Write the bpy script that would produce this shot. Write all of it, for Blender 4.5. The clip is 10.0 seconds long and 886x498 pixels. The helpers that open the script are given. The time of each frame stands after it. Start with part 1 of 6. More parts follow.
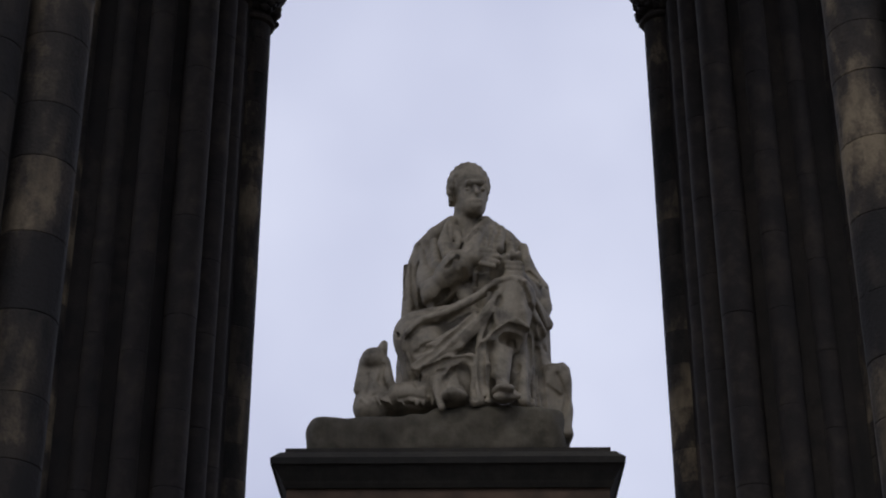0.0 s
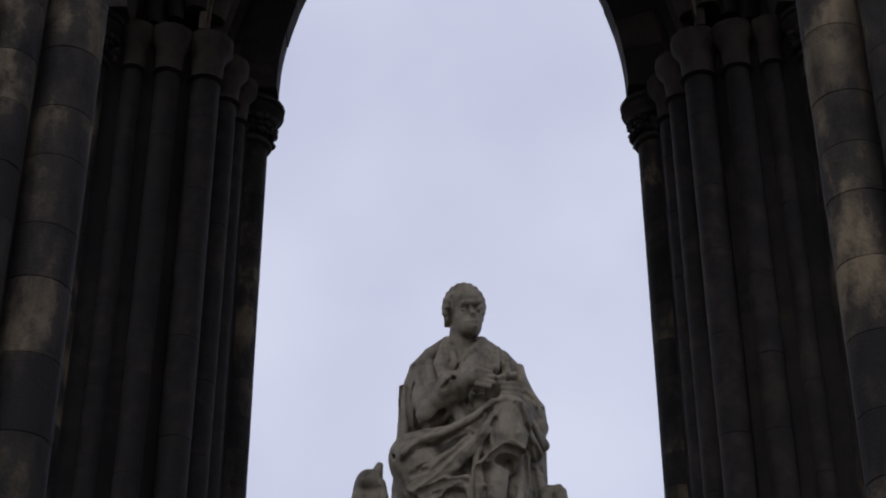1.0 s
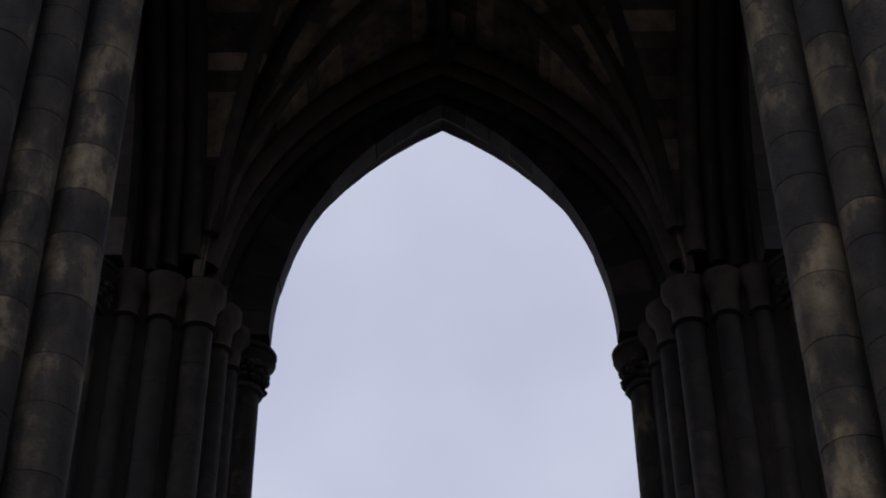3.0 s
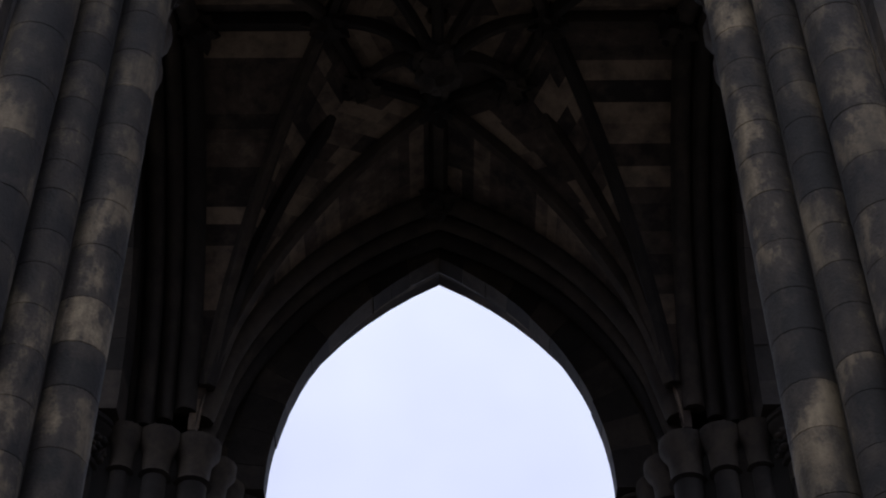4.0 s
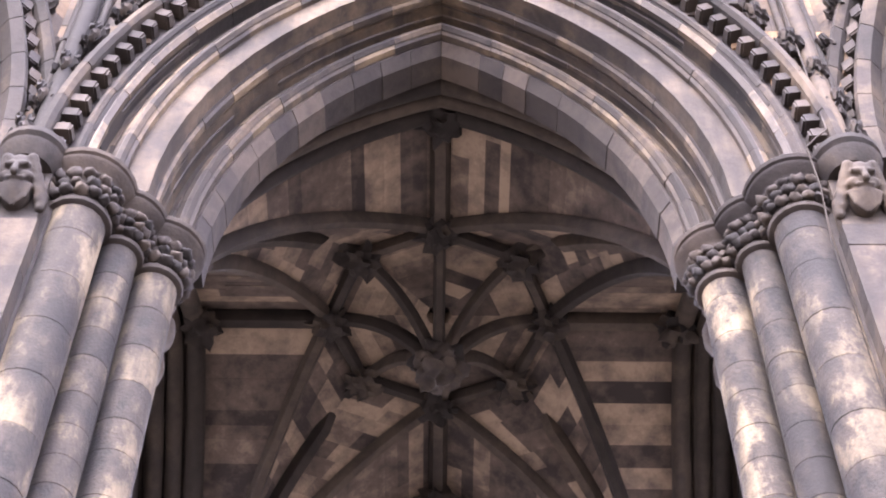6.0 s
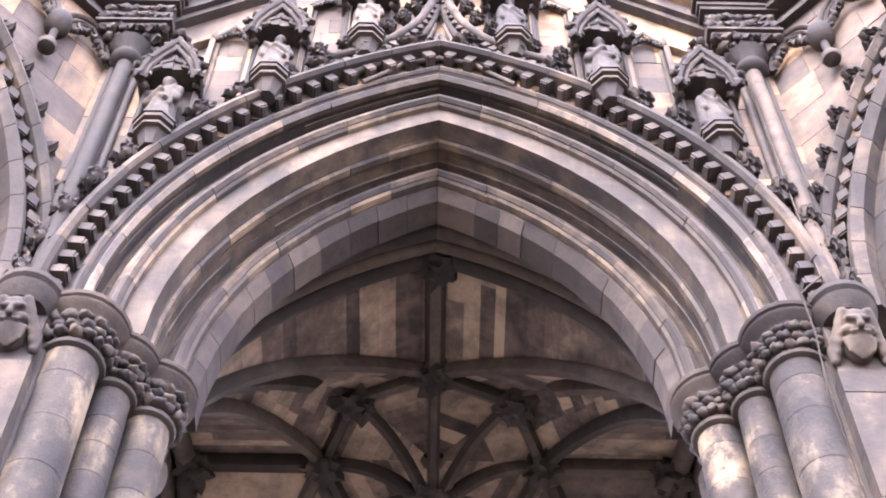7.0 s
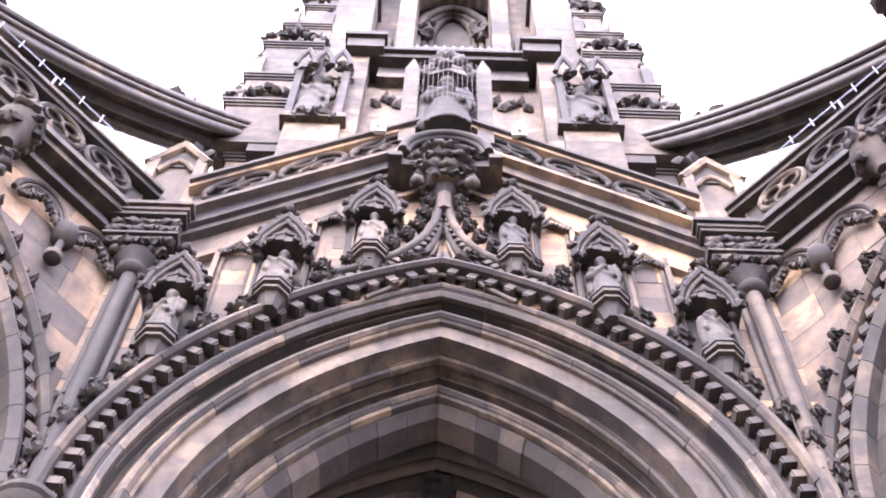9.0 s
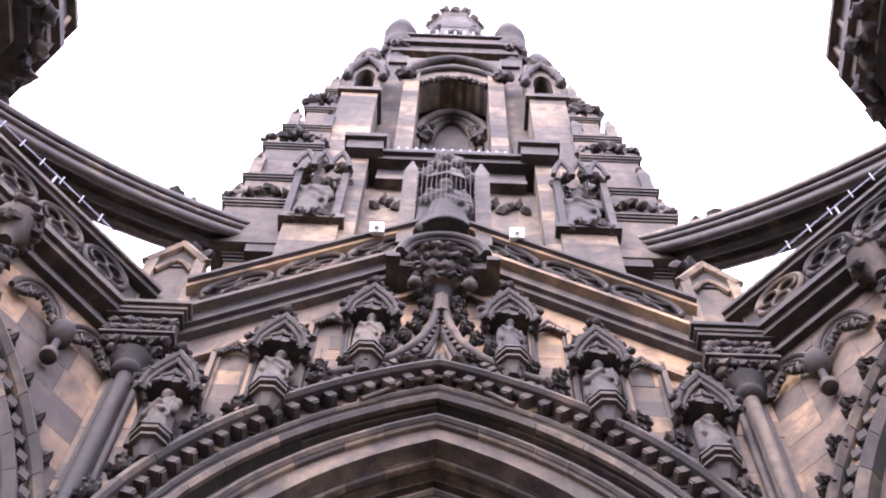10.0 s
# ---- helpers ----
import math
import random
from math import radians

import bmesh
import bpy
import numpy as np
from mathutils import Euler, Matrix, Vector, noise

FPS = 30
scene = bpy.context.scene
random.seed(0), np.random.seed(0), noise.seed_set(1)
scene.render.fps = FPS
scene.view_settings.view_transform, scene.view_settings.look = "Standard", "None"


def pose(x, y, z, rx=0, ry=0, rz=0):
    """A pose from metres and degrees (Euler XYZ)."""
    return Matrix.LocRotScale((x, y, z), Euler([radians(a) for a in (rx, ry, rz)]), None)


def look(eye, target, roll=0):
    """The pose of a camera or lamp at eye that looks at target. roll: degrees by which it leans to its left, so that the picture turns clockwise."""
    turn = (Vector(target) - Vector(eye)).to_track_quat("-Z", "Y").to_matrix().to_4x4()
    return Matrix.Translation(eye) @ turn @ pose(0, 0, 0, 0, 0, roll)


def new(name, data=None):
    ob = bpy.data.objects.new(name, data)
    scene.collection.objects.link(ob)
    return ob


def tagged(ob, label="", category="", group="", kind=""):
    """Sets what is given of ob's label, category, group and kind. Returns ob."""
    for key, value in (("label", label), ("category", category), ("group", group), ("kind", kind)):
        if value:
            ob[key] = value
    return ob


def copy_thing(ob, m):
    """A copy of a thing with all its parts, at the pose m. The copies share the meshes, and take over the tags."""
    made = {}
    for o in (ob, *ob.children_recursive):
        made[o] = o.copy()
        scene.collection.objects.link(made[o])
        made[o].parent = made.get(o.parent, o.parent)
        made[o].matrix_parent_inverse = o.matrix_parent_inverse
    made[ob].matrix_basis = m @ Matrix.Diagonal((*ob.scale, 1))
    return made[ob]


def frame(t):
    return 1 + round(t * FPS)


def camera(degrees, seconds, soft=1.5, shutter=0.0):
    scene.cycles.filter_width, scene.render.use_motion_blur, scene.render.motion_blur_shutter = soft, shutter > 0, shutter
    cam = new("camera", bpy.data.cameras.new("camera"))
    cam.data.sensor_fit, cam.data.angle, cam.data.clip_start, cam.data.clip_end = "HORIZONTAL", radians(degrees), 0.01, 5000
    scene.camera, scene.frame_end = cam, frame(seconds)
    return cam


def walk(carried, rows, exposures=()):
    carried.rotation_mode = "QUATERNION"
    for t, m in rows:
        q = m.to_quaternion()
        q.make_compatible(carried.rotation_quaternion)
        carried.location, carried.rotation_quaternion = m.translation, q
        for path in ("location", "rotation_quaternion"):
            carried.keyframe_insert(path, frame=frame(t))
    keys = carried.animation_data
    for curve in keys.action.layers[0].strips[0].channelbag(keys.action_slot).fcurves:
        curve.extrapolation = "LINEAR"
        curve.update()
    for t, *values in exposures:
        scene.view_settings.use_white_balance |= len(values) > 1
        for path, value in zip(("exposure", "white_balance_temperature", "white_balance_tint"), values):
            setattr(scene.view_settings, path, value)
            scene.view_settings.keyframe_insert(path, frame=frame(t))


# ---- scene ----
EYE = 1.6
cam = camera(29.70, 10.0, soft=2.0)
# seconds, pitch, yaw, roll: the camera stands in front of the monument and tilts up
ROWS = [
    (0.0, 26.932, 0.597, -0.043),
    (0.5, 28.790, 0.501, -0.186),
    (1.0, 31.062, 0.417, -0.193),
    (1.5, 33.145, 0.281, -0.103),
    (2.0, 35.211, 0.242, -0.203),
    (2.5, 37.150, 0.147, -0.393),
    (4.0, 44.782, -0.193, -0.460),
    (4.5, 47.228, -0.190, -0.220),
    (5.0, 49.881, -0.153, 0.111),
    (5.5, 52.346, -0.131, 0.238),
    (7.0, 59.952, -0.441, 0.495),
    (7.5, 61.708, -0.603, 0.571),
    (8.0, 63.520, -0.573, 0.952),
    (8.5, 65.161, -0.244, 1.577),
    (9.0, 67.362, -0.024, 1.722),
    (9.5, 69.201, 0.007, 2.105),
    (10.0, 70.854, 0.069, 2.333),
]
walk(cam, [(t, pose(0, 0, EYE, 90 + p, 0, y) @ pose(0, 0, 0, 0, 0, r)) for t, p, y, r in ROWS],
     [(0.0, -0.42, 6450, 8), (2.5, -0.62, 6450, 8), (3.8, -0.3, 6400, 9), (4.0, -0.05, 6200, 9), (4.5, 0.45, 6350, 11), (5.0, 2.3, 6500, 18), (5.5, 3.9, 6700, 23), (7.0, 4.15, 6700, 24),
      (7.5, 4.2, 6600, 24), (8.5, 3.9, 6600, 25), (9.0, 3.9, 6600, 25), (9.5, 3.65, 6600, 25), (10.0, 3.1, 6600, 26)])

# ---------------------------------------------------------------- light
world = bpy.data.worlds.new("world")
scene.world = world
world.use_nodes = True
wn, wl = world.node_tree.nodes, world.node_tree.links
wn.clear()
w_out = wn.new("ShaderNodeOutputWorld")
w_bg = wn.new("ShaderNodeBackground")
w_sky = wn.new("ShaderNodeTexSky")
w_sky.sky_type = "NISHITA"
w_sky.sun_disc = False
w_sky.sun_elevation, w_sky.sun_rotation = radians(48), radians(200)
w_sky.air_density, w_sky.dust_density = 1.0, 4.0
w_scale = wn.new("ShaderNodeVectorMath")
w_scale.operation = "SCALE"
w_scale.inputs["Scale"].default_value = 0.09
w_co = wn.new("ShaderNodeTexCoord")
w_noise = wn.new("ShaderNodeTexNoise")
w_noise.inputs["Scale"].default_value = 3.2
w_noise.inputs["Detail"].default_value = 4.0
w_noise.inputs["Roughness"].default_value = 0.45
w_ramp = wn.new("ShaderNodeValToRGB")
w_ramp.color_ramp.elements[0].position, w_ramp.color_ramp.elements[0].color = 0.32, (0.7, 0.73, 0.99, 1)
w_ramp.color_ramp.elements[1].position, w_ramp.color_ramp.elements[1].color = 0.68, (1.05, 1.08, 1.32, 1)
w_mix = wn.new("ShaderNodeMixRGB")
w_mix.inputs["Fac"].default_value = 0.9
wl.new(w_co.outputs["Generated"], w_noise.inputs["Vector"])
wl.new(w_noise.outputs["Fac"], w_ramp.inputs["Fac"])
wl.new(w_sky.outputs["Color"], w_scale.inputs[0])
wl.new(w_scale.outputs["Vector"], w_mix.inputs["Color1"])
wl.new(w_ramp.outputs["Color"], w_mix.inputs["Color2"])
wl.new(w_mix.outputs["Color"], w_bg.inputs["Color"])
w_bg.inputs["Strength"].default_value = 1.0
wl.new(w_bg.outputs["Background"], w_out.inputs["Surface"])

sun = new("sun", bpy.data.lights.new("sun", "SUN"))
sun.data.energy, sun.data.angle, sun.data.color = 0.5, radians(25), (1.0, 0.95, 0.88)
sun.matrix_world = look((-14, -22, 40), (0, 9, 12))


# ---------------------------------------------------------------- materials
def stone(name, dark, mid, light, soot=0.5, rough=0.85, scale=1.0, island=False, bump=0.25, streak=0.5, each=0.46, patch=3.0, ends=(0.22, 0.8), tall=1.0):
    """Sooty sandstone: a tone for each block, mottling, soot patches, streaks that run down, grain."""
    m = bpy.data.materials.new(name)
    m.use_nodes = True
    n, l = m.node_tree.nodes, m.node_tree.links
    bsdf = n["Principled BSDF"]
    co = n.new("ShaderNodeNewGeometry")
    rnd = n.new("ShaderNodeNewGeometry") if island else n.new("ShaderNodeObjectInfo")
    rnd_out = rnd.outputs["Random Per Island"] if island else rnd.outputs["Random"]

    def noise_tex(sc, detail, stretch=(1, 1, 1)):
        mp = n.new("ShaderNodeMapping")
        mp.inputs["Scale"].default_value = [sc * s * scale for s in stretch]
        l.new(co.outputs["Position"], mp.inputs["Vector"])
        t = n.new("ShaderNodeTexNoise")
        t.inputs["Scale"].default_value, t.inputs["Detail"].default_value, t.inputs["Roughness"].default_value = 1.0, detail, 0.62
        l.new(mp.outputs["Vector"], t.inputs["Vector"])
        return t.outputs["Fac"]

    def maths(op, a, b):
        q = n.new("ShaderNodeMath")
        q.operation, q.use_clamp = op, False
        for i, v in enumerate((a, b)):
            if isinstance(v, (int, float)):
                q.inputs[i].default_value = v
            else:
                l.new(v, q.inputs[i])
        return q.outputs[0]

    big, small, run, fine = noise_tex(0.55, 4), maths("ADD", maths("MULTIPLY", maths("SUBTRACT", noise_tex(patch, 6, (1, 1, tall)), 0.5), 1.9), 0.5), noise_tex(1.5, 4, (1.6, 1.6, 0.22)), noise_tex(38, 3)
    tone = maths("ADD", maths("MULTIPLY", rnd_out, each), maths("MULTIPLY", small, 1.01 - each))
    tone = maths("ADD", tone, maths("MULTIPLY", maths("SUBTRACT", fine, 0.5), 0.14))
    ramp = n.new("ShaderNodeValToRGB")
    e = ramp.color_ramp.elements
    # warm the tones: the stone is brown under the blue-grey sky
    dark, mid, light = ([c * k for c, k in zip(t, (0.775, 0.71, 0.595))] for t in (dark, mid, light))
    e[0].position, e[0].color = ends[0], (*dark, 1)
    e[1].position, e[1].color = ends[1], (*light, 1)
    q = e.new((ends[0] + ends[1]) / 2)
    q.color = (*mid, 1)
    l.new(tone, ramp.inputs["Fac"])
    mask = maths("ADD", maths("MULTIPLY", big, 0.9), maths("MULTIPLY", run, streak))
    mask = maths("ADD", mask, maths("MULTIPLY", small, 0.25))
    mr = n.new("ShaderNodeMapRange")
    mr.inputs["From Min"].default_value = 0.98 - 0.34 * soot
    mr.inputs["From Max"].default_value = 1.22 - 0.34 * soot
    l.new(mask, mr.inputs["Value"])
    mix = n.new("ShaderNodeMixRGB")
    l.new(maths("MULTIPLY", mr.outputs["Result"], 0.85), mix.inputs["Fac"])
    l.new(ramp.outputs["Color"], mix.inputs["Color1"])
    mix.inputs["Color2"].default_value = (dark[0] * 0.6, dark[1] * 0.57, dark[2] * 0.53, 1)
    l.new(mix.outputs["Color"], bsdf.inputs["Base Color"])
    bsdf.inputs["Roughness"].default_value = rough
    bp = n.new("ShaderNodeBump")
    bp.inputs["Strength"].default_value, bp.inputs["Distance"].default_value = bump, 0.04
    l.new(maths("ADD", small, maths("MULTIPLY", fine, 0.35)), bp.inputs["Height"])
    l.new(bp.outputs["Normal"], bsdf.inputs["Normal"])
    return m


SANDSTONE = stone("sooty_sandstone", (0.013, 0.0115, 0.011), (0.043, 0.036, 0.0325), (0.155, 0.124, 0.094), 0.55, each=0.36, streak=0.65)
MOULDING = stone("worn_moulding", (0.03, 0.026, 0.024), (0.066, 0.055, 0.047), (0.24, 0.195, 0.14), 0.45, rough=0.7, each=0.4)
SHAFT = stone("shaft_stone", (0.0085, 0.0072, 0.0066), (0.048, 0.0405, 0.0335), (0.26, 0.222, 0.162), 0.32, rough=0.85, each=0.16, patch=2.0, bump=0.5, ends=(0.35, 0.74), tall=0.55, streak=0.7)
WALLSTONE = stone("ashlar", (0.04, 0.033, 0.03), (0.12, 0.092, 0.07), (0.34, 0.235, 0.14), 0.52, each=0.52, streak=0.6)
# black carved stone; also put on recesses and inner shafts as painted shade
CARVED_AND_SHADE = stone("black_carving_and_shade", (0.009, 0.008, 0.008), (0.024, 0.02, 0.02), (0.075, 0.063, 0.054), 0.35, island=True)
TOWER = stone("tower_stone", (0.028, 0.024, 0.022), (0.1, 0.082, 0.066), (0.28, 0.22, 0.15), 0.42, streak=0.6)
VAULT = stone("vault_stone", (0.034, 0.029, 0.031), (0.14, 0.118, 0.112), (0.4, 0.335, 0.285), 0.1, island=True, streak=0.2, each=0.52)
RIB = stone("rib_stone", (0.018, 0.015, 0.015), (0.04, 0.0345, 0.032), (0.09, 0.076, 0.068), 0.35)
MARBLE = stone("weathered_marble", (0.13, 0.121, 0.103), (0.31, 0.292, 0.252), (0.45, 0.425, 0.37), 0.2, rough=0.6, scale=2.2, bump=0.08, each=0.2)
PEDESTAL = stone("pedestal_stone", (0.045, 0.033, 0.027), (0.095, 0.068, 0.054), (0.16, 0.112, 0.088), 0.25, scale=1.6)
PLINTH = stone("mossy_plinth", (0.03, 0.0285, 0.022), (0.085, 0.081, 0.063), (0.17, 0.16, 0.135), 0.4, scale=2.0)
CORNICE = stone("dark_cornice", (0.012, 0.0115, 0.01), (0.024, 0.023, 0.02), (0.045, 0.043, 0.037), 0.4, scale=2.0)
PAVING = stone("paving", (0.06, 0.055, 0.05), (0.1, 0.092, 0.083), (0.15, 0.138, 0.124), 0.1)


# ---------------------------------------------------------------- mesh helpers
class Shape:
    """Vertices and faces, gathered and made into one mesh."""

    def __init__(self):
        self.v, self.f = [], []

    def add(self, verts, faces):
        k = len(self.v)
        self.v += [tuple(p) for p in verts]
        self.f += [tuple(i + k for i in q) for q in faces]
        return self

    def box(self, x0, x1, y0, y1, z0, z1, m=None):
        vs = [Vector((x, y, z)) for z in (z0, z1) for x, y in ((x0, y0), (x1, y0), (x1, y1), (x0, y1))]
        return self.add([m @ p for p in vs] if m else vs, [(3, 2, 1, 0), (4, 5, 6, 7), (0, 1, 5, 4), (1, 2, 6, 5), (2, 3, 7, 6), (3, 0, 4, 7)])

    def prism(self, poly, z0, z1, top=1.0, m=None):
        """An upright prism over a counter-clockwise outline (x, y); top scales its upper end about the middle."""
        n = len(poly)
        cx, cy = sum(p[0] for p in poly) / n, sum(p[1] for p in poly) / n
        vs = [Vector((x, y, z0)) for x, y in poly] + [Vector((cx + (x - cx) * top, cy + (y - cy) * top, z1)) for x, y in poly]
        fs = [tuple(range(n - 1, -1, -1)), tuple(range(n, 2 * n))] + [(i, (i + 1) % n, n + (i + 1) % n, n + i) for i in range(n)]
        return self.add([m @ p for p in vs] if m else vs, fs)

    def slab(self, poly, y0, y1, m=None):
        """An outline in (x, z), counter-clockwise seen from -y, between two depths."""
        n = len(poly)
        vs = [Vector((x, y0, z)) for x, z in poly] + [Vector((x, y1, z)) for x, z in poly]
        fs = [tuple(range(n)), tuple(range(2 * n - 1, n - 1, -1))] + [((i + 1) % n, i, n + i, n + (i + 1) % n) for i in range(n)]
        return self.add([m @ p for p in vs] if m else vs, fs)

    def lathe(self, profile, seg=16, at=(0, 0, 0), m=None, a0=0.0):
        """A profile of (radius, height) turned about an upright axis."""
        n, vs, fs = len(profile), [], []
        for r, z in profile:
            vs += [Vector((at[0] + r * math.cos(a0 + 2 * math.pi * i / seg), at[1] + r * math.sin(a0 + 2 * math.pi * i / seg), at[2] + z)) for i in range(seg)]
        for j in range(n - 1):
            fs += [(j * seg + i, j * seg + (i + 1) % seg, (j + 1) * seg + (i + 1) % seg, (j + 1) * seg + i) for i in range(seg)]
        fs += [tuple(range(seg - 1, -1, -1)), tuple((n - 1) * seg + i for i in range(seg))]
        return self.add([m @ p for p in vs] if m else vs, fs)

    def sweep(self, rings, closed=True, cap=True):
        """Joins rings of equally many points."""
        k = len(rings[0])
        vs, fs = [p for r in rings for p in r], []
        last = k if closed else k - 1
        for j in range(len(rings) - 1):
            fs += [(j * k + i, j * k + (i + 1) % k, (j + 1) * k + (i + 1) % k, (j + 1) * k + i) for i in range(last)]
        if cap:
            fs += [tuple(range(k - 1, -1, -1)), tuple((len(rings) - 1) * k + i for i in range(k))]
        return self.add(vs, fs)

    def tube(self, path, r, seg=8, flat=1.0, taper=None):
        """A bar along a path of points."""
        path, rings = [Vector(p) for p in path], []
        for i, p in enumerate(path):
            d = (path[min(i + 1, len(path) - 1)] - path[max(i - 1, 0)]).normalized()
            s = d.cross(Vector((0, 0, 1)))
            s = s.normalized() if s.length > 1e-3 else Vector((1, 0, 0))
            u = s.cross(d).normalized()
            q = r * (taper[i] if taper else 1)
            rings.append([p + s * (q * math.cos(a)) + u * (q * flat * math.sin(a)) for a in (2 * math.pi * k / seg for k in range(seg))])
        return self.sweep(rings)

    def blob(self, at, r, seed=0, rough=0.25, sub=2, squash=(1, 1, 1), freq=2.0):
        """A knobbly lump: carved foliage and worn figures."""
        bm = bmesh.new()
        bmesh.ops.create_icosphere(bm, subdivisions=sub, radius=1.0)
        off = Vector((seed * 3.7, seed * 1.3, seed * 2.1))
        vs = []
        for q in bm.verts:
            k = 1 + rough * noise.noise(q.co * freq + off) + rough * 0.6 * noise.noise(q.co * freq * 2.3 + off)
            vs.append((at[0] + q.co.x * k * r * squash[0], at[1] + q.co.y * k * r * squash[1], at[2] + q.co.z * k * r * squash[2]))
        fs = [tuple(q.index for q in face.verts) for face in bm.faces]
        bm.free()
        return self.add(vs, fs)

    def mesh(self, name, material, smooth=None):
        me = bpy.data.meshes.new(name)
        me.from_pydata([tuple(p) for p in self.v], [], self.f)
        me.materials.append(material)
        if smooth:
            me.shade_smooth()
            if smooth < 180:
                me.set_sharp_from_angle(angle=radians(smooth))
        me.update()
        return me


def part(name, shape, material, parent=None, label="", smooth=None):
    ob = new(name, shape.mesh(name, material, smooth))
    if parent:
        ob.parent = parent
    if label:
        tagged(ob, label)
    return ob


def thing(name, at, label, category, group="", kind=""):
    ob = new(name)
    ob.location = at
    return tagged(ob, label, category, group, kind)


def mirrored(shape):
    s = Shape()
    s.v, s.f = [(-p[0], p[1], p[2]) for p in shape.v], [q[::-1] for q in shape.f]
    return s


def clipped(poly, a, b, c):
    """The part of an outline where a x + b z <= c."""
    out = []
    for i, p in enumerate(poly):
        q = poly[(i + 1) % len(poly)]
        dp, dq = a * p[0] + b * p[1] - c, a * q[0] + b * q[1] - c
        if dp <= 0:
            out.append(p)
        if (dp < 0 < dq) or (dq < 0 < dp):
            k = dp / (dp - dq)
            out.append((p[0] + (q[0] - p[0]) * k, p[1] + (q[1] - p[1]) * k))
    return out


# ---------------------------------------------------------------- carved figures: rounded forms melted together
class Carving:
    def __init__(self, lo, hi, step):
        self.lo, self.step = np.array(lo, float), step
        self.n = np.ceil((np.array(hi) - lo) / step).astype(int) + 1
        self.d = np.full(self.n, 9.0)
        self.ax = [self.lo[i] + step * np.arange(self.n[i]) for i in range(3)]

    def blend(self, lo, hi, dist, k):
        a = np.clip(np.floor((np.array(lo) - self.lo) / self.step).astype(int) - 4, 0, self.n)
        b = np.clip(np.ceil((np.array(hi) - self.lo) / self.step).astype(int) + 5, 0, self.n)
        if (b <= a).any():
            return
        x, y, z = (self.ax[i][a[i]:b[i]] for i in range(3))
        q = dist(x[:, None, None], y[None, :, None], z[None, None, :])
        old = self.d[a[0]:b[0], a[1]:b[1], a[2]:b[2]]
        h = np.maximum(k - np.abs(old - q), 0) / k
        self.d[a[0]:b[0], a[1]:b[1], a[2]:b[2]] = np.minimum(old, q) - h * h * k * 0.25

    def cap(self, a, b, r0, r1, k=0.04):
        a, b, k = np.array(a, float), np.array(b, float), k * 0.55
        ab, r = b - a, max(r0, r1) + 0.05

        def dist(x, y, z):
            f = ((x - a[0]) * ab[0] + (y - a[1]) * ab[1] + (z - a[2]) * ab[2]) / (ab @ ab + 1e-9)
            f = np.clip(f, 0, 1)
            return np.sqrt((x - a[0] - f * ab[0]) ** 2 + (y - a[1] - f * ab[1]) ** 2 + (z - a[2] - f * ab[2]) ** 2) - (r0 + (r1 - r0) * f)
        self.blend(np.minimum(a, b) - r, np.maximum(a, b) + r, dist, k)

    def ell(self, c, r, k=0.05):
        c, r, k = np.array(c, float), np.array(r, float), k * 0.55
        self.blend(c - r - 0.05, c + r + 0.05, lambda x, y, z: (np.sqrt(((x - c[0]) / r[0]) ** 2 + ((y - c[1]) / r[1]) ** 2 + ((z - c[2]) / r[2]) ** 2) - 1) * r.min(), k)

    def cut(self, c, r, k=0.03):
        c, r = np.array(c, float), np.array(r, float)
        a = np.clip(np.floor((c - r - 0.05 - self.lo) / self.step).astype(int), 0, self.n)
        b = np.clip(np.ceil((c + r + 0.05 - self.lo) / self.step).astype(int) + 1, 0, self.n)
        x, y, z = (self.ax[i][a[i]:b[i]] for i in range(3))
        q = (np.sqrt(((x[:, None, None] - c[0]) / r[0]) ** 2 + ((y[None, :, None] - c[1]) / r[1]) ** 2 + ((z[None, None, :] - c[2]) / r[2]) ** 2) - 1) * r.min()
        old = self.d[a[0]:b[0], a[1]:b[1], a[2]:b[2]]
        h = np.maximum(k - np.abs(old + q), 0) / k
        self.d[a[0]:b[0], a[1]:b[1], a[2]:b[2]] = np.maximum(old, -q) + h * h * k * 0.25

    def groove(self, points, r, k=0.02):
        """A crease cut along a line of points."""
        self.d = -self.d
        for a, b in zip(points, points[1:]):
            self.cap_out(a, b, r, k)
        self.d = -self.d

    def cap_out(self, a, b, r, k):
        a, b = np.array(a, float), np.array(b, float)
        ab = b - a
        lo = np.clip(np.floor((np.minimum(a, b) - r - 0.05 - self.lo) / self.step).astype(int), 0, self.n)
        hi = np.clip(np.ceil((np.maximum(a, b) + r + 0.05 - self.lo) / self.step).astype(int) + 1, 0, self.n)
        x, y, z = (self.ax[i][lo[i]:hi[i]] for i in range(3))
        x, y, z = x[:, None, None], y[None, :, None], z[None, None, :]
        f = np.clip(((x - a[0]) * ab[0] + (y - a[1]) * ab[1] + (z - a[2]) * ab[2]) / (ab @ ab + 1e-9), 0, 1)
        q = np.sqrt((x - a[0] - f * ab[0]) ** 2 + (y - a[1] - f * ab[1]) ** 2 + (z - a[2] - f * ab[2]) ** 2) - r
        old = self.d[lo[0]:hi[0], lo[1]:hi[1], lo[2]:hi[2]]
        self.d[lo[0]:hi[0], lo[1]:hi[1], lo[2]:hi[2]] = np.minimum(old, q)

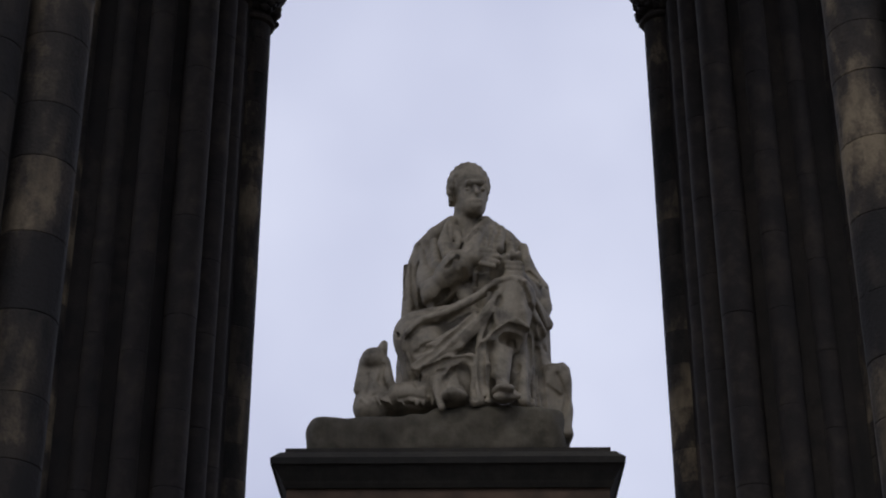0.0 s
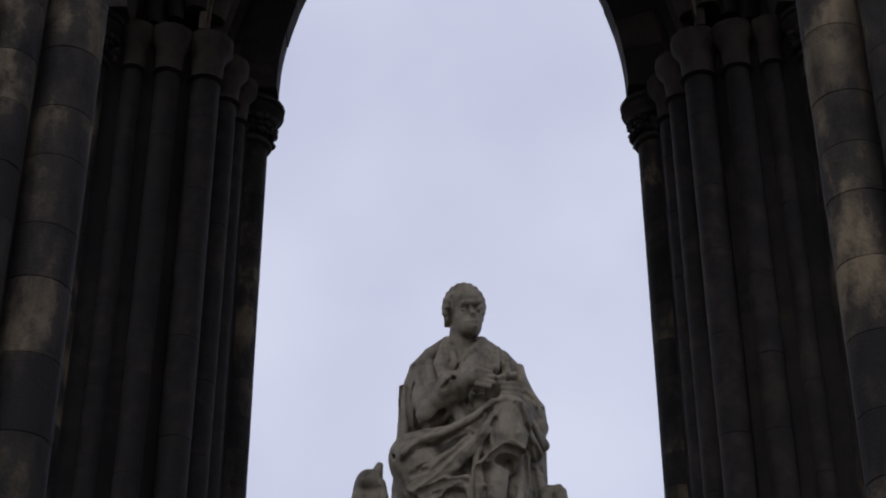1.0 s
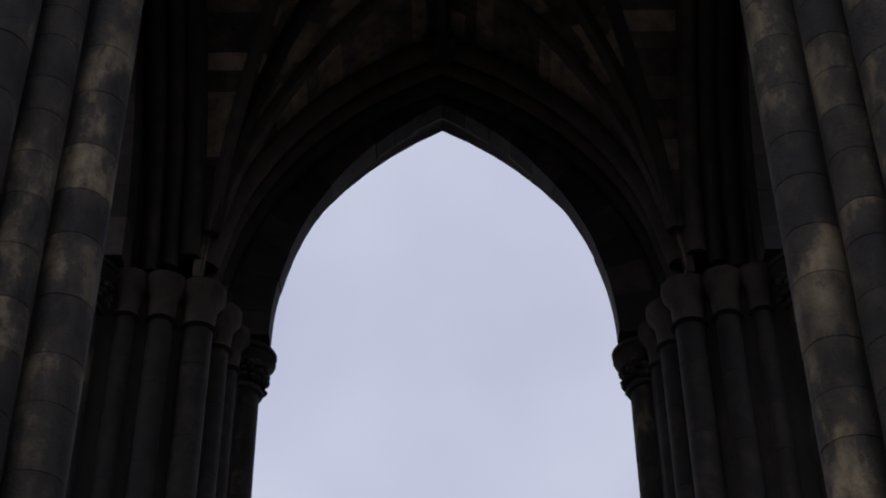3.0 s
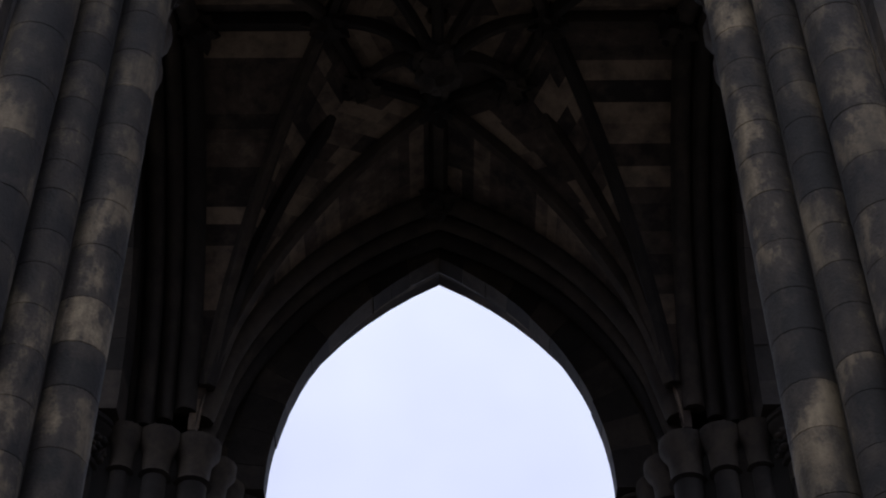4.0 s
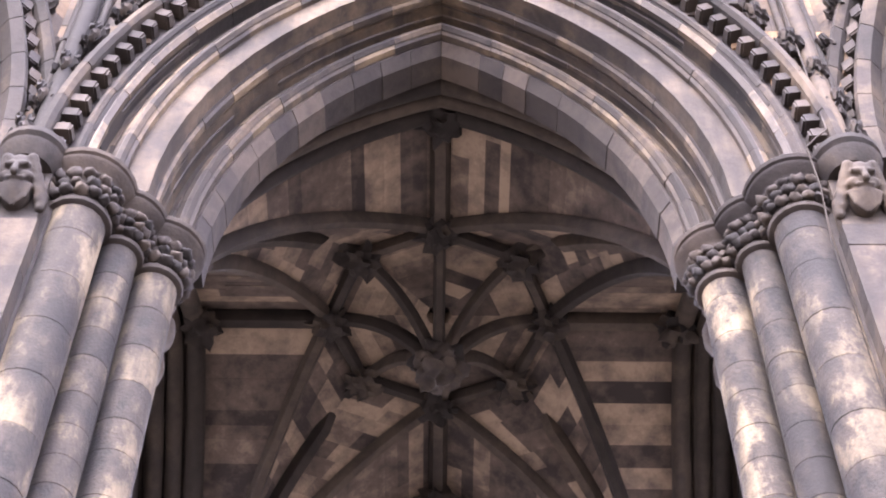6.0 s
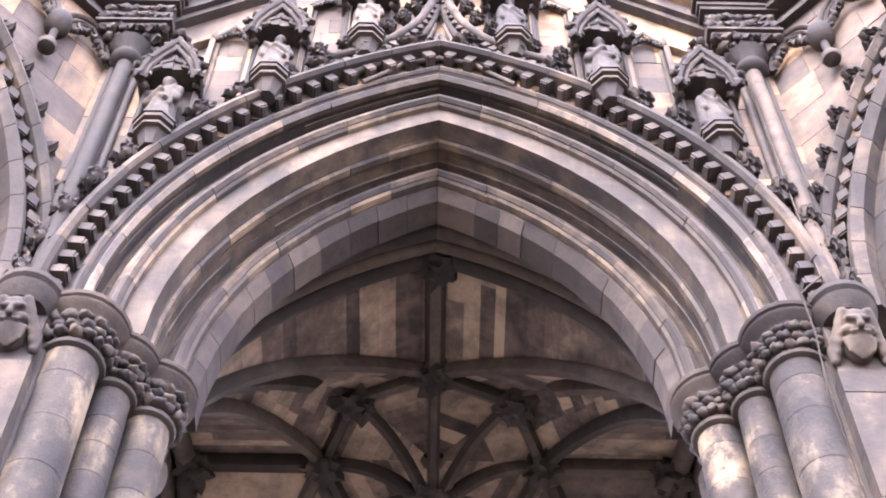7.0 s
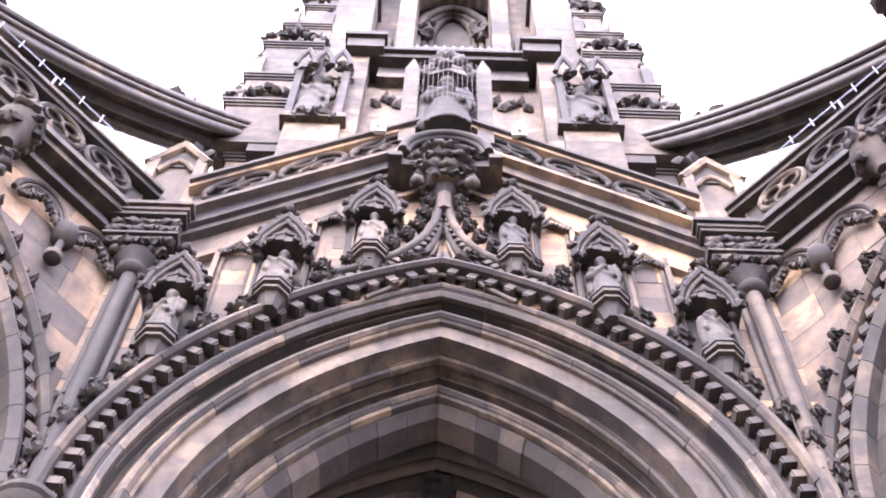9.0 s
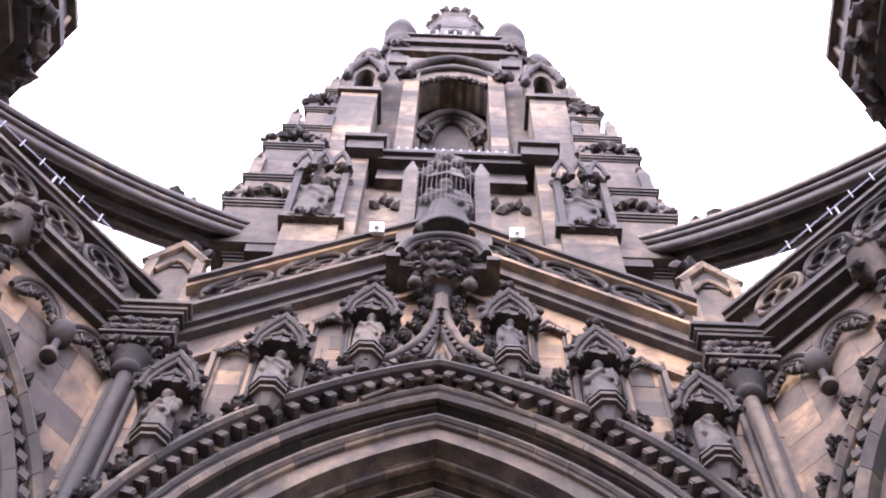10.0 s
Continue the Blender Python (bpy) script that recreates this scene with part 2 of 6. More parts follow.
    def block(self, c, half, r, k=0.03):
        """A rough-hewn block with rounded edges."""
        c, half = np.array(c, float), np.array(half, float) - r

        def dist(x, y, z):
            qx, qy, qz = np.abs(x - c[0]) - half[0], np.abs(y - c[1]) - half[1], np.abs(z - c[2]) - half[2]
            out = np.sqrt(np.maximum(qx, 0) ** 2 + np.maximum(qy, 0) ** 2 + np.maximum(qz, 0) ** 2) + np.minimum(np.maximum(np.maximum(qx, qy), qz), 0) - r
            return out + 0.018 * np.sin(11 * x + 3 * y) * np.sin(13 * z + 2 * x) + 0.01 * np.sin(29 * x + 1) * np.sin(23 * z + 9 * y)
        self.blend(c - half - r - 0.05, c + half + r + 0.05, dist, k)

    def shape(self):
        """The surface, as one vertex in each cell that it crosses."""
        d = self.d
        d[0], d[-1], d[:, 0], d[:, -1], d[:, :, 0], d[:, :, -1] = 9, 9, 9, 9, 9, 9
        inside = d < 0
        m = self.n - 1
        count = np.zeros(m, int)
        for i in (0, 1):
            for j in (0, 1):
                for k in (0, 1):
                    count += inside[i:m[0] + i, j:m[1] + j, k:m[2] + k]
        cells = (count > 0) & (count < 8)
        index = np.full(m, -1)
        where = np.argwhere(cells)
        index[cells] = np.arange(len(where))
        total, weight = np.zeros((len(where), 3)), np.zeros(len(where))
        corner = [np.array(c) for c in ((0, 0, 0), (1, 0, 0), (0, 1, 0), (0, 0, 1), (1, 1, 0), (1, 0, 1), (0, 1, 1), (1, 1, 1))]
        for p in corner:
            for axis in range(3):
                if p[axis]:
                    continue
                q = p.copy()
                q[axis] = 1
                da, db = d[tuple((where + p).T)], d[tuple((where + q).T)]
                cross = (da < 0) != (db < 0)
                f = np.where(cross, da / np.where(cross, da - db, 1), 0)
                total += np.where(cross[:, None], where + p + f[:, None] * (q - p), 0)
                weight += cross
        verts = self.lo + total / weight[:, None] * self.step
        faces = []
        for axis in range(3):
            o1, o2 = [e for e in range(3) if e != axis]
            a = inside
            nxt = np.roll(a, -1, axis)
            for flip in (False, True):
                edge = (a & ~nxt) if not flip else (~a & nxt)
                pts = np.argwhere(edge)
                pts = pts[(pts[:, o1] > 0) & (pts[:, o2] > 0) & (pts[:, axis] < m[axis])]
                e1, e2 = np.eye(3, dtype=int)[o1], np.eye(3, dtype=int)[o2]
                quad = [index[tuple((pts - e1 - e2).T)], index[tuple((pts - e2).T)], index[tuple(pts.T)], index[tuple((pts - e1).T)]]
                quad = np.stack(quad, 1)
                if flip != (axis == 1):
                    quad = quad[:, ::-1]
                faces.append(quad)
        s = Shape()
        s.v, s.f = verts.tolist(), np.concatenate(faces).tolist()
        return s


# bearded head, worn by weather, for the capital blocks of the pilasters
c = Carving((-0.36, -0.36, -0.46), (0.36, 0.3, 0.42), 0.018)
c.ell((0, 0.02, 0.06), (0.17, 0.18, 0.21), 0.05)
c.ell((0, -0.06, -0.17), (0.14, 0.13, 0.19), 0.08)
c.cap((-0.1, -0.145, 0.1), (0.1, -0.145, 0.1), 0.025, 0.025, 0.05)
for e in (-1, 1):
    c.cut((e * 0.075, -0.18, 0.045), (0.05, 0.06, 0.03), 0.02)
    c.ell((e * 0.1, -0.12, -0.02), (0.055, 0.05, 0.05), 0.05)
    for k in range(5):
        z = 0.2 - 0.1 * k
        c.cap((e * (0.12 + 0.03 * k), -0.05 + 0.01 * k, z), (e * (0.16 + 0.02 * k), -0.06, z - 0.14), 0.06, 0.05, 0.03)
        c.cap((e * (0.02 + 0.03 * k), -0.17 + 0.015 * k, -0.12), (e * (0.015 + 0.025 * k), -0.15, -0.34 + 0.02 * k), 0.028, 0.018, 0.015)
c.cap((0, -0.17, 0.09), (0, -0.225, -0.02), 0.022, 0.04, 0.03)
c.cap((-0.07, -0.175, -0.065), (0.07, -0.175, -0.065), 0.025, 0.025, 0.02)
worn_head = c.shape()
worn_head.v = [tuple(Matrix.Rotation(radians(28), 3, "X") @ Vector(q)) for q in worn_head.v]


# ---------------------------------------------------------------- sizes of the monument
CY = 14.58            # its middle stands this far from the camera
FRONT = -5.83         # the outer face of an arch wall, from the middle
SPRING = 15.6         # top of the capitals
ARCH_C, ARCH_R = 2.88, 5.30   # the arches' centres beyond the axis and their inner radius
QUARTERS = [pose(0, CY, 0, 0, 0, a) for a in (0, 90, 180, 270)]


def arch_point(r, a):
    """A point of the right half of a pointed arch: a in radians from the springing."""
    return -ARCH_C + r * math.cos(a), SPRING + r * math.sin(a)


def arch_end(r):
    return math.acos(ARCH_C / r)


# ---------------------------------------------------------------- ground
g = Shape()
g.add([(-2500, -2500, 0), (2500, -2500, 0), (2500, 2500, 0), (-2500, 2500, 0)], [(0, 1, 2, 3)])
tagged(part("ground", g, PAVING), "grey stone paving around the monument", "ground", kind="structure")
steps = thing("stepped_base", (0, CY, 0), "broad sooty stone steps under the monument", "steps", kind="structure")
for i in range(4):
    s = Shape()
    h = 6.9 - 0.28 * i
    s.box(-h, h, -h, h, 0.16 * i + 0.001, 0.16 * (i + 1))
    part("step", s, PAVING, steps)
BASE = 0.64


# ---------------------------------------------------------------- piers, one for each corner
def shaft(parent, x, y, r, z0, z1, drum, seed, mat=None):
    """A round shaft of separate drums."""
    rng = random.Random(seed)
    z, count = z0, 0
    while z < z1 - 0.05:
        h = min(drum * rng.uniform(0.8, 1.2), z1 - z)
        if z1 - z - h < 0.2:
            h = z1 - z
        q = r * rng.uniform(0.992, 1.006)
        s = Shape().lathe([(q - 0.005, 0.0005), (q, 0.006), (q, h - 0.006), (q - 0.005, h - 0.0005)], 18)
        ob = part("drum", s, mat or SHAFT, parent, smooth=40)
        ob.location = (x, y, z)
        z += h


CAP = 0.72            # height of the capitals


def capital(parent, x, y, r, seed):
    low = SPRING - CAP
    s = Shape().lathe([(r + 0.02, 0.1), (r + 0.03, 0.3), (r + 0.08, 0.44), (r + 0.1, 0.5)], 20, (x, y, low))
    cap = part("capital", s, CARVED_AND_SHADE, parent, smooth=40)
    rng, s = random.Random(seed), Shape()
    for k in range(16):
        a = 2 * math.pi * (k + rng.random() * 0.4) / 16
        for zz in (0.17, 0.28, 0.4):
            q = r + 0.045 + 0.2 * zz * zz + rng.uniform(-0.012, 0.012)
            b = a + zz * 2.5
            s.blob((x + q * math.cos(b), y + q * math.sin(b), low + zz + rng.uniform(-0.02, 0.02)), rng.uniform(0.05, 0.066), seed + k, 0.6, 2, (1.2, 1.2, 0.85), 2.0)
    tagged(part("leaf_band", s, CARVED_AND_SHADE, cap, "deeply carved sooty leaves", smooth=180), kind="stuff")
    s = Shape().lathe([(r + 0.01, 0), (r + 0.05, 0.02), (r + 0.06, 0.055), (r + 0.03, 0.085), (r + 0.03, 0.11)], 20, (x, y, low))
    part("neck_ring", s, RIB, cap, smooth=40)
    s = Shape().lathe([(r + 0.09, 0.47), (r + 0.11, 0.5), (r + 0.19, 0.54), (r + 0.205, 0.57), (r + 0.16, 0.59), (r + 0.14, 0.615), (r + 0.2, 0.64), (r + 0.215, 0.68), (r + 0.19, 0.72)], 24, (x, y, low))
    part("abacus", s, RIB, cap, smooth=40)


pier = thing("pier", (0, CY, 0), "tall clustered sooty sandstone pier with round shafts", "pier", "piers of the monument")
CORE = [(2.8, -4.7), (3.5, -5.46), (3.72, -5.72), (4.3, -5.72), (5.72, -4.3), (5.72, -3.72), (5.46, -3.5), (4.7, -2.8), (4.2, -2.95), (3.3, -3.3), (2.95, -4.2)]
part("core", Shape().prism(CORE, BASE, SPRING - 0.02), SANDSTONE, pier)
OUTER = [(3.50, 5.50, 0.28), (3.15, 5.12, 0.20), (2.83, 4.75, 0.235)]
INNER = [(2.98, 4.2, 0.13), (3.08, 3.75, 0.16), (3.28, 3.28, 0.2)]
k = 0
for u, v, r in OUTER:
    for x, y in ((u, -v), (v, -u)):
        k += 1
        shaft(pier, x, y, r, BASE + 0.5, SPRING - CAP, (0.62, 0.62, 0.42, 0.42, 0.5, 0.5)[(k - 1) % 6], k)
        capital(pier, x, y, r, 10 * k)
# shafts towards the vault: coloured black, their shade is put into the material
for u, v, r in INNER:
    for x, y in {(u, -v), (v, -u)}:
        k += 1
        shaft(pier, x, y, r, BASE + 0.5, SPRING - 0.7, 1.1, k, CARVED_AND_SHADE)
        part("inner_capital", Shape().lathe([(r, 0), (r + 0.06, 0.03), (r + 0.02, 0.1), (r + 0.04, 0.4), (r + 0.14, 0.55), (r + 0.14, 0.7)], 14, (x, y, SPRING - 0.7)), CARVED_AND_SHADE, pier, smooth=40)
part("pier_base", Shape().prism([(p[0] * 1.0 + (0.14 if p[0] > 4 else -0.14), p[1] + (-0.14 if p[1] < -4 else 0.14)) for p in CORE], BASE, BASE + 0.5), SANDSTONE, pier)
for q in QUARTERS[1:]:
    copy_thing(pier, q)


# ---------------------------------------------------------------- arch walls, one for each side
def moulding(parent, name, profile, material, pieces, seed, r_shift=0.0):
    """One arch order of separate voussoirs. profile: (distance from the inner radius, depth), as an outline."""
    rng = random.Random(seed)
    for side in (1, -1):
        cuts = [0.0]
        for i in range(pieces):
            cuts.append(cuts[-1] + rng.uniform(0.75, 1.25))
        for i in range(pieces):
            a0, a1 = cuts[i] / cuts[-1], cuts[i + 1] / cuts[-1]
            push = rng.uniform(-0.008, 0.008)
            rings = []
            for j in range(4):
                f = a0 + (a1 - a0) * j / 3
                f = min(max(f, a0 + 0.0005), a1 - 0.0005)
                ring = []
                for dr, y in profile:
                    r = ARCH_R + dr + push
                    a = f * arch_end(r)
                    x, z = arch_point(r, a)
                    ring.append((side * x, y, z))
                rings.append(ring if side > 0 else ring[::-1])
            part(name, Shape().sweep(rings), material, parent, smooth=35)


def roll(r, y, rad, a0=0, a1=360, n=8):
    return [(r + rad * math.cos(radians(a0 + (a1 - a0) * i / n)), y - rad * math.sin(radians(a0 + (a1 - a0) * i / n))) for i in range(n + 1)]


arch = thing("arch_wall", (0, CY, 0), "pointed moulded sandstone arch with carved crockets", "arch", "arch walls of the monument")
# soffit order, then rolls and hollows stepping out to the face
def order(d, y, seed):
    """One arch order: a sooty body with a deep hollow, a thick roll on its edge and a thin one beside it."""
    moulding(arch, "voussoir", [(d + 0.02, y + 0.16), (d + 0.3, y + 0.5), (d + 0.6, y + 0.5), (d + 0.6, y - 0.06), (d + 0.44, y - 0.08), (d + 0.36, y + 0.08), (d + 0.24, y + 0.15), (d + 0.12, y + 0.1)], SANDSTONE, 8, seed)
    moulding(arch, "arch_roll", roll(d + 0.1, y + 0.05, 0.115, 0, 320, 8), MOULDING, 9, seed + 20)
    moulding(arch, "arch_roll", roll(d + 0.38, y - 0.03, 0.065, 0, 320, 6), MOULDING, 7, seed + 40)
    moulding(arch, "arch_fillet", [(d + 0.02, y - 0.04), (d + 0.02, y + 0.06), (d + 0.1, y + 0.06), (d + 0.1, y - 0.085), (d + 0.055, y - 0.085)], SANDSTONE, 9, seed + 20)
    moulding(arch, "arch_roll", roll(d + 0.265, y + 0.1, 0.045, 0, 320, 6), SANDSTONE, 8, seed + 60)


# soffit in the darker rib stone: shade under the arch painted into its colour
moulding(arch, "voussoir", [(0.04, -4.58), (0.04, -4.25), (0.62, -4.25), (0.62, -4.72), (0.14, -4.72)], RIB, 11, 1)
order(0.17, -4.82, 2)
order(0.47, -5.17, 3)
order(0.78, -5.52, 5)
# hood: two fillets with a hollow between, square beads in it, leafy crockets on its back
moulding(arch, "hood_fillet", [(1.1, -5.62), (1.1, -5.3), (1.24, -5.3), (1.24, -5.76), (1.16, -5.8), (1.1, -5.74)], SANDSTONE, 10, 4)
moulding(arch, "hood_fillet", [(1.46, -5.6), (1.46, -6.0), (1.5, -6.05), (1.58, -6.03), (1.6, -5.6)], SANDSTONE, 10, 5)
# the hollow is black where the fillets are grey: shade given as colour
moulding(arch, "hood_hollow", [(1.23, -5.76), (1.23, -5.6), (1.45, -5.6), (1.45, -5.76)], CARVED_AND_SHADE, 6, 6)
moulding(arch, "arch_roll", roll(1.13, -5.7, 0.075, 0, 320, 6), MOULDING, 9, 61)
moulding(arch, "arch_roll", roll(1.2, -5.79, 0.05, 0, 320, 6), SANDSTONE, 9, 62)
bead = Shape().box(-0.065, 0.065, -0.06, 0.12, -0.05, 0.11).box(-0.045, 0.045, -0.045, 0.1, -0.075, -0.05)
bead_mesh = bead.mesh("bead", RIB)
crocket = Shape().blob((0, 0, 0), 0.09, 4, 0.8, 2, (1.4, 1.3, 0.9), 2.8)
for k in range(9):
    a = 0.7 * k
    crocket.blob((0.14 * math.cos(a), -0.06 + 0.09 * math.sin(a), 0.05 + 0.035 * (k % 3)), 0.052, k + 5, 1.0, 2, (1.5, 1.1, 0.6), 3.2)
crocket_mesh = crocket.mesh("crocket", CARVED_AND_SHADE, 50)


def on_arch(parent, name, mesh, r, y, gap, size=1.0):
    n = round(r * arch_end(r) / gap)
    for side in (1, -1):
        for i in range(n):
            a = (i + 0.5) / n * arch_end(r)
            x, z = arch_point(r, a)
            ob = new(name, mesh)
            ob.parent = parent
            ob.matrix_local = pose(side * x, y, z, 0, side * (90 - math.degrees(a)), 0) @ Matrix.Diagonal((size, size, size * random.uniform(0.8, 1.2), 1))


on_arch(arch, "bead", bead_mesh, ARCH_R + 1.37, -5.89, 0.29)
on_arch(arch, "crocket", crocket_mesh, ARCH_R + 1.68, -5.88, 0.66, 1.1)
# wall behind the orders and above, course by course
EDGE, RAKE1 = 3.62, 25.9     # the sloping cornice: where it ends, its height in the middle
RAKE0 = RAKE1 - 0.95 * EDGE


def rake(x):
    return RAKE1 + (RAKE0 - RAKE1) * abs(x) / EDGE


slope = (RAKE1 - RAKE0) / EDGE
back = Shape()
for side in (1, -1):
    pts = [arch_point(ARCH_R + 0.5, a * arch_end(ARCH_R + 0.5) / 12) for a in range(13)]
    for p, q in zip(pts, pts[1:]):
        cell = [(p[0], p[1]), (4.3, p[1]), (4.3, q[1]), (q[0], q[1])]
        cell = [(side * x, z) for x, z in cell]
        back.slab(cell if side > 0 else cell[::-1], -5.45, -4.3)
    top = arch_point(ARCH_R + 0.5, arch_end(ARCH_R + 0.5))[1]
    cell = [(0, top), (4.3, top), (4.3, rake(EDGE)), (EDGE, rake(EDGE)), (0, rake(0))]
    cell = [(side * x, z) for x, z in cell]
    back.slab(cell if side > 0 else cell[::-1], -5.45, -4.3)
part("wall_core", back, SANDSTONE, arch)
rng = random.Random(5)
z = SPRING
while z < RAKE1:
    h = rng.choice((0.34, 0.4, 0.46, 0.5))
    for side in (1, -1):
        zm = z + h / 2 - SPRING
        r = ARCH_R + 1.38
        x = max(math.sqrt(max(r * r - zm * zm, 0)) - ARCH_C, 0.0)
        while x < 4.28:
            w = rng.uniform(0.6, 1.2)
            x1 = x + w if x + w < 4.0 else 4.3
            cell = clipped([(x + 0.003, z + 0.003), (x1 - 0.003, z + 0.003), (x1 - 0.003, z + h - 0.003), (x + 0.003, z + h - 0.003)], slope, 1, RAKE1)
            if len(cell) > 2:
                cell = [(side * p, q) for p, q in cell]
                part("ashlar_block", Shape().slab(cell if side > 0 else cell[::-1], -5.78 - rng.uniform(0, 0.012), -5.4), WALLSTONE, arch)
            x = x1
    z += h
# sloping cornice and the pierced parapet on it
for side in (1, -1):
    def band(z0, z1, y0, y1, e=EDGE):
        cell = [(0.0, RAKE1 + z0), (side * e, rake(e) + z0), (side * e, rake(e) + z1), (0.0, RAKE1 + z1)]
        return Shape().slab(cell if side > 0 else cell[::-1], y0, y1)
    part("string_course", band(-0.95, -0.8, -5.9, -5.4), WALLSTONE, arch)
    part("cornice", band(-0.12, 0.04, -5.98, -5.4), SANDSTONE, arch)
    part("cornice", band(-0.8, -0.12, -5.84, -5.4), WALLSTONE, arch)
    part("cornice", band(0.04, 0.34, -6.06, -5.4), SANDSTONE, arch)
    part("cornice", band(0.34, 0.46, -6.2, -5.4), WALLSTONE, arch)
    part("cornice", band(0.46, 0.54, -6.14, -5.4), SANDSTONE, arch)
    part("coping", band(1.24, 1.36, -6.2, -5.8), WALLSTONE, arch)
    part("coping", band(1.36, 1.46, -6.27, -5.8), SANDSTONE, arch)
    # flat black back: the dark of the pierced openings is painted on it
    pierced = part("parapet_back", band(0.54, 1.26, -6.04, -5.96), CARVED_AND_SHADE, arch)
    # pierced circles of the parapet, each a ring with three lobes
    for i in range(3):
        x = 0.98 + 0.98 * i
        zc = rake(x) + 0.9
        ring = Shape()
        for cx, cz, rr, tr in ((0, 0, 0.4, 0.05), (0, -0.17, 0.16, 0.032), (-0.16, 0.1, 0.16, 0.032), (0.16, 0.1, 0.16, 0.032)):
            path = [(side * (x + cx) + rr * 1.12 * math.cos(2 * math.pi * k / 20), -6.12, zc + cz - side * slope * (rr * 1.12 * math.cos(2 * math.pi * k / 20)) + rr * 0.92 * math.sin(2 * math.pi * k / 20)) for k in range(21)]
            ring.tube(path, tr, 6)
        part("parapet_ring", ring, SANDSTONE, pierced, smooth=60)

# ogee gablet over the apex: beaded ribs, crockets, a cusped triangle between
def ogee(f, grow=0.0):
    return (1.52 + grow) * (1 - f) ** 2.1 + 0.06 + 0.5 * grow, 21.2 + 2.8 * f - 0.3 * math.sin(math.pi * f)


for side in (1, -1):
    path = [(side * ogee(k / 16)[0], -5.98, ogee(k / 16)[1]) for k in range(17)]
    part("ogee_rib", Shape().tube(path, 0.06, 8), SANDSTONE, arch, smooth=60)
    part("ogee_rib", Shape().tube([(p[0] * 0.76 - side * 0.02, -5.9, p[2] - 0.24) for p in path[:15]], 0.05, 6), SANDSTONE, arch, smooth=60)
    part("ogee_rib", Shape().tube([(p[0] * 0.62 - side * 0.02, -5.86, p[2] - 0.36) for p in path[:13]], 0.035, 6), MOULDING, arch, smooth=60)
    for k in range(17):
        f = 0.03 + 0.93 * k / 17
        a, b = ogee(f), ogee(f + 0.02)
        tilt = math.degrees(math.atan2(b[1] - a[1], a[0] - b[0]))
        ob = new("bead", bead_mesh)
        ob.parent = arch
        ob.matrix_local = pose(side * a[0] * 0.88, -5.93, a[1] - 0.11, 0, side * tilt, 0) @ Matrix.Diagonal((0.75, 0.9, 0.75, 1))
    for k in range(1, 16, 2):
        ob = new("crocket", crocket_mesh)
        ob.parent = arch
        ob.matrix_local = pose(path[k][0] + side * 0.13, -5.98, path[k][2] + 0.1, 0, side * 50, 0) @ Matrix.Diagonal((0.7, 0.7, 0.7, 1))
tracery = Shape()
for e in (-1, 1):
    tracery.tube([(e * 0.62, -5.86, 21.42), (e * 0.26, -5.86, 21.72), (e * 0.08, -5.86, 22.1), (0, -5.86, 22.4)], 0.04, 6)
    tracery.tube([(e * 0.62, -5.86, 21.42), (e * 0.3, -5.86, 21.5), (0, -5.86, 21.62)], 0.035, 6)
    tracery.tube([(e * (0.17 + 0.13 * math.cos(k * 0.6283)), -5.84, 21.68 + 0.1 * math.sin(k * 0.6283)) for k in range(11)], 0.025, 6)
tracery.tube([(0.1 * math.cos(k * 0.6283), -5.84, 21.95 + 0.11 * math.sin(k * 0.6283)) for k in range(11)], 0.025, 6)
part("ogee_tracery", tracery, MOULDING, arch, smooth=60)
part("ogee_finial", Shape().tube([(0, -5.95, 23.6), (0, -5.98, 24.6)], 0.13, 8, 1, (1, 0.9)).box(-0.22, 0.22, -6.25, -5.8, 24.35, 24.5), WALLSTONE, arch, smooth=40)


def gable_outline(x, z, w, h):
    return [(x - w, z), (x + w, z), (x, z + h)]


# niches that step up beside the gablet: corbel, side shafts, gabled canopy
NICHES = ((3.3, 18.65), (2.1, 20.1), (0.96, 21.4))


def eight_sided(x, y, r):
    return [(x + r * math.cos(math.pi / 4 * k + 0.39), y + r * math.sin(math.pi / 4 * k + 0.39)) for k in range(8)]


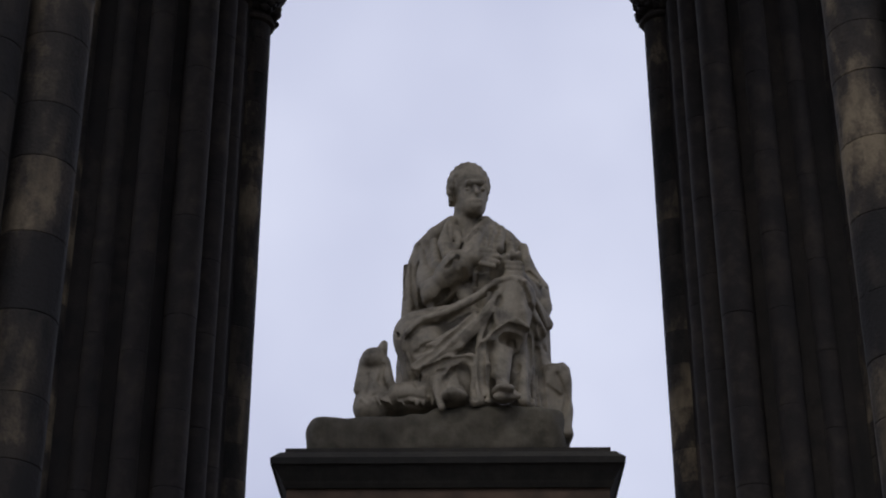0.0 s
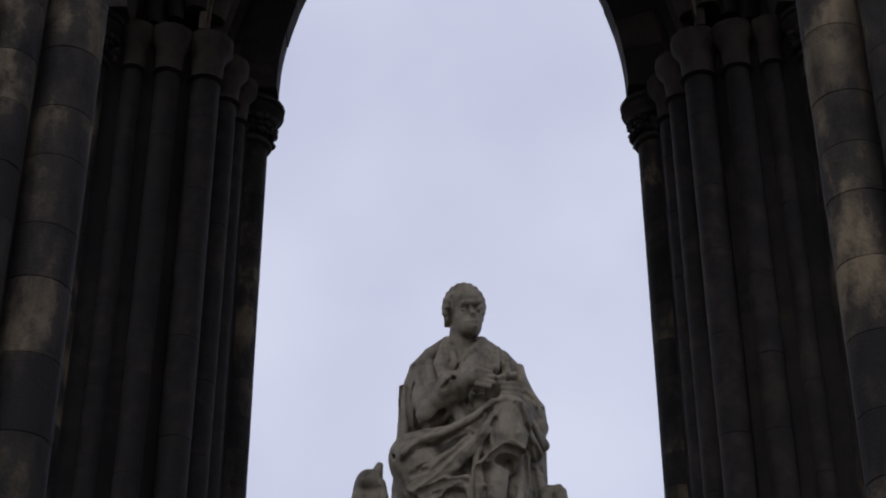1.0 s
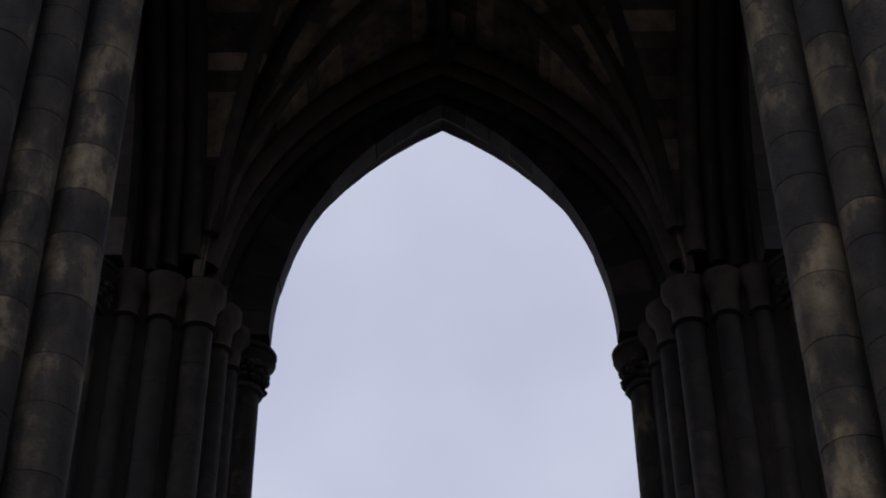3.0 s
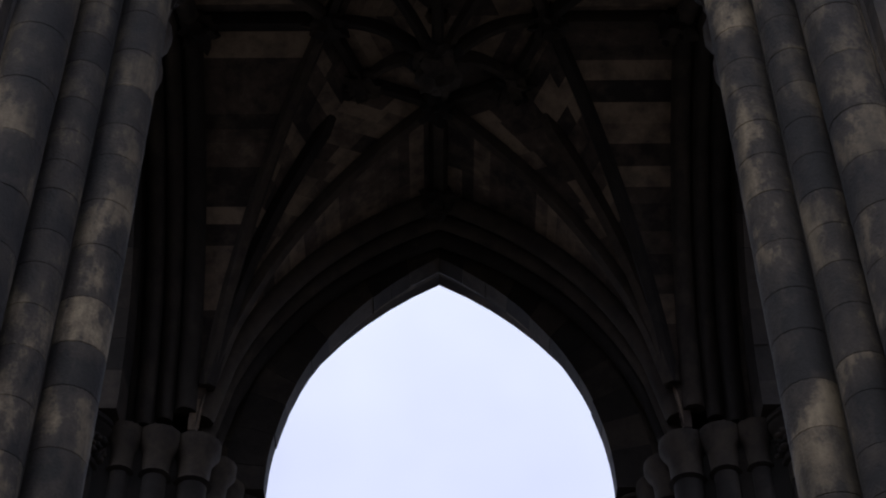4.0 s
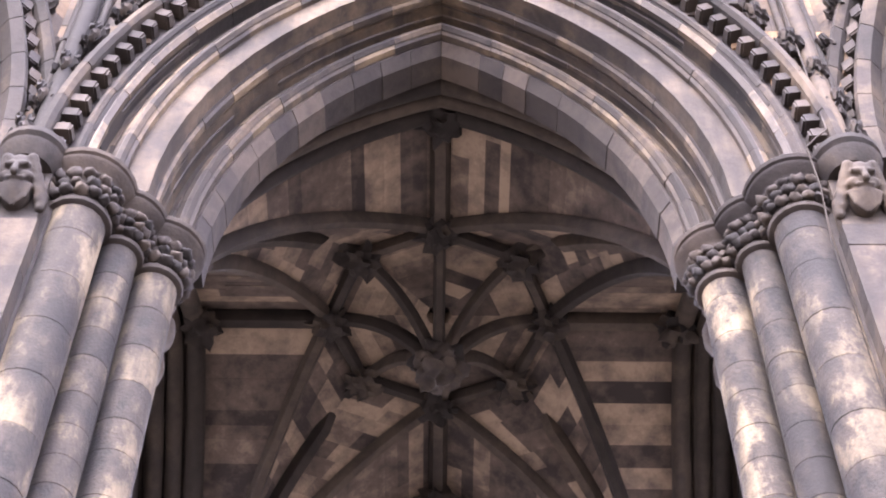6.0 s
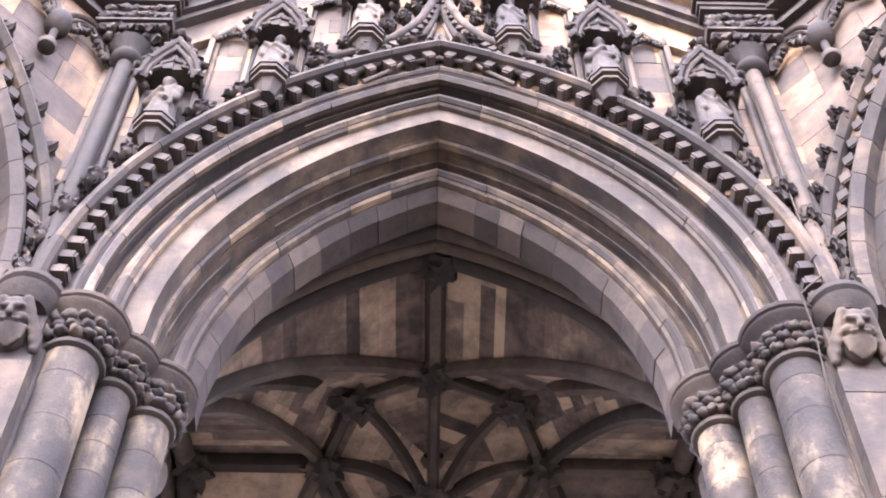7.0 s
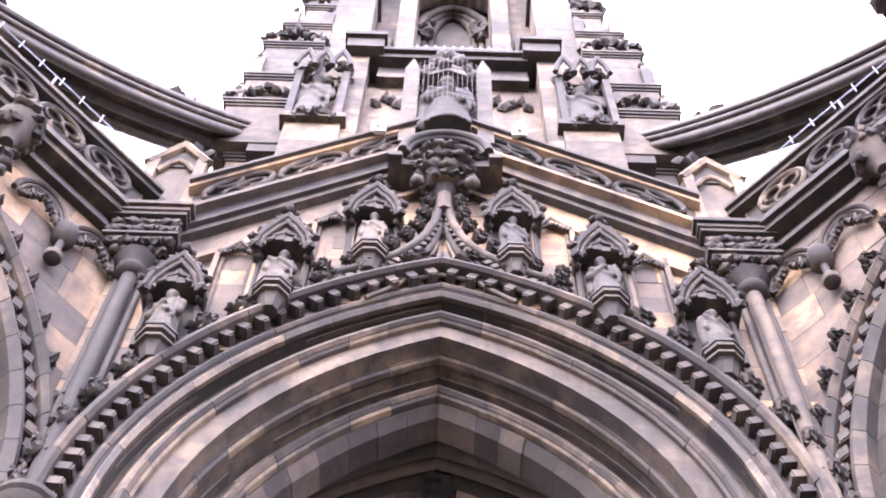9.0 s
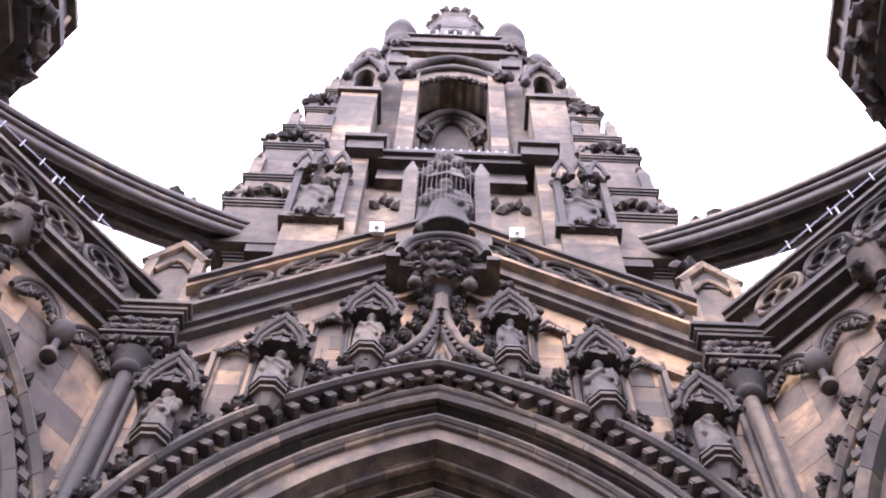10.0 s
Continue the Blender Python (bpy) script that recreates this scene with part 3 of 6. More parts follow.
for side in (1, -1):
    for n, (x, z) in enumerate(NICHES):
        x *= side
        s = Shape().prism(eight_sided(x, -5.96, 0.11), z, z + 0.26, 1.75).prism(eight_sided(x, -5.98, 0.235), z + 0.26, z + 0.31)
        s.prism(eight_sided(x, -5.98, 0.2), z + 0.31, z + 0.37).prism(eight_sided(x, -6.0, 0.25), z + 0.37, z + 0.45).prism(eight_sided(x, -6.0, 0.27), z + 0.45, z + 0.55, 0.92)
        part("corbel", s, CARVED_AND_SHADE, arch)
        for e in (-1, 1):
            s = Shape().tube([(x + e * 0.31, -5.88, z + 0.55), (x + e * 0.31, -5.88, z + 1.75)], 0.04, 6)
            for k in range(5):
                s.blob((x + e * (0.33 + 0.03 * (k % 2)), -6.0 + 0.05 * (k // 2), z + 1.66 + 0.05 * k), 0.06, n + k, 0.6, 1)
            part("niche_shaft", s, CARVED_AND_SHADE, arch, smooth=70)
        s = Shape()
        for e in (-1, 1):
            # steep gable edge with two rolls, and the cusped arch below it
            edge = [(x + e * 0.36, -6.16, z + 1.68), (x + e * 0.31, -6.2, z + 1.95), (x + e * 0.2, -6.21, z + 2.22), (x, -6.21, z + 2.6)]
            s.tube(edge, 0.045, 6)
            s.tube([(p[0] - e * 0.06, p[1] + 0.02, p[2] - 0.08) for p in edge], 0.03, 6)
            s.tube([(x + e * 0.25, -6.14, z + 1.68), (x + e * 0.25, -6.14, z + 1.85), (x + e * 0.14, -6.14, z + 1.93), (x + e * 0.16, -6.14, z + 2.03), (x + e * 0.04, -6.14, z + 2.1), (x, -6.14, z + 2.22)], 0.034, 6)
            s.tube([(x + e * 0.36, -6.16, z + 1.68), (x + e * 0.34, -5.75, z + 1.68)], 0.05, 6)
            for k in range(4):
                f = k / 3
                s.blob((x + e * (0.4 - 0.28 * f), -6.2, z + 1.85 + 0.6 * f), 0.055, k + n, 0.6, 2, (1.2, 1, 1), 2.5)
            s.blob((x + e * 0.36, -6.17, z + 1.64), 0.075, k, 0.5, 2, (1, 1, 1.1), 2.5)
            for k in range(6):
                f0, f1 = k / 6, (k + 1) / 6
                q = [(x + e * 0.36 * (1 - f0), z + 1.9 + 0.62 * f0), (x + e * 0.36 * (1 - f1), z + 1.9 + 0.62 * f1), (x, z + 1.9 + 0.62 * f1), (x, z + 1.9 + 0.62 * f0)]
                s.slab(q[::-1] if e > 0 else q, -6.13 + 0.01 * e, -5.72)
        s.tube([(x, -6.17, z + 2.55), (x, -6.17, z + 2.84)], 0.04, 6, 1, (1, 0.7))
        for k in range(5):
            s.blob((x + 0.09 * math.cos(1.26 * k), -6.17 + 0.09 * math.sin(1.26 * k), z + 2.72 + 0.03 * (k % 2)), 0.06, k, 0.6, 1)
        part("canopy", s, CARVED_AND_SHADE, arch, "black gabled canopy with a cusped head", smooth=50)
        # plain niche back coloured black for the shade under the canopy
        part("niche_back", Shape().slab([(x - 0.3, z + 0.55), (x + 0.3, z + 0.55), (x + 0.3, z + 1.9), (x, z + 2.4), (x - 0.3, z + 1.9)], -5.82, -5.7), CARVED_AND_SHADE, arch)
    # blind panels between the niches, with cusped heads
    for x, z0, z1 in ((2.72, 19.75, 22.35), (1.52, 20.9, 23.55), (3.72, 18.5, 21.25)):
        for e in (-1, 1):
            foot = SPRING + math.sqrt((ARCH_R + 1.55) ** 2 - (x + 0.3 + ARCH_C) ** 2) if x + 0.3 + ARCH_C < ARCH_R + 1.55 else z0 - 0.5
            foot = max(foot, SPRING + math.sqrt((ARCH_R + 1.55) ** 2 - (x - 0.3 + ARCH_C) ** 2) if side * e < 0 else 0)
            part("panel_strip", Shape().slab([(side * x + e * 0.27 - 0.035, foot), (side * x + e * 0.27 + 0.035, foot), (side * x + e * 0.27 + 0.035, z1), (side * x + e * 0.27 - 0.035, z1)], -5.9, -5.75), WALLSTONE, arch)
            part("panel_strip", Shape().tube([(side * x + e * 0.205, -5.82, foot), (side * x + e * 0.205, -5.82, z1 - 0.3)], 0.028, 6), SANDSTONE, arch, smooth=60)
        s = Shape()
        for e in (-1, 1):
            s.tube([(side * x + e * 0.27, -5.88, z1 - 0.25), (side * x + e * 0.14, -5.88, z1 - 0.08), (side * x, -5.9, z1 + 0.1)], 0.035, 6)
            for k in range(5):
                s.blob((side * x + e * (0.23 - 0.05 * k), -5.88, z1 - 0.29 + 0.05 * k), 0.038, k + 7, 0.6, 1)
        part("panel_head", s, CARVED_AND_SHADE, arch, smooth=60)
# carved corbel under the middle niche
s = Shape()
rng = random.Random(31)
s.lathe([(0.1, 23.75), (0.12, 24.15), (0.24, 24.4), (0.48, 24.75), (0.56, 24.95)], 20, (0, -5.95, 0))
for j in range(4):
    h = (j + 0.5) / 4
    r = 0.28 + 0.32 * h
    for k in range(7 + 2 * j):
        a = math.pi * (1 + (k + 0.5 + rng.uniform(-0.3, 0.3)) / (7 + 2 * j))
        s.blob((r * math.cos(a), -5.95 + r * math.sin(a), 24.3 + 0.75 * h + rng.uniform(-0.04, 0.04)), rng.uniform(0.075, 0.1), k + 7 * j, 0.95, 2, (1.3, 1, 0.75), 3.2)
for e in (-1, 1):
    s.blob((e * 0.4, -6.2, 24.2), 0.11, 50 + e, 0.3, 2)
part("centre_corbel", s, CARVED_AND_SHADE, arch, "black corbel carved with deep foliage", smooth=70)
path = [(0.64 * math.cos(math.pi * k / 16), -6.4, 25.0 + 0.78 * math.sin(math.pi * k / 16)) for k in range(17)]
part("corbel_hood", Shape().tube(path, 0.075, 8).tube([(p[0] * 0.88, -6.36, 25.0 + (p[2] - 25.0) * 0.88) for p in path], 0.045, 6), SANDSTONE, arch, smooth=60)
part("corbel_hood", Shape().tube([(p[0] * 1.1, -6.34, 25.0 + (p[2] - 25.0) * 1.1) for p in path], 0.05, 6), MOULDING, arch, smooth=60)
part("corbel_back", Shape().slab([(-0.66, 24.7), (0.66, 24.7), (0.66, 25.2), (0.45, 25.65), (0, 25.85), (-0.45, 25.65), (-0.66, 25.2)], -6.28, -5.6), CARVED_AND_SHADE, arch)
for e in (-1, 1):
    part("corbel_bracket", Shape().box(e * 0.74 - 0.1, e * 0.74 + 0.1, -6.42, -5.6, 24.72, 24.86).box(e * 0.74 - 0.075, e * 0.74 + 0.075, -6.36, -5.6, 24.86, 25.05), SANDSTONE, arch)
# tall canopied niche over it
part("niche_body", Shape().box(-0.62, 0.62, -5.95, -5.2, 26.0, 30.4), SANDSTONE, arch)
for e in (-1, 1):
    part("niche_pier", Shape().box(e * 0.62 - 0.13, e * 0.62 + 0.13, -6.2, -5.3, 26.0, 29.9).prism([(e * 0.62 - 0.13, -6.2), (e * 0.62 + 0.13, -6.2), (e * 0.62 + 0.13, -5.94), (e * 0.62 - 0.13, -5.94)], 29.9, 30.9, 0.1), TOWER, arch)
s = Shape()
for k in range(30):
    a, h = rng.uniform(math.pi, 2 * math.pi), rng.random()
    s.blob(((0.56 - 0.4 * h) * math.cos(a), -5.95 + (0.45 - 0.3 * h) * math.sin(a), 29.3 + 1.9 * h), 0.14, k + 80, 0.7, 1, (1, 1, 1.3))
s.prism([(0.5 * math.cos(math.pi / 4 * k), -6.0 + 0.4 * math.sin(math.pi / 4 * k)) for k in range(8)], 29.2, 31.6, 0.1)
part("niche_canopy", s, CARVED_AND_SHADE, arch, "black crocketed canopy", smooth=60)
# corner blocks with carved undersides, and the slim shafts below them
for e in (-1, 1):
    x = e * 4.0
    for w, y, z0, z1, mat in ((0.6, -6.3, 22.78, 22.88, SANDSTONE), (0.55, -6.25, 22.68, 22.78, RIB), (0.52, -6.22, 22.58, 22.68, SANDSTONE), (0.5, -6.19, 21.98, 22.04, SANDSTONE)):
        part("corner_cornice", Shape().box(x - w, x + w, y, -5.3, z0, z1), mat, arch)
    part("corner_block", Shape().box(x - 0.46, x + 0.46, -6.14, -5.3, 22.04, 22.58), CARVED_AND_SHADE, arch)
    s = Shape()
    for a in range(2):
        for k in range(9):
            s.blob((x - 0.4 + 0.1 * k + rng.uniform(-0.02, 0.02), -6.15, 22.18 + 0.25 * a + rng.uniform(-0.03, 0.03)), rng.uniform(0.06, 0.085), k + 30, 0.8, 2, (1.2, 0.7, 1), 2.6)
    for w, z0 in ((0.44, 21.9), (0.36, 21.8), (0.29, 21.7), (0.22, 21.58)):
        s.box(x - w, x + w, -5.7 - w, -5.4, z0, z0 + 0.085)
    for j in range(3):
        for k in range(7 - j):
            s.blob((x + (0.4 - 0.09 * j) * (k / (3 - 0.5 * j) - 1), -6.1 + 0.09 * j, 21.86 - 0.11 * j), 0.075, k + 9 * j, 0.8, 2, (1, 1, 0.9), 2.8)
    s.lathe([(0.1, 21.12), (0.2, 21.18), (0.21, 21.28), (0.14, 21.32), (0.17, 21.42), (0.28, 21.6)], 14, (x, -5.9, 0))
    part("corner_carving", s, CARVED_AND_SHADE, arch, "sooty carved foliage", smooth=60)
    part("corner_shaft", Shape().tube([(x, -5.9, SPRING - 0.05), (x, -5.9, 18.6), (x, -5.9, 21.15)], 0.105, 10), SANDSTONE, arch, smooth=60)
    for q in (-1, 1):
        part("corner_shaft", Shape().tube([(x + q * 0.16, -5.82, SPRING - 0.05), (x + q * 0.16, -5.82, 21.4)], 0.05, 8), SANDSTONE, arch, smooth=60)
    # gabled turret that stands on the block
    part("turret_body", Shape().box(x - 0.36, x + 0.36, -5.95, -5.1, 22.86, 25.3), TOWER, arch)
    s = Shape()
    for q in (-1, 1):
        s.box(x + q * 0.36 - 0.08, x + q * 0.36 + 0.08, -6.05, -5.85, 22.86, 25.3)
        s.tube([(x + q * 0.46, -6.02, 25.15), (x, -6.02, 25.95)], 0.08, 6)
        s.tube([(x + q * 0.28, -6.0, 24.85), (x + q * 0.14, -6.0, 25.15), (x, -6.0, 25.3)], 0.05, 6)
    part("turret_frame", s, TOWER, arch)
    s = Shape().slab([(x - 0.4, 25.1), (x + 0.4, 25.1), (x, 25.85)], -5.98, -5.1)
    s.prism([(x - 0.3, -5.8), (x + 0.3, -5.8), (x + 0.3, -5.2), (x - 0.3, -5.2)], 25.2, 27.3, 0.15)
    for k in range(9):
        s.blob((x + rng.uniform(-0.3, 0.3), -5.6 + rng.uniform(-0.2, 0.2), 25.6 + 0.18 * k), 0.13, k + 60, 0.6, 1)
    part("turret_gable", s, CARVED_AND_SHADE, arch, "weathered crocketed gable", smooth=60)
    # capital block with a worn carved head, on the flat pilaster
    x = e * 4.0
    z = BASE + 0.5
    while z < 14.4:
        h = min(rng.uniform(0.6, 1.0), 14.45 - z)
        part("pilaster_block", Shape().box(x - 0.27, x + 0.27, -5.9 - rng.uniform(0, 0.012), -5.6, z + 0.004, z + h - 0.004), SANDSTONE, arch)
        z += h
    s = Shape().box(x - 0.24, x + 0.24, -5.86, -5.6, 14.5, 15.3)
    s.add([(x + q[0], -5.98 + q[1], 14.97 + q[2]) for q in worn_head.v], worn_head.f)
    part("head_block", s, SANDSTONE, arch, "worn carved stone block", smooth=50)
    part("pilaster_abacus", Shape().lathe([(0.24, 15.28), (0.32, 15.4), (0.34, 15.46), (0.3, 15.5), (0.35, 15.55), (0.35, 15.62)], 20, (x, -5.85, 0)), SANDSTONE, arch, smooth=40)
arch_copies = [copy_thing(arch, q) for q in QUARTERS[1:]]


# ---------------------------------------------------------------- vault
VH, RIDGE = 4.3, 20.75


def vault_z(s):
    """Height of a cell at s from its ridge: a pointed barrel."""
    a, h = 3.35, RIDGE - SPRING
    c = (h * h - a * a) / (2 * a)
    s = min(abs(s), a)
    return SPRING + math.sqrt(max((a + c) ** 2 - (s + c) ** 2, 0))


RING, CORNER, WALLED = 1.57, 3.25, 3.45     # star ring, the corners it springs from, the inner faces of the walls
ceiling = Shape()
rng = random.Random(8)


def web(corners, m):
    """One stone of a vault cell: its underside and a quarter metre of depth."""
    vs = [m @ Vector(c) for c in corners]
    ups = [p + Vector((0, 0, 0.25)) for p in vs]
    n = len(vs)
    up = (vs[1] - vs[0]).cross(vs[2] - vs[0]).z > 0
    ceiling.add(vs + ups, [tuple(range(n)) if not up else tuple(range(n - 1, -1, -1)), tuple(range(n, 2 * n)) if up else tuple(range(2 * n - 1, n - 1, -1))] + [(i, n + i, n + (i + 1) % n, (i + 1) % n) for i in range(n)])


for quarter in range(4):
    m = pose(0, CY, 0, 0, 0, 90 * quarter)
    for side in (1, -1):
        # barrel cells between the ridge and the ribs that run to the corners
        s = 0.0
        while s < 3.3:
            s1 = min(s + rng.uniform(0.13, 0.26) * (0.6 if s > 2.5 else 1), 3.34)
            start, start1 = (RING + q * (CORNER - RING) / CORNER for q in (s, s1))
            cut = start
            while cut < WALLED - 0.05:
                nxt = min(cut + rng.uniform(1.0, 2.4), WALLED)
                lift = rng.uniform(0, 0.012)
                if nxt > start1:
                    web([(side * u, -v, vault_z(u) + lift) for u, v in ((s, cut), (s, nxt), (s1, nxt), (s1, max(cut, start1)))], m)
                cut = nxt
            s = s1
        # star cells between those ribs and the diagonal, course by course from the corner to the ring
        f, edge = 0.1, (RING * 0.7071, RING * 0.7071)
        while f < 1:
            f1 = min(f + rng.uniform(0.05, 0.085), 1.0)
            for g0, g1 in ((0.0, 0.45 + rng.uniform(-0.12, 0.12)), (None, 1.0)):
                g0 = last_g if g0 is None else g0
                last_g = g1
                lift = rng.uniform(0, 0.012)
                pts = []
                for ff, gg in ((f, g0), (f1, g0), (f1, g1), (f, g1)):
                    rim = (edge[0] * gg, RING + (edge[1] - RING) * gg)
                    u, v = CORNER + (rim[0] - CORNER) * ff, CORNER + (rim[1] - CORNER) * ff
                    pts.append((side * u, -v, vault_z(CORNER * (1 - ff)) + lift))
                web(pts, m)
            f = f1
        # flat cells inside the ring
        for k in range(6):
            a, b = 0.12 + k * 0.147, 0.12 + (k + 1) * 0.147
            web([(side * w * x, -w * y, RIDGE + rng.uniform(0, 0.012)) for w, (x, y) in ((a, (0, RING)), (b, (0, RING)), (b, edge), (a, edge))], m)
tagged(part("ceiling", ceiling, VAULT), "ribbed stone vault of alternating pale and dark courses", "ceiling", kind="structure")
roof = Shape().box(-5.6, 5.6, CY - 5.6, CY + 5.6, 22.2, 22.6)
tagged(part("gallery_floor", roof, SANDSTONE), "stone gallery floor above the vault", "floor", kind="structure")


def over(u, v):
    """Height of the star vault over a point, from its middle."""
    u, v = sorted((abs(u), abs(v)))
    if math.hypot(u, v) < RING or v < RING:
        return RIDGE
    if v > RING + u * (CORNER - RING) / CORNER:
        return vault_z(u)
    # along the ray from the corner, up to the ring's straight side
    du, dv = u - CORNER, v - CORNER
    k = 0.4142 * du + dv
    f = min(max(k / (RING - 1.4142 * CORNER), 0), 1) if k else 0
    return vault_z(CORNER * (1 - f))


ribs = thing("vault_ribs", (0, CY, SPRING), "dark moulded stone ribs and bosses of a star vault", "vault ribs")


def rib(a, b, r=0.1, sag=0.0, n=14, drop=0.05):
    pts = []
    for i in range(n + 1):
        f = i / n
        u, v = a[0] + (b[0] - a[0]) * f, a[1] + (b[1] - a[1]) * f
        pts.append((u, v, over(u, v) - drop - sag * math.sin(math.pi * f) - SPRING))
    part("rib", Shape().tube(pts, r, 6, 1.3), RIB, ribs, smooth=60)


for q in range(8):
    a, b = math.pi / 4 * q, math.pi / 4 * (q + 1)
    p, p2 = (RING * math.cos(a), RING * math.sin(a)), (RING * math.cos(b), RING * math.sin(b))
    part("rib", Shape().tube([(p[0], p[1], RIDGE - 0.08 - SPRING), (p2[0], p2[1], RIDGE - 0.08 - SPRING)], 0.1, 6, 1.3), RIB, ribs, smooth=60)
    pts = []
    for i in range(13):
        f = i / 12
        pts.append((p[0] * (1 - f), p[1] * (1 - f), RIDGE - 0.1 - 1.1 * f ** 2.6 - SPRING))
    part("rib", Shape().tube(pts, 0.085, 6, 1.5), RIB, ribs, smooth=60)
    part("boss", Shape().blob((p[0], p[1], RIDGE - 0.2 - SPRING), 0.24, q, 0.8, 3, (1, 1, 0.8), 3.0), CARVED_AND_SHADE, ribs, "carved foliage boss", smooth=60)
s = Shape().blob((0, 0, RIDGE - 1.3 - SPRING), 0.3, 20, 0.5, 3, (1, 1, 1.1), 3.5)
for k in range(10):
    a = 0.628 * k
    s.blob((0.28 * math.cos(a), 0.28 * math.sin(a), RIDGE - 1.2 - SPRING + 0.14 * (k % 2)), 0.13, k, 0.7, 2, (1, 1, 0.9), 2.6)
part("pendant_boss", s, CARVED_AND_SHADE, ribs, "large carved pendant boss", smooth=70)
for sx, sy in ((1, 0), (-1, 0), (0, 1), (0, -1)):
    part("rib", Shape().tube([(RING * sx, RING * sy, RIDGE - 0.08 - SPRING), (WALLED * sx, WALLED * sy, RIDGE - 0.08 - SPRING)], 0.14, 6, 1.3), RIB, ribs, smooth=60)
    part("boss", Shape().blob(((WALLED - 0.05) * sx, (WALLED - 0.05) * sy, RIDGE - 0.3 - SPRING), 0.25, sx + 2 * sy + 40, 0.7, 3, (1, 1, 0.9), 3.0), CARVED_AND_SHADE, ribs, "carved foliage boss", smooth=60)
    for t in (1, -1):
        e = (CORNER * (sx or t), CORNER * (sy or t))
        rib((RING * sx, RING * sy), e, 0.11)
for sx in (1, -1):
    for sy in (1, -1):
        rib((RING * 0.707 * sx, RING * 0.707 * sy), (CORNER * sx, CORNER * sy), 0.13)
# deep moulded ribs where the vault meets each wall
for q in range(4):
    turn = Matrix.Rotation(math.pi / 2 * q, 3, "Z")
    for side in (1, -1):
        def curve(y, dz, n=15):
            return [tuple(turn @ Vector((side * 3.3 * (1 - i / (n - 1)), y, vault_z(3.3 * (1 - i / (n - 1))) + dz - SPRING))) for i in range(n)]
        for y, dz, r in ((-3.5, -0.14, 0.15), (-3.78, -0.3, 0.12), (-4.05, -0.4, 0.14)):
            part("wall_rib", Shape().tube(curve(y, dz), r, 8, 1.2), RIB, ribs, smooth=60)
        outline = [(-4.28, 0.1), (-4.28, -0.42), (-3.95, -0.34), (-3.68, -0.2), (-3.42, -0.05), (-3.42, 0.1)]
        rows = [curve(y, dz) for y, dz in outline]
        part("wall_rib_bed", Shape().sweep([[r[i] for r in rows] for i in range(15)]), RIB, ribs)


# ---------------------------------------------------------------- pedestal and marble figure
pedestal = thing("pedestal", (-0.1, 14.5, 0), "square stone pedestal with a dark moulded cornice", "pedestal")
PX = 1.36
part("shaft_block", Shape().box(-PX, PX, -1.05, 1.2, 1.6, 6.2), PEDESTAL, pedestal)
def ledge(w0, z0, w1, z1):
    a, b = ([(-PX - w, -1.07 - w), (PX + w, -1.07 - w), (PX + w, 1.2 + w), (-PX - w, 1.2 + w)] for w in (w0, w1))
    return Shape().sweep([[(x, y, z0) for x, y in a], [(x, y, z1) for x, y in b]])


for w0, z0, w1, z1 in ((0.012, 6.17, 0.03, 6.2), (0.03, 6.2, 0.045, 6.222), (0.03, 6.222, 0.11, 6.345), (0.13, 6.345, 0.135, 6.4), (0.13, 6.4, 0.06, 6.47), (0.02, 6.47, 0.02, 6.52)):
    part("cornice", ledge(w0, z0, w1, z1), CORNICE, pedestal)
for i in range(3):
    part("base_step", Shape().box(-PX - 0.3 - 0.35 * i, PX + 0.3 + 0.35 * i, -1.35 - 0.35 * i, 1.5 + 0.35 * i, 1.6 - 0.32 * (i + 1), 1.6 - 0.32 * i), PEDESTAL, pedestal)
slab_figure = Carving((-1.5, 13.35, 6.5), (1.2, 15.2, 7.0), 0.03)
slab_figure.block((-0.32, 14.3, 6.66), (1.02, 0.78, 0.19), 0.14)
slab_figure.block((0.3, 13.9, 6.7), (0.62, 0.42, 0.27), 0.16, 0.1)
slab_figure.block((-0.75, 14.0, 6.66), (0.5, 0.5, 0.2), 0.1, 0.1)
tagged(part("figure_plinth", slab_figure.shape(), PLINTH, smooth=180), "rounded mossy grey stone plinth under the figure", "plinth")
figure = Carving((-1.1, 13.1, 6.55), (1.25, 15.0, 10.05), 0.0135)
figure.ell((0.12, 14.60, 7.82), (0.62, 0.36, 0.72), 0.05)
figure.ell((0.14, 14.50, 8.33), (0.42, 0.3, 0.5), 0.06)
figure.ell((0.11, 14.48, 8.78), (0.36, 0.28, 0.42), 0.05)
figure.cap((-0.20, 14.50, 8.84), (0.43, 14.52, 8.82), 0.17, 0.18, 0.08)
figure.cap((0.08, 14.40, 9.14), (0.09, 14.36, 9.32), 0.145, 0.13, 0.05)
figure.ell((0.10, 14.36, 9.57), (0.18, 0.215, 0.24), 0.04)
figure.ell((0.135, 14.27, 9.31), (0.13, 0.15, 0.12), 0.06)
figure.ell((0.135, 14.28, 9.40), (0.145, 0.16, 0.165), 0.05)
figure.ell((0.155, 14.2, 9.235), (0.075, 0.075, 0.055), 0.06)
figure.cap((0.10, 14.135, 9.50), (0.23, 14.14, 9.505), 0.03, 0.03, 0.05)
figure.cut((0.085, 14.115, 9.435), (0.05, 0.05, 0.03), 0.02)
figure.cut((0.245, 14.13, 9.44), (0.042, 0.05, 0.03), 0.02)
figure.ell((0.09, 14.155, 9.43), (0.028, 0.028, 0.02), 0.01)
figure.ell((0.24, 14.16, 9.435), (0.026, 0.028, 0.02), 0.01)
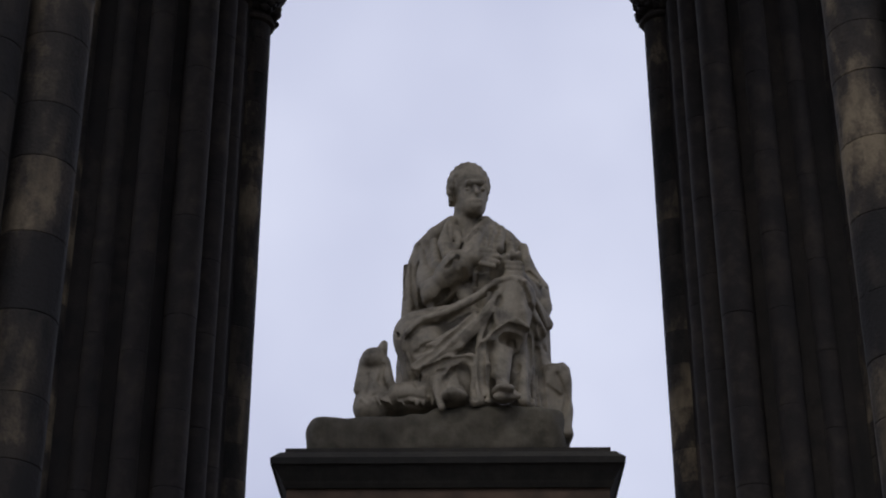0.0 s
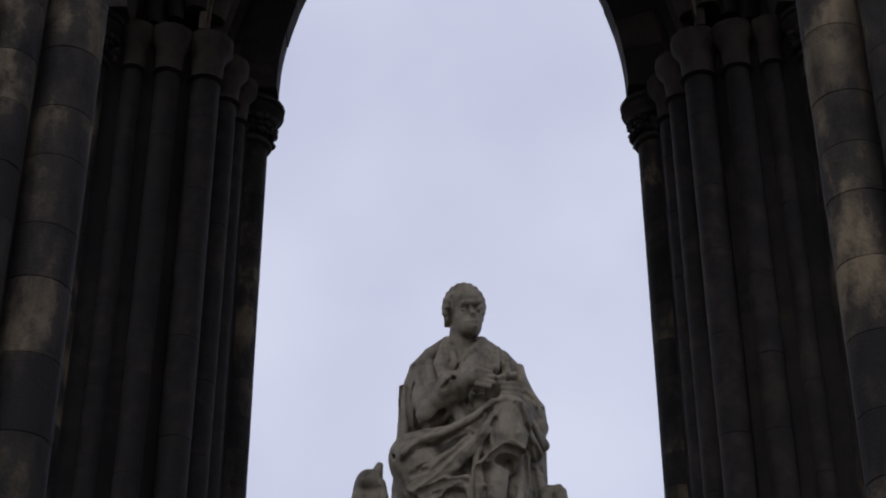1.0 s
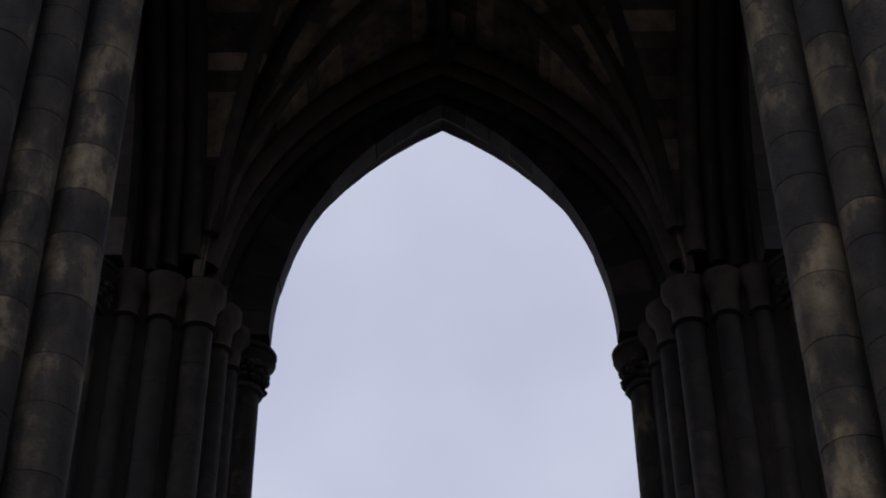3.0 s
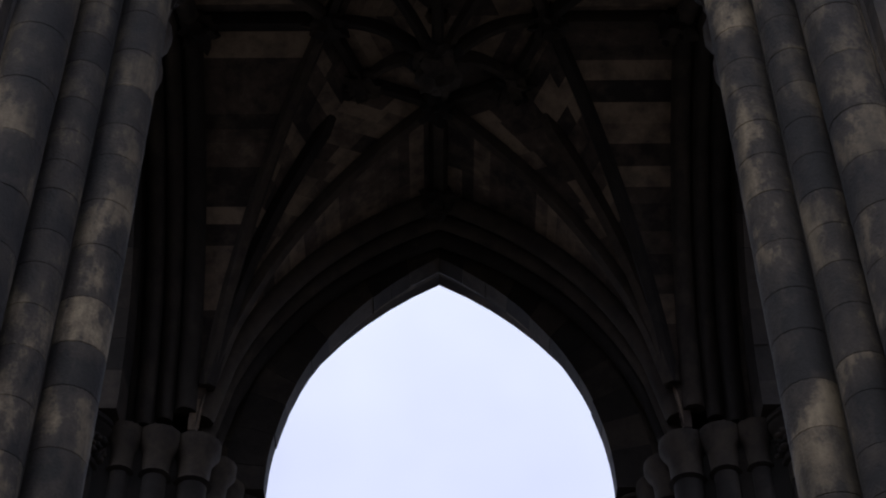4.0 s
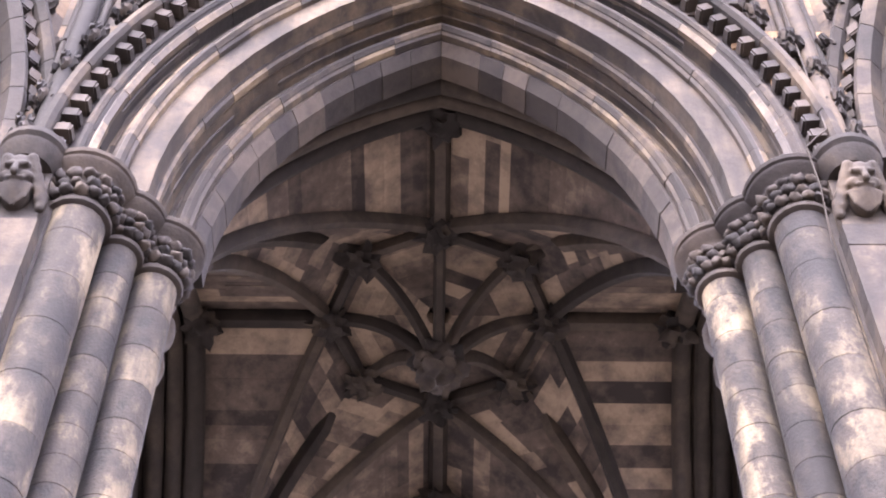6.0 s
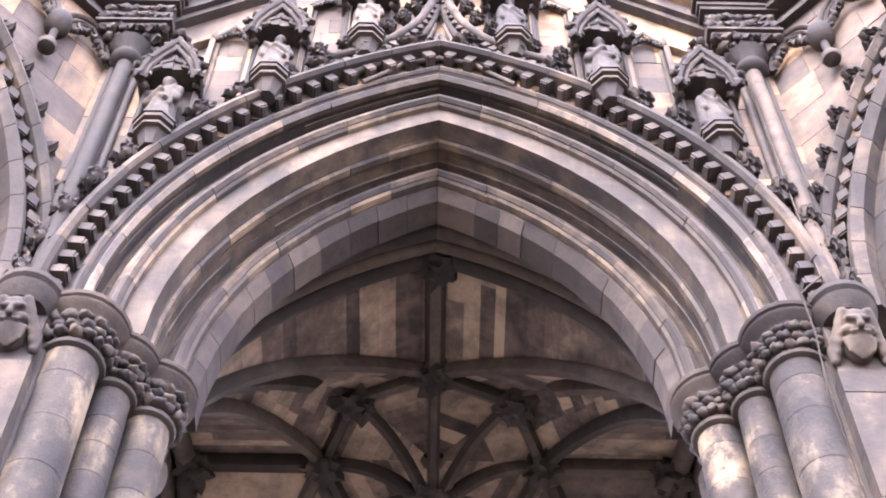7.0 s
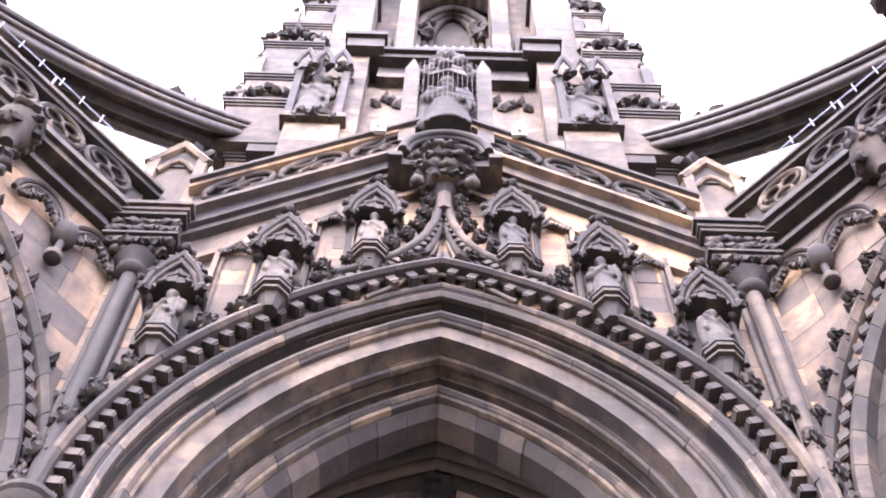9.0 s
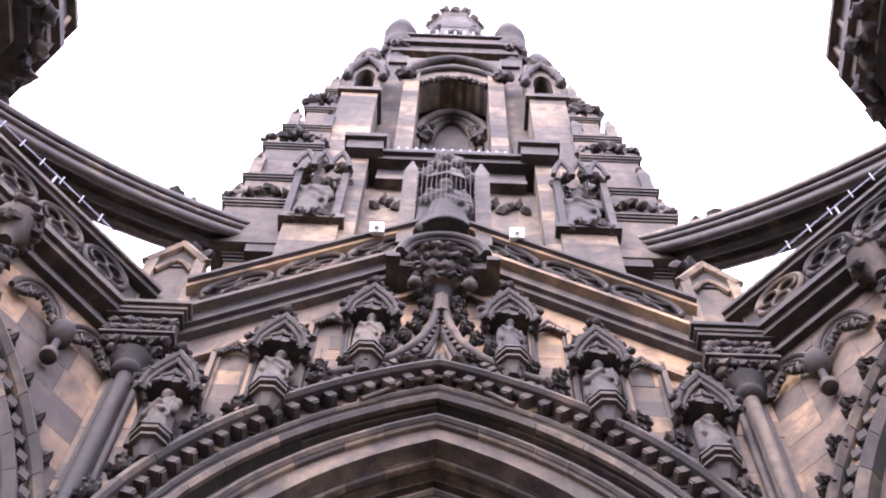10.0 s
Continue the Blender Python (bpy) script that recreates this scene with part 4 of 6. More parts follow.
figure.cap((0.165, 14.12, 9.45), (0.183, 14.09, 9.365), 0.016, 0.023, 0.025)
figure.cap((0.12, 14.125, 9.295), (0.22, 14.13, 9.297), 0.02, 0.02, 0.03)
figure.cap((0.13, 14.135, 9.25), (0.21, 14.14, 9.252), 0.02, 0.02, 0.03)
figure.ell((-0.055, 14.36, 9.43), (0.035, 0.06, 0.07), 0.02)
for k in range(11):
    a = math.pi * k / 10
    x, z = 0.1 - 0.18 * math.cos(a), 9.53 + 0.21 * math.sin(a)
    figure.cap((x, 14.3 - 0.05 * math.sin(a), z + 0.02), (x + 0.012 * (k % 3 - 1), 14.2 - 0.03 * math.sin(a) + 0.05 * abs(math.cos(a)), z - 0.085), 0.036, 0.026, 0.03)
    figure.cap((x * 0.8 + 0.02, 14.4, 9.66 + 0.1 * math.sin(a)), (x, 14.28, z), 0.045, 0.034, 0.04)
for k in range(4):
    figure.cap((-0.06 - 0.006 * k, 14.42 - 0.05 * k, 9.56), (-0.075, 14.4 - 0.04 * k, 9.4 - 0.02 * (k % 2)), 0.03, 0.022, 0.012)
    figure.cap((0.265, 14.4 - 0.05 * k, 9.58), (0.275, 14.38 - 0.04 * k, 9.44), 0.028, 0.02, 0.012)
figure.cap((-0.28, 14.45, 8.81), (-0.23, 14.10, 8.27), 0.15, 0.16, 0.05)
figure.cap((-0.23, 14.08, 8.26), (0.00, 13.86, 8.41), 0.16, 0.115, 0.04)
figure.cap((-0.09, 13.90, 8.37), (0.00, 13.82, 8.45), 0.145, 0.15, 0.02)
figure.cap((0.00, 13.84, 8.44), (0.14, 13.76, 8.50), 0.085, 0.085, 0.03)
figure.ell((0.21, 13.74, 8.49), (0.11, 0.08, 0.075), 0.03)
figure.cap((0.21, 13.68, 8.53), (0.35, 13.66, 8.51), 0.03, 0.024, 0.012)
figure.cap((0.24, 13.68, 8.48), (0.37, 13.66, 8.46), 0.03, 0.024, 0.012)
figure.cap((0.24, 13.68, 8.44), (0.36, 13.66, 8.40), 0.03, 0.024, 0.012)
figure.cap((0.21, 13.68, 8.40), (0.32, 13.66, 8.36), 0.03, 0.024, 0.012)
figure.cap((0.51, 14.50, 8.83), (0.67, 14.30, 8.33), 0.15, 0.15, 0.05)
figure.cap((0.67, 14.28, 8.32), (0.55, 13.90, 8.33), 0.13, 0.1, 0.04)
figure.ell((0.52, 13.80, 8.38), (0.09, 0.09, 0.1), 0.03)
figure.cap((0.44, 13.72, 8.42), (0.57, 13.74, 8.42), 0.028, 0.028, 0.01)
figure.cap((0.44, 13.72, 8.37), (0.57, 13.74, 8.37), 0.028, 0.028, 0.01)
figure.cap((0.44, 13.72, 8.32), (0.57, 13.74, 8.32), 0.028, 0.028, 0.01)
figure.cap((0.44, 13.72, 8.27), (0.57, 13.74, 8.26), 0.028, 0.028, 0.01)
figure.cap((0.48, 13.76, 8.52), (0.53, 13.78, 8.54), 0.05, 0.05, 0.02)
figure.cap((0.31, 13.72, 8.45), (0.31, 13.80, 8.32), 0.03, 0.03, 0.02)
figure.cap((0.34, 13.72, 8.46), (0.34, 13.80, 8.33), 0.03, 0.03, 0.02)
figure.cap((0.38, 13.72, 8.47), (0.38, 13.80, 8.35), 0.03, 0.03, 0.02)
figure.cap((0.41, 13.72, 8.48), (0.41, 13.80, 8.36), 0.03, 0.03, 0.02)
figure.cap((0.44, 13.72, 8.49), (0.44, 13.80, 8.37), 0.03, 0.03, 0.02)
figure.cap((-0.09, 14.24, 9.08), (-0.15, 14.16, 8.86), 0.05, 0.05, 0.02)
figure.cap((-0.15, 14.16, 8.86), (-0.11, 14.06, 8.60), 0.05, 0.05, 0.02)
figure.cap((0.31, 14.25, 9.03), (0.21, 14.12, 8.78), 0.05, 0.05, 0.02)
figure.cap((0.21, 14.12, 8.78), (0.11, 14.00, 8.54), 0.05, 0.05, 0.02)
figure.cap((0.48, 14.36, 9.02), (0.50, 14.20, 8.76), 0.045, 0.045, 0.02)
figure.cap((-0.17, 14.15, 8.44), (-0.06, 14.10, 8.30), 0.05, 0.05, 0.02)
figure.cap((-0.06, 14.10, 8.30), (0.02, 14.05, 8.13), 0.05, 0.05, 0.02)
figure.cap((-0.06, 14.30, 9.15), (-0.12, 14.16, 8.86), 0.06, 0.06, 0.03)
figure.cap((-0.12, 14.16, 8.86), (-0.06, 14.02, 8.55), 0.06, 0.06, 0.03)
figure.cap((0.26, 14.30, 9.14), (0.14, 14.12, 8.84), 0.075, 0.075, 0.03)
figure.cap((0.14, 14.12, 8.84), (0.03, 13.98, 8.50), 0.075, 0.075, 0.03)
figure.cap((0.31, 14.30, 9.11), (0.27, 14.12, 8.78), 0.05, 0.05, 0.03)
figure.cap((0.27, 14.12, 8.78), (0.20, 14.00, 8.54), 0.05, 0.05, 0.03)
figure.cap((-0.02, 14.26, 9.06), (0.00, 14.16, 8.87), 0.04, 0.04, 0.02)
figure.cap((0.00, 14.16, 8.87), (-0.03, 14.12, 8.78), 0.04, 0.04, 0.02)
figure.cap((0.19, 14.24, 9.05), (0.08, 14.15, 8.87), 0.04, 0.04, 0.02)
figure.cap((0.03, 13.98, 8.47), (0.05, 13.95, 8.22), 0.07, 0.07, 0.03)
figure.cap((0.05, 13.95, 8.22), (0.10, 13.90, 8.06), 0.07, 0.07, 0.03)
figure.cap((0.12, 14.00, 8.51), (0.17, 13.95, 8.25), 0.05, 0.05, 0.03)
figure.cap((0.40, 14.35, 9.08), (0.37, 14.15, 8.79), 0.06, 0.06, 0.03)
figure.cap((-0.23, 14.30, 8.93), (-0.20, 14.15, 8.62), 0.05, 0.05, 0.03)
figure.cap((-0.20, 14.15, 8.62), (-0.11, 14.05, 8.48), 0.05, 0.05, 0.03)
figure.cap((-0.06, 14.48, 9.24), (-0.23, 14.46, 9.10), 0.075, 0.075, 0.03)
figure.cap((-0.23, 14.46, 9.10), (-0.36, 14.46, 8.95), 0.075, 0.075, 0.03)
figure.cap((-0.36, 14.46, 8.95), (-0.44, 14.50, 8.73), 0.075, 0.075, 0.03)
figure.cap((-0.44, 14.50, 8.73), (-0.46, 14.50, 8.37), 0.075, 0.075, 0.03)
figure.cap((-0.46, 14.50, 8.37), (-0.49, 14.46, 8.00), 0.075, 0.075, 0.03)
figure.cap((-0.49, 14.46, 8.00), (-0.51, 14.42, 7.69), 0.075, 0.075, 0.03)
figure.cap((-0.51, 14.42, 7.69), (-0.52, 14.38, 7.45), 0.075, 0.075, 0.03)
figure.cap((-0.47, 14.40, 8.56), (-0.48, 14.35, 8.18), 0.06, 0.06, 0.03)
figure.cap((-0.48, 14.35, 8.18), (-0.52, 14.30, 7.81), 0.06, 0.06, 0.03)
figure.cap((0.31, 14.48, 9.18), (0.46, 14.46, 9.05), 0.085, 0.085, 0.03)
figure.cap((0.46, 14.46, 9.05), (0.59, 14.46, 8.90), 0.085, 0.085, 0.03)
figure.cap((0.59, 14.46, 8.90), (0.68, 14.42, 8.64), 0.085, 0.085, 0.03)
figure.cap((0.68, 14.42, 8.64), (0.77, 14.34, 8.45), 0.085, 0.085, 0.03)
figure.cap((0.77, 14.34, 8.45), (0.79, 14.25, 8.22), 0.085, 0.085, 0.03)
figure.cap((0.79, 14.25, 8.22), (0.72, 14.20, 7.99), 0.085, 0.085, 0.03)
figure.cap((0.72, 14.25, 8.13), (0.73, 14.20, 7.76), 0.085, 0.085, 0.03)
figure.cap((0.73, 14.20, 7.76), (0.74, 14.15, 7.40), 0.085, 0.085, 0.03)
figure.cap((0.74, 14.15, 7.40), (0.74, 14.05, 7.03), 0.085, 0.085, 0.03)
figure.cap((0.63, 14.10, 8.06), (0.60, 14.00, 7.56), 0.07, 0.07, 0.03)
figure.cap((0.60, 14.00, 7.56), (0.61, 13.85, 7.09), 0.07, 0.07, 0.03)
figure.cap((0.56, 13.90, 7.97), (0.57, 13.85, 7.50), 0.05, 0.05, 0.03)
figure.cap((0.57, 13.85, 7.50), (0.56, 13.70, 7.06), 0.05, 0.05, 0.03)
figure.cap((0.48, 13.75, 8.18), (0.62, 13.90, 8.05), 0.07, 0.07, 0.03)
figure.cap((0.62, 13.90, 8.05), (0.74, 14.10, 7.89), 0.07, 0.07, 0.03)
figure.cap((0.54, 13.85, 8.29), (0.70, 14.05, 8.15), 0.06, 0.06, 0.03)
figure.cap((0.70, 14.05, 8.15), (0.82, 14.20, 8.02), 0.06, 0.06, 0.03)
figure.cap((0.62, 14.30, 8.87), (0.66, 14.20, 8.58), 0.05, 0.05, 0.03)
figure.cap((0.66, 14.20, 8.58), (0.74, 14.15, 8.40), 0.05, 0.05, 0.03)
figure.cap((-0.04, 14.35, 7.94), (-0.36, 13.85, 7.74), 0.28, 0.24, 0.08)
figure.cap((-0.34, 13.82, 7.71), (-0.11, 13.62, 7.14), 0.23, 0.14, 0.06)
figure.cap((-0.35, 13.90, 7.64), (-0.34, 13.90, 7.25), 0.2, 0.16, 0.1)
figure.ell((-0.05, 13.50, 7.00), (0.13, 0.2, 0.07), 0.03)
figure.ell((-0.07, 13.60, 7.07), (0.14, 0.14, 0.09), 0.03)
figure.cap((0.26, 14.30, 8.10), (0.48, 13.78, 8.09), 0.24, 0.21, 0.08)
figure.cap((0.48, 13.78, 8.08), (0.39, 13.72, 7.66), 0.21, 0.18, 0.06)
figure.cap((0.40, 13.74, 7.73), (0.34, 13.62, 7.13), 0.13, 0.085, 0.03)
figure.ell((0.39, 13.44, 7.02), (0.12, 0.2, 0.06), 0.03)
figure.ell((0.34, 13.60, 7.13), (0.1, 0.12, 0.09), 0.03)
figure.cap((0.32, 13.30, 6.94), (0.50, 13.40, 6.99), 0.035, 0.035, 0.02)
figure.cap((0.54, 13.95, 7.76), (0.51, 13.80, 7.21), 0.08, 0.06, 0.03)
figure.ell((0.09, 14.05, 7.59), (0.42, 0.3, 0.42), 0.08)
figure.ell((-0.06, 14.00, 7.84), (0.5, 0.3, 0.26), 0.06)
figure.cap((-0.35, 13.90, 7.69), (-0.22, 13.80, 7.18), 0.22, 0.16, 0.06)
figure.cap((0.19, 13.85, 7.72), (0.20, 13.75, 7.13), 0.2, 0.12, 0.06)
figure.cap((0.48, 13.80, 8.09), (0.41, 13.75, 7.76), 0.22, 0.21, 0.05)
figure.cap((-0.40, 14.50, 8.61), (-0.43, 14.40, 7.45), 0.12, 0.14, 0.08)
figure.cap((0.69, 14.42, 8.32), (0.69, 14.25, 7.17), 0.17, 0.16, 0.08)
figure.ell((0.31, 14.10, 8.29), (0.25, 0.25, 0.2), 0.06)
figure.cut((-0.22, 14.00, 8.10), (0.14, 0.2, 0.07), 0.03)
figure.cut((0.47, 13.62, 7.61), (0.13, 0.12, 0.07), 0.03)
figure.cut((-0.37, 14.15, 8.20), (0.05, 0.15, 0.16), 0.03)
figure.cut((0.27, 13.60, 7.13), (0.06, 0.15, 0.1), 0.03)
figure.cut((0.65, 13.85, 7.39), (0.03, 0.12, 0.25), 0.03)
figure.cap((-0.49, 13.70, 7.66), (-0.39, 13.66, 7.80), 0.04, 0.04, 0.02)
figure.cap((-0.39, 13.66, 7.80), (-0.11, 13.62, 7.89), 0.04, 0.04, 0.02)
figure.cap((-0.11, 13.62, 7.89), (0.14, 13.60, 8.01), 0.04, 0.04, 0.02)
figure.cap((0.14, 13.60, 8.01), (0.35, 13.62, 8.16), 0.04, 0.04, 0.02)
figure.cap((0.35, 13.62, 8.16), (0.48, 13.64, 8.19), 0.04, 0.04, 0.02)
figure.cap((-0.43, 13.68, 7.79), (-0.21, 13.62, 7.82), 0.036, 0.036, 0.02)
figure.cap((-0.21, 13.62, 7.82), (0.09, 13.58, 7.96), 0.036, 0.036, 0.02)
figure.cap((0.09, 13.58, 7.96), (0.29, 13.60, 8.10), 0.036, 0.036, 0.02)
figure.cap((-0.39, 13.60, 7.34), (-0.21, 13.55, 7.42), 0.045, 0.045, 0.02)
figure.cap((-0.21, 13.55, 7.42), (0.04, 13.54, 7.60), 0.045, 0.045, 0.02)
figure.cap((0.04, 13.54, 7.60), (0.23, 13.55, 7.84), 0.045, 0.045, 0.02)
figure.cap((0.23, 13.55, 7.84), (0.39, 13.60, 8.10), 0.045, 0.045, 0.02)
figure.cap((-0.35, 13.60, 7.32), (-0.11, 13.54, 7.37), 0.04, 0.04, 0.02)
figure.cap((-0.11, 13.54, 7.37), (0.10, 13.54, 7.41), 0.04, 0.04, 0.02)
figure.cap((-0.26, 13.56, 7.38), (0.01, 13.54, 7.52), 0.032, 0.032, 0.02)
figure.cap((0.01, 13.54, 7.52), (0.19, 13.56, 7.73), 0.032, 0.032, 0.02)
figure.cap((-0.46, 13.70, 7.55), (-0.43, 13.72, 7.39), 0.045, 0.045, 0.02)
figure.cap((-0.43, 13.72, 7.39), (-0.39, 13.78, 7.20), 0.045, 0.045, 0.02)
figure.cap((-0.19, 13.56, 7.30), (-0.20, 13.50, 7.09), 0.032, 0.032, 0.02)
figure.cap((-0.20, 13.50, 7.09), (-0.15, 13.42, 6.89), 0.032, 0.032, 0.02)
figure.cap((-0.21, 13.58, 7.28), (-0.06, 13.54, 7.34), 0.028, 0.028, 0.02)
figure.cap((-0.06, 13.54, 7.34), (0.10, 13.54, 7.37), 0.028, 0.028, 0.02)
figure.cap((0.11, 13.56, 7.38), (0.16, 13.55, 7.16), 0.04, 0.04, 0.02)
figure.cap((0.16, 13.55, 7.16), (0.13, 13.46, 6.95), 0.04, 0.04, 0.02)
figure.cap((0.19, 13.58, 7.60), (0.23, 13.58, 7.33), 0.04, 0.04, 0.02)
figure.cap((0.23, 13.58, 7.33), (0.18, 13.50, 6.97), 0.04, 0.04, 0.02)
figure.cap((0.25, 13.58, 7.82), (0.19, 13.56, 7.57), 0.036, 0.036, 0.02)
figure.cap((0.19, 13.56, 7.57), (0.16, 13.56, 7.38), 0.036, 0.036, 0.02)
figure.cap((0.19, 13.56, 7.55), (0.34, 13.54, 7.63), 0.032, 0.032, 0.02)
figure.cap((0.34, 13.54, 7.63), (0.47, 13.56, 7.76), 0.032, 0.032, 0.02)
figure.cap((0.47, 13.56, 7.76), (0.60, 13.66, 7.75), 0.032, 0.032, 0.02)
figure.cap((0.36, 13.58, 8.05), (0.33, 13.55, 7.81), 0.028, 0.028, 0.02)
figure.cap((0.33, 13.55, 7.81), (0.36, 13.54, 7.63), 0.028, 0.028, 0.02)
figure.cap((0.54, 13.62, 8.06), (0.58, 13.60, 7.86), 0.032, 0.032, 0.02)
figure.cap((0.58, 13.60, 7.86), (0.60, 13.64, 7.71), 0.032, 0.032, 0.02)
figure.cap((-0.46, 13.72, 7.53), (-0.26, 13.56, 7.53), 0.03, 0.03, 0.015)
figure.cap((-0.26, 13.56, 7.53), (0.01, 13.55, 7.71), 0.03, 0.03, 0.015)
figure.cap((0.01, 13.55, 7.71), (0.25, 13.56, 7.95), 0.03, 0.03, 0.015)
figure.cap((-0.43, 13.70, 7.48), (-0.21, 13.56, 7.51), 0.03, 0.03, 0.015)
figure.cap((-0.21, 13.56, 7.51), (0.05, 13.55, 7.70), 0.03, 0.03, 0.015)
figure.cap((0.05, 13.55, 7.70), (0.27, 13.56, 7.94), 0.03, 0.03, 0.015)
figure.cap((-0.39, 13.68, 7.43), (-0.16, 13.56, 7.50), 0.03, 0.03, 0.015)
figure.cap((-0.16, 13.56, 7.50), (0.08, 13.55, 7.69), 0.03, 0.03, 0.015)
figure.cap((0.08, 13.55, 7.69), (0.29, 13.56, 7.92), 0.03, 0.03, 0.015)
figure.cap((-0.36, 13.66, 7.37), (-0.11, 13.56, 7.48), 0.03, 0.03, 0.015)
figure.cap((-0.11, 13.56, 7.48), (0.12, 13.55, 7.68), 0.03, 0.03, 0.015)
figure.cap((0.12, 13.55, 7.68), (0.31, 13.56, 7.90), 0.03, 0.03, 0.015)
figure.cap((-0.33, 13.64, 7.32), (-0.06, 13.56, 7.47), 0.03, 0.03, 0.015)
figure.cap((-0.06, 13.56, 7.47), (0.15, 13.55, 7.67), 0.03, 0.03, 0.015)
figure.cap((0.15, 13.55, 7.67), (0.33, 13.56, 7.89), 0.03, 0.03, 0.015)
figure.cap((-0.37, 13.62, 7.30), (-0.39, 13.66, 7.15), 0.025, 0.025, 0.02)
figure.cap((-0.39, 13.66, 7.15), (-0.37, 13.60, 7.00), 0.025, 0.025, 0.02)
figure.cap((-0.30, 13.62, 7.30), (-0.32, 13.66, 7.15), 0.025, 0.025, 0.02)
figure.cap((-0.32, 13.66, 7.15), (-0.31, 13.60, 7.00), 0.025, 0.025, 0.02)
figure.cap((-0.23, 13.62, 7.30), (-0.25, 13.66, 7.15), 0.025, 0.025, 0.02)
figure.cap((-0.25, 13.66, 7.15), (-0.24, 13.60, 7.00), 0.025, 0.025, 0.02)
figure.cap((-0.16, 13.62, 7.30), (-0.18, 13.66, 7.15), 0.025, 0.025, 0.02)
figure.cap((-0.18, 13.66, 7.15), (-0.18, 13.60, 7.00), 0.025, 0.025, 0.02)
figure.cap((0.13, 13.56, 7.35), (0.12, 13.56, 7.16), 0.022, 0.022, 0.02)
figure.cap((0.12, 13.56, 7.16), (0.11, 13.52, 6.98), 0.022, 0.022, 0.02)
figure.cap((0.17, 13.56, 7.35), (0.16, 13.56, 7.16), 0.022, 0.022, 0.02)
figure.cap((0.16, 13.56, 7.16), (0.16, 13.52, 6.98), 0.022, 0.022, 0.02)
figure.cap((0.22, 13.56, 7.35), (0.20, 13.56, 7.16), 0.022, 0.022, 0.02)
figure.cap((0.20, 13.56, 7.16), (0.20, 13.52, 6.98), 0.022, 0.022, 0.02)
figure.cap((0.26, 13.56, 7.35), (0.24, 13.56, 7.16), 0.022, 0.022, 0.02)
figure.cap((0.24, 13.56, 7.16), (0.25, 13.52, 6.98), 0.022, 0.022, 0.02)
figure.cap((-0.47, 14.36, 8.72), (-0.48, 14.34, 8.18), 0.022, 0.022, 0.02)
figure.cap((-0.48, 14.34, 8.18), (-0.50, 14.28, 7.57), 0.022, 0.022, 0.02)
figure.cap((-0.43, 14.36, 8.72), (-0.44, 14.34, 8.18), 0.022, 0.022, 0.02)
figure.cap((-0.44, 14.34, 8.18), (-0.47, 14.28, 7.57), 0.022, 0.022, 0.02)
figure.cap((-0.39, 14.36, 8.72), (-0.41, 14.34, 8.18), 0.022, 0.022, 0.02)
figure.cap((-0.41, 14.34, 8.18), (-0.43, 14.28, 7.57), 0.022, 0.022, 0.02)
figure.cap((0.62, 14.12, 8.07), (0.60, 14.05, 7.58), 0.025, 0.025, 0.02)
figure.cap((0.60, 14.05, 7.58), (0.62, 13.90, 7.08), 0.025, 0.025, 0.02)
figure.cap((0.67, 14.15, 8.08), (0.66, 14.08, 7.60), 0.025, 0.025, 0.02)
figure.cap((0.66, 14.08, 7.60), (0.67, 13.95, 7.10), 0.025, 0.025, 0.02)
figure.cap((0.73, 14.18, 8.10), (0.71, 14.11, 7.61), 0.025, 0.025, 0.02)
figure.cap((0.71, 14.11, 7.61), (0.71, 14.00, 7.12), 0.025, 0.025, 0.02)
figure.cap((0.78, 14.21, 8.11), (0.76, 14.14, 7.62), 0.025, 0.025, 0.02)
figure.cap((0.76, 14.14, 7.62), (0.76, 14.05, 7.14), 0.025, 0.025, 0.02)
figure.cap((-0.31, 14.28, 8.68), (-0.29, 14.16, 8.44), 0.02, 0.02, 0.02)
figure.cap((-0.29, 14.16, 8.44), (-0.25, 14.00, 8.25), 0.02, 0.02, 0.02)
figure.cap((-0.26, 14.28, 8.71), (-0.24, 14.16, 8.46), 0.02, 0.02, 0.02)
figure.cap((-0.24, 14.16, 8.46), (-0.20, 14.00, 8.27), 0.02, 0.02, 0.02)
figure.cap((-0.21, 14.28, 8.74), (-0.20, 14.16, 8.48), 0.02, 0.02, 0.02)
figure.cap((-0.20, 14.16, 8.48), (-0.15, 14.00, 8.30), 0.02, 0.02, 0.02)
figure.cap((-0.16, 14.28, 8.77), (-0.15, 14.16, 8.50), 0.02, 0.02, 0.02)
figure.cap((-0.15, 14.16, 8.50), (-0.10, 14.00, 8.32), 0.02, 0.02, 0.02)
figure.ell((-0.06, 13.74, 7.25), (0.24, 0.14, 0.2), 0.06)
figure.ell((0.18, 13.76, 7.29), (0.13, 0.16, 0.27), 0.06)
figure.groove([(-0.37, 13.56, 7.66), (-0.16, 13.52, 7.72), (0.09, 13.50, 7.83), (0.28, 13.52, 8.00)], 0.032)
figure.groove([(-0.39, 13.60, 7.48), (-0.21, 13.50, 7.50), (0.04, 13.48, 7.67), (0.25, 13.50, 7.90)], 0.03)
figure.groove([(-0.31, 13.55, 7.36), (-0.09, 13.48, 7.44), (0.11, 13.48, 7.59), (0.25, 13.50, 7.78)], 0.026)
figure.groove([(-0.26, 13.54, 7.25), (-0.06, 13.48, 7.29), (0.09, 13.48, 7.30)], 0.028)
figure.groove([(0.26, 13.55, 7.32), (0.26, 13.53, 7.15), (0.25, 13.48, 7.00)], 0.022)
figure.groove([(0.50, 13.70, 7.59), (0.50, 13.68, 7.37), (0.49, 13.60, 7.07)], 0.05)
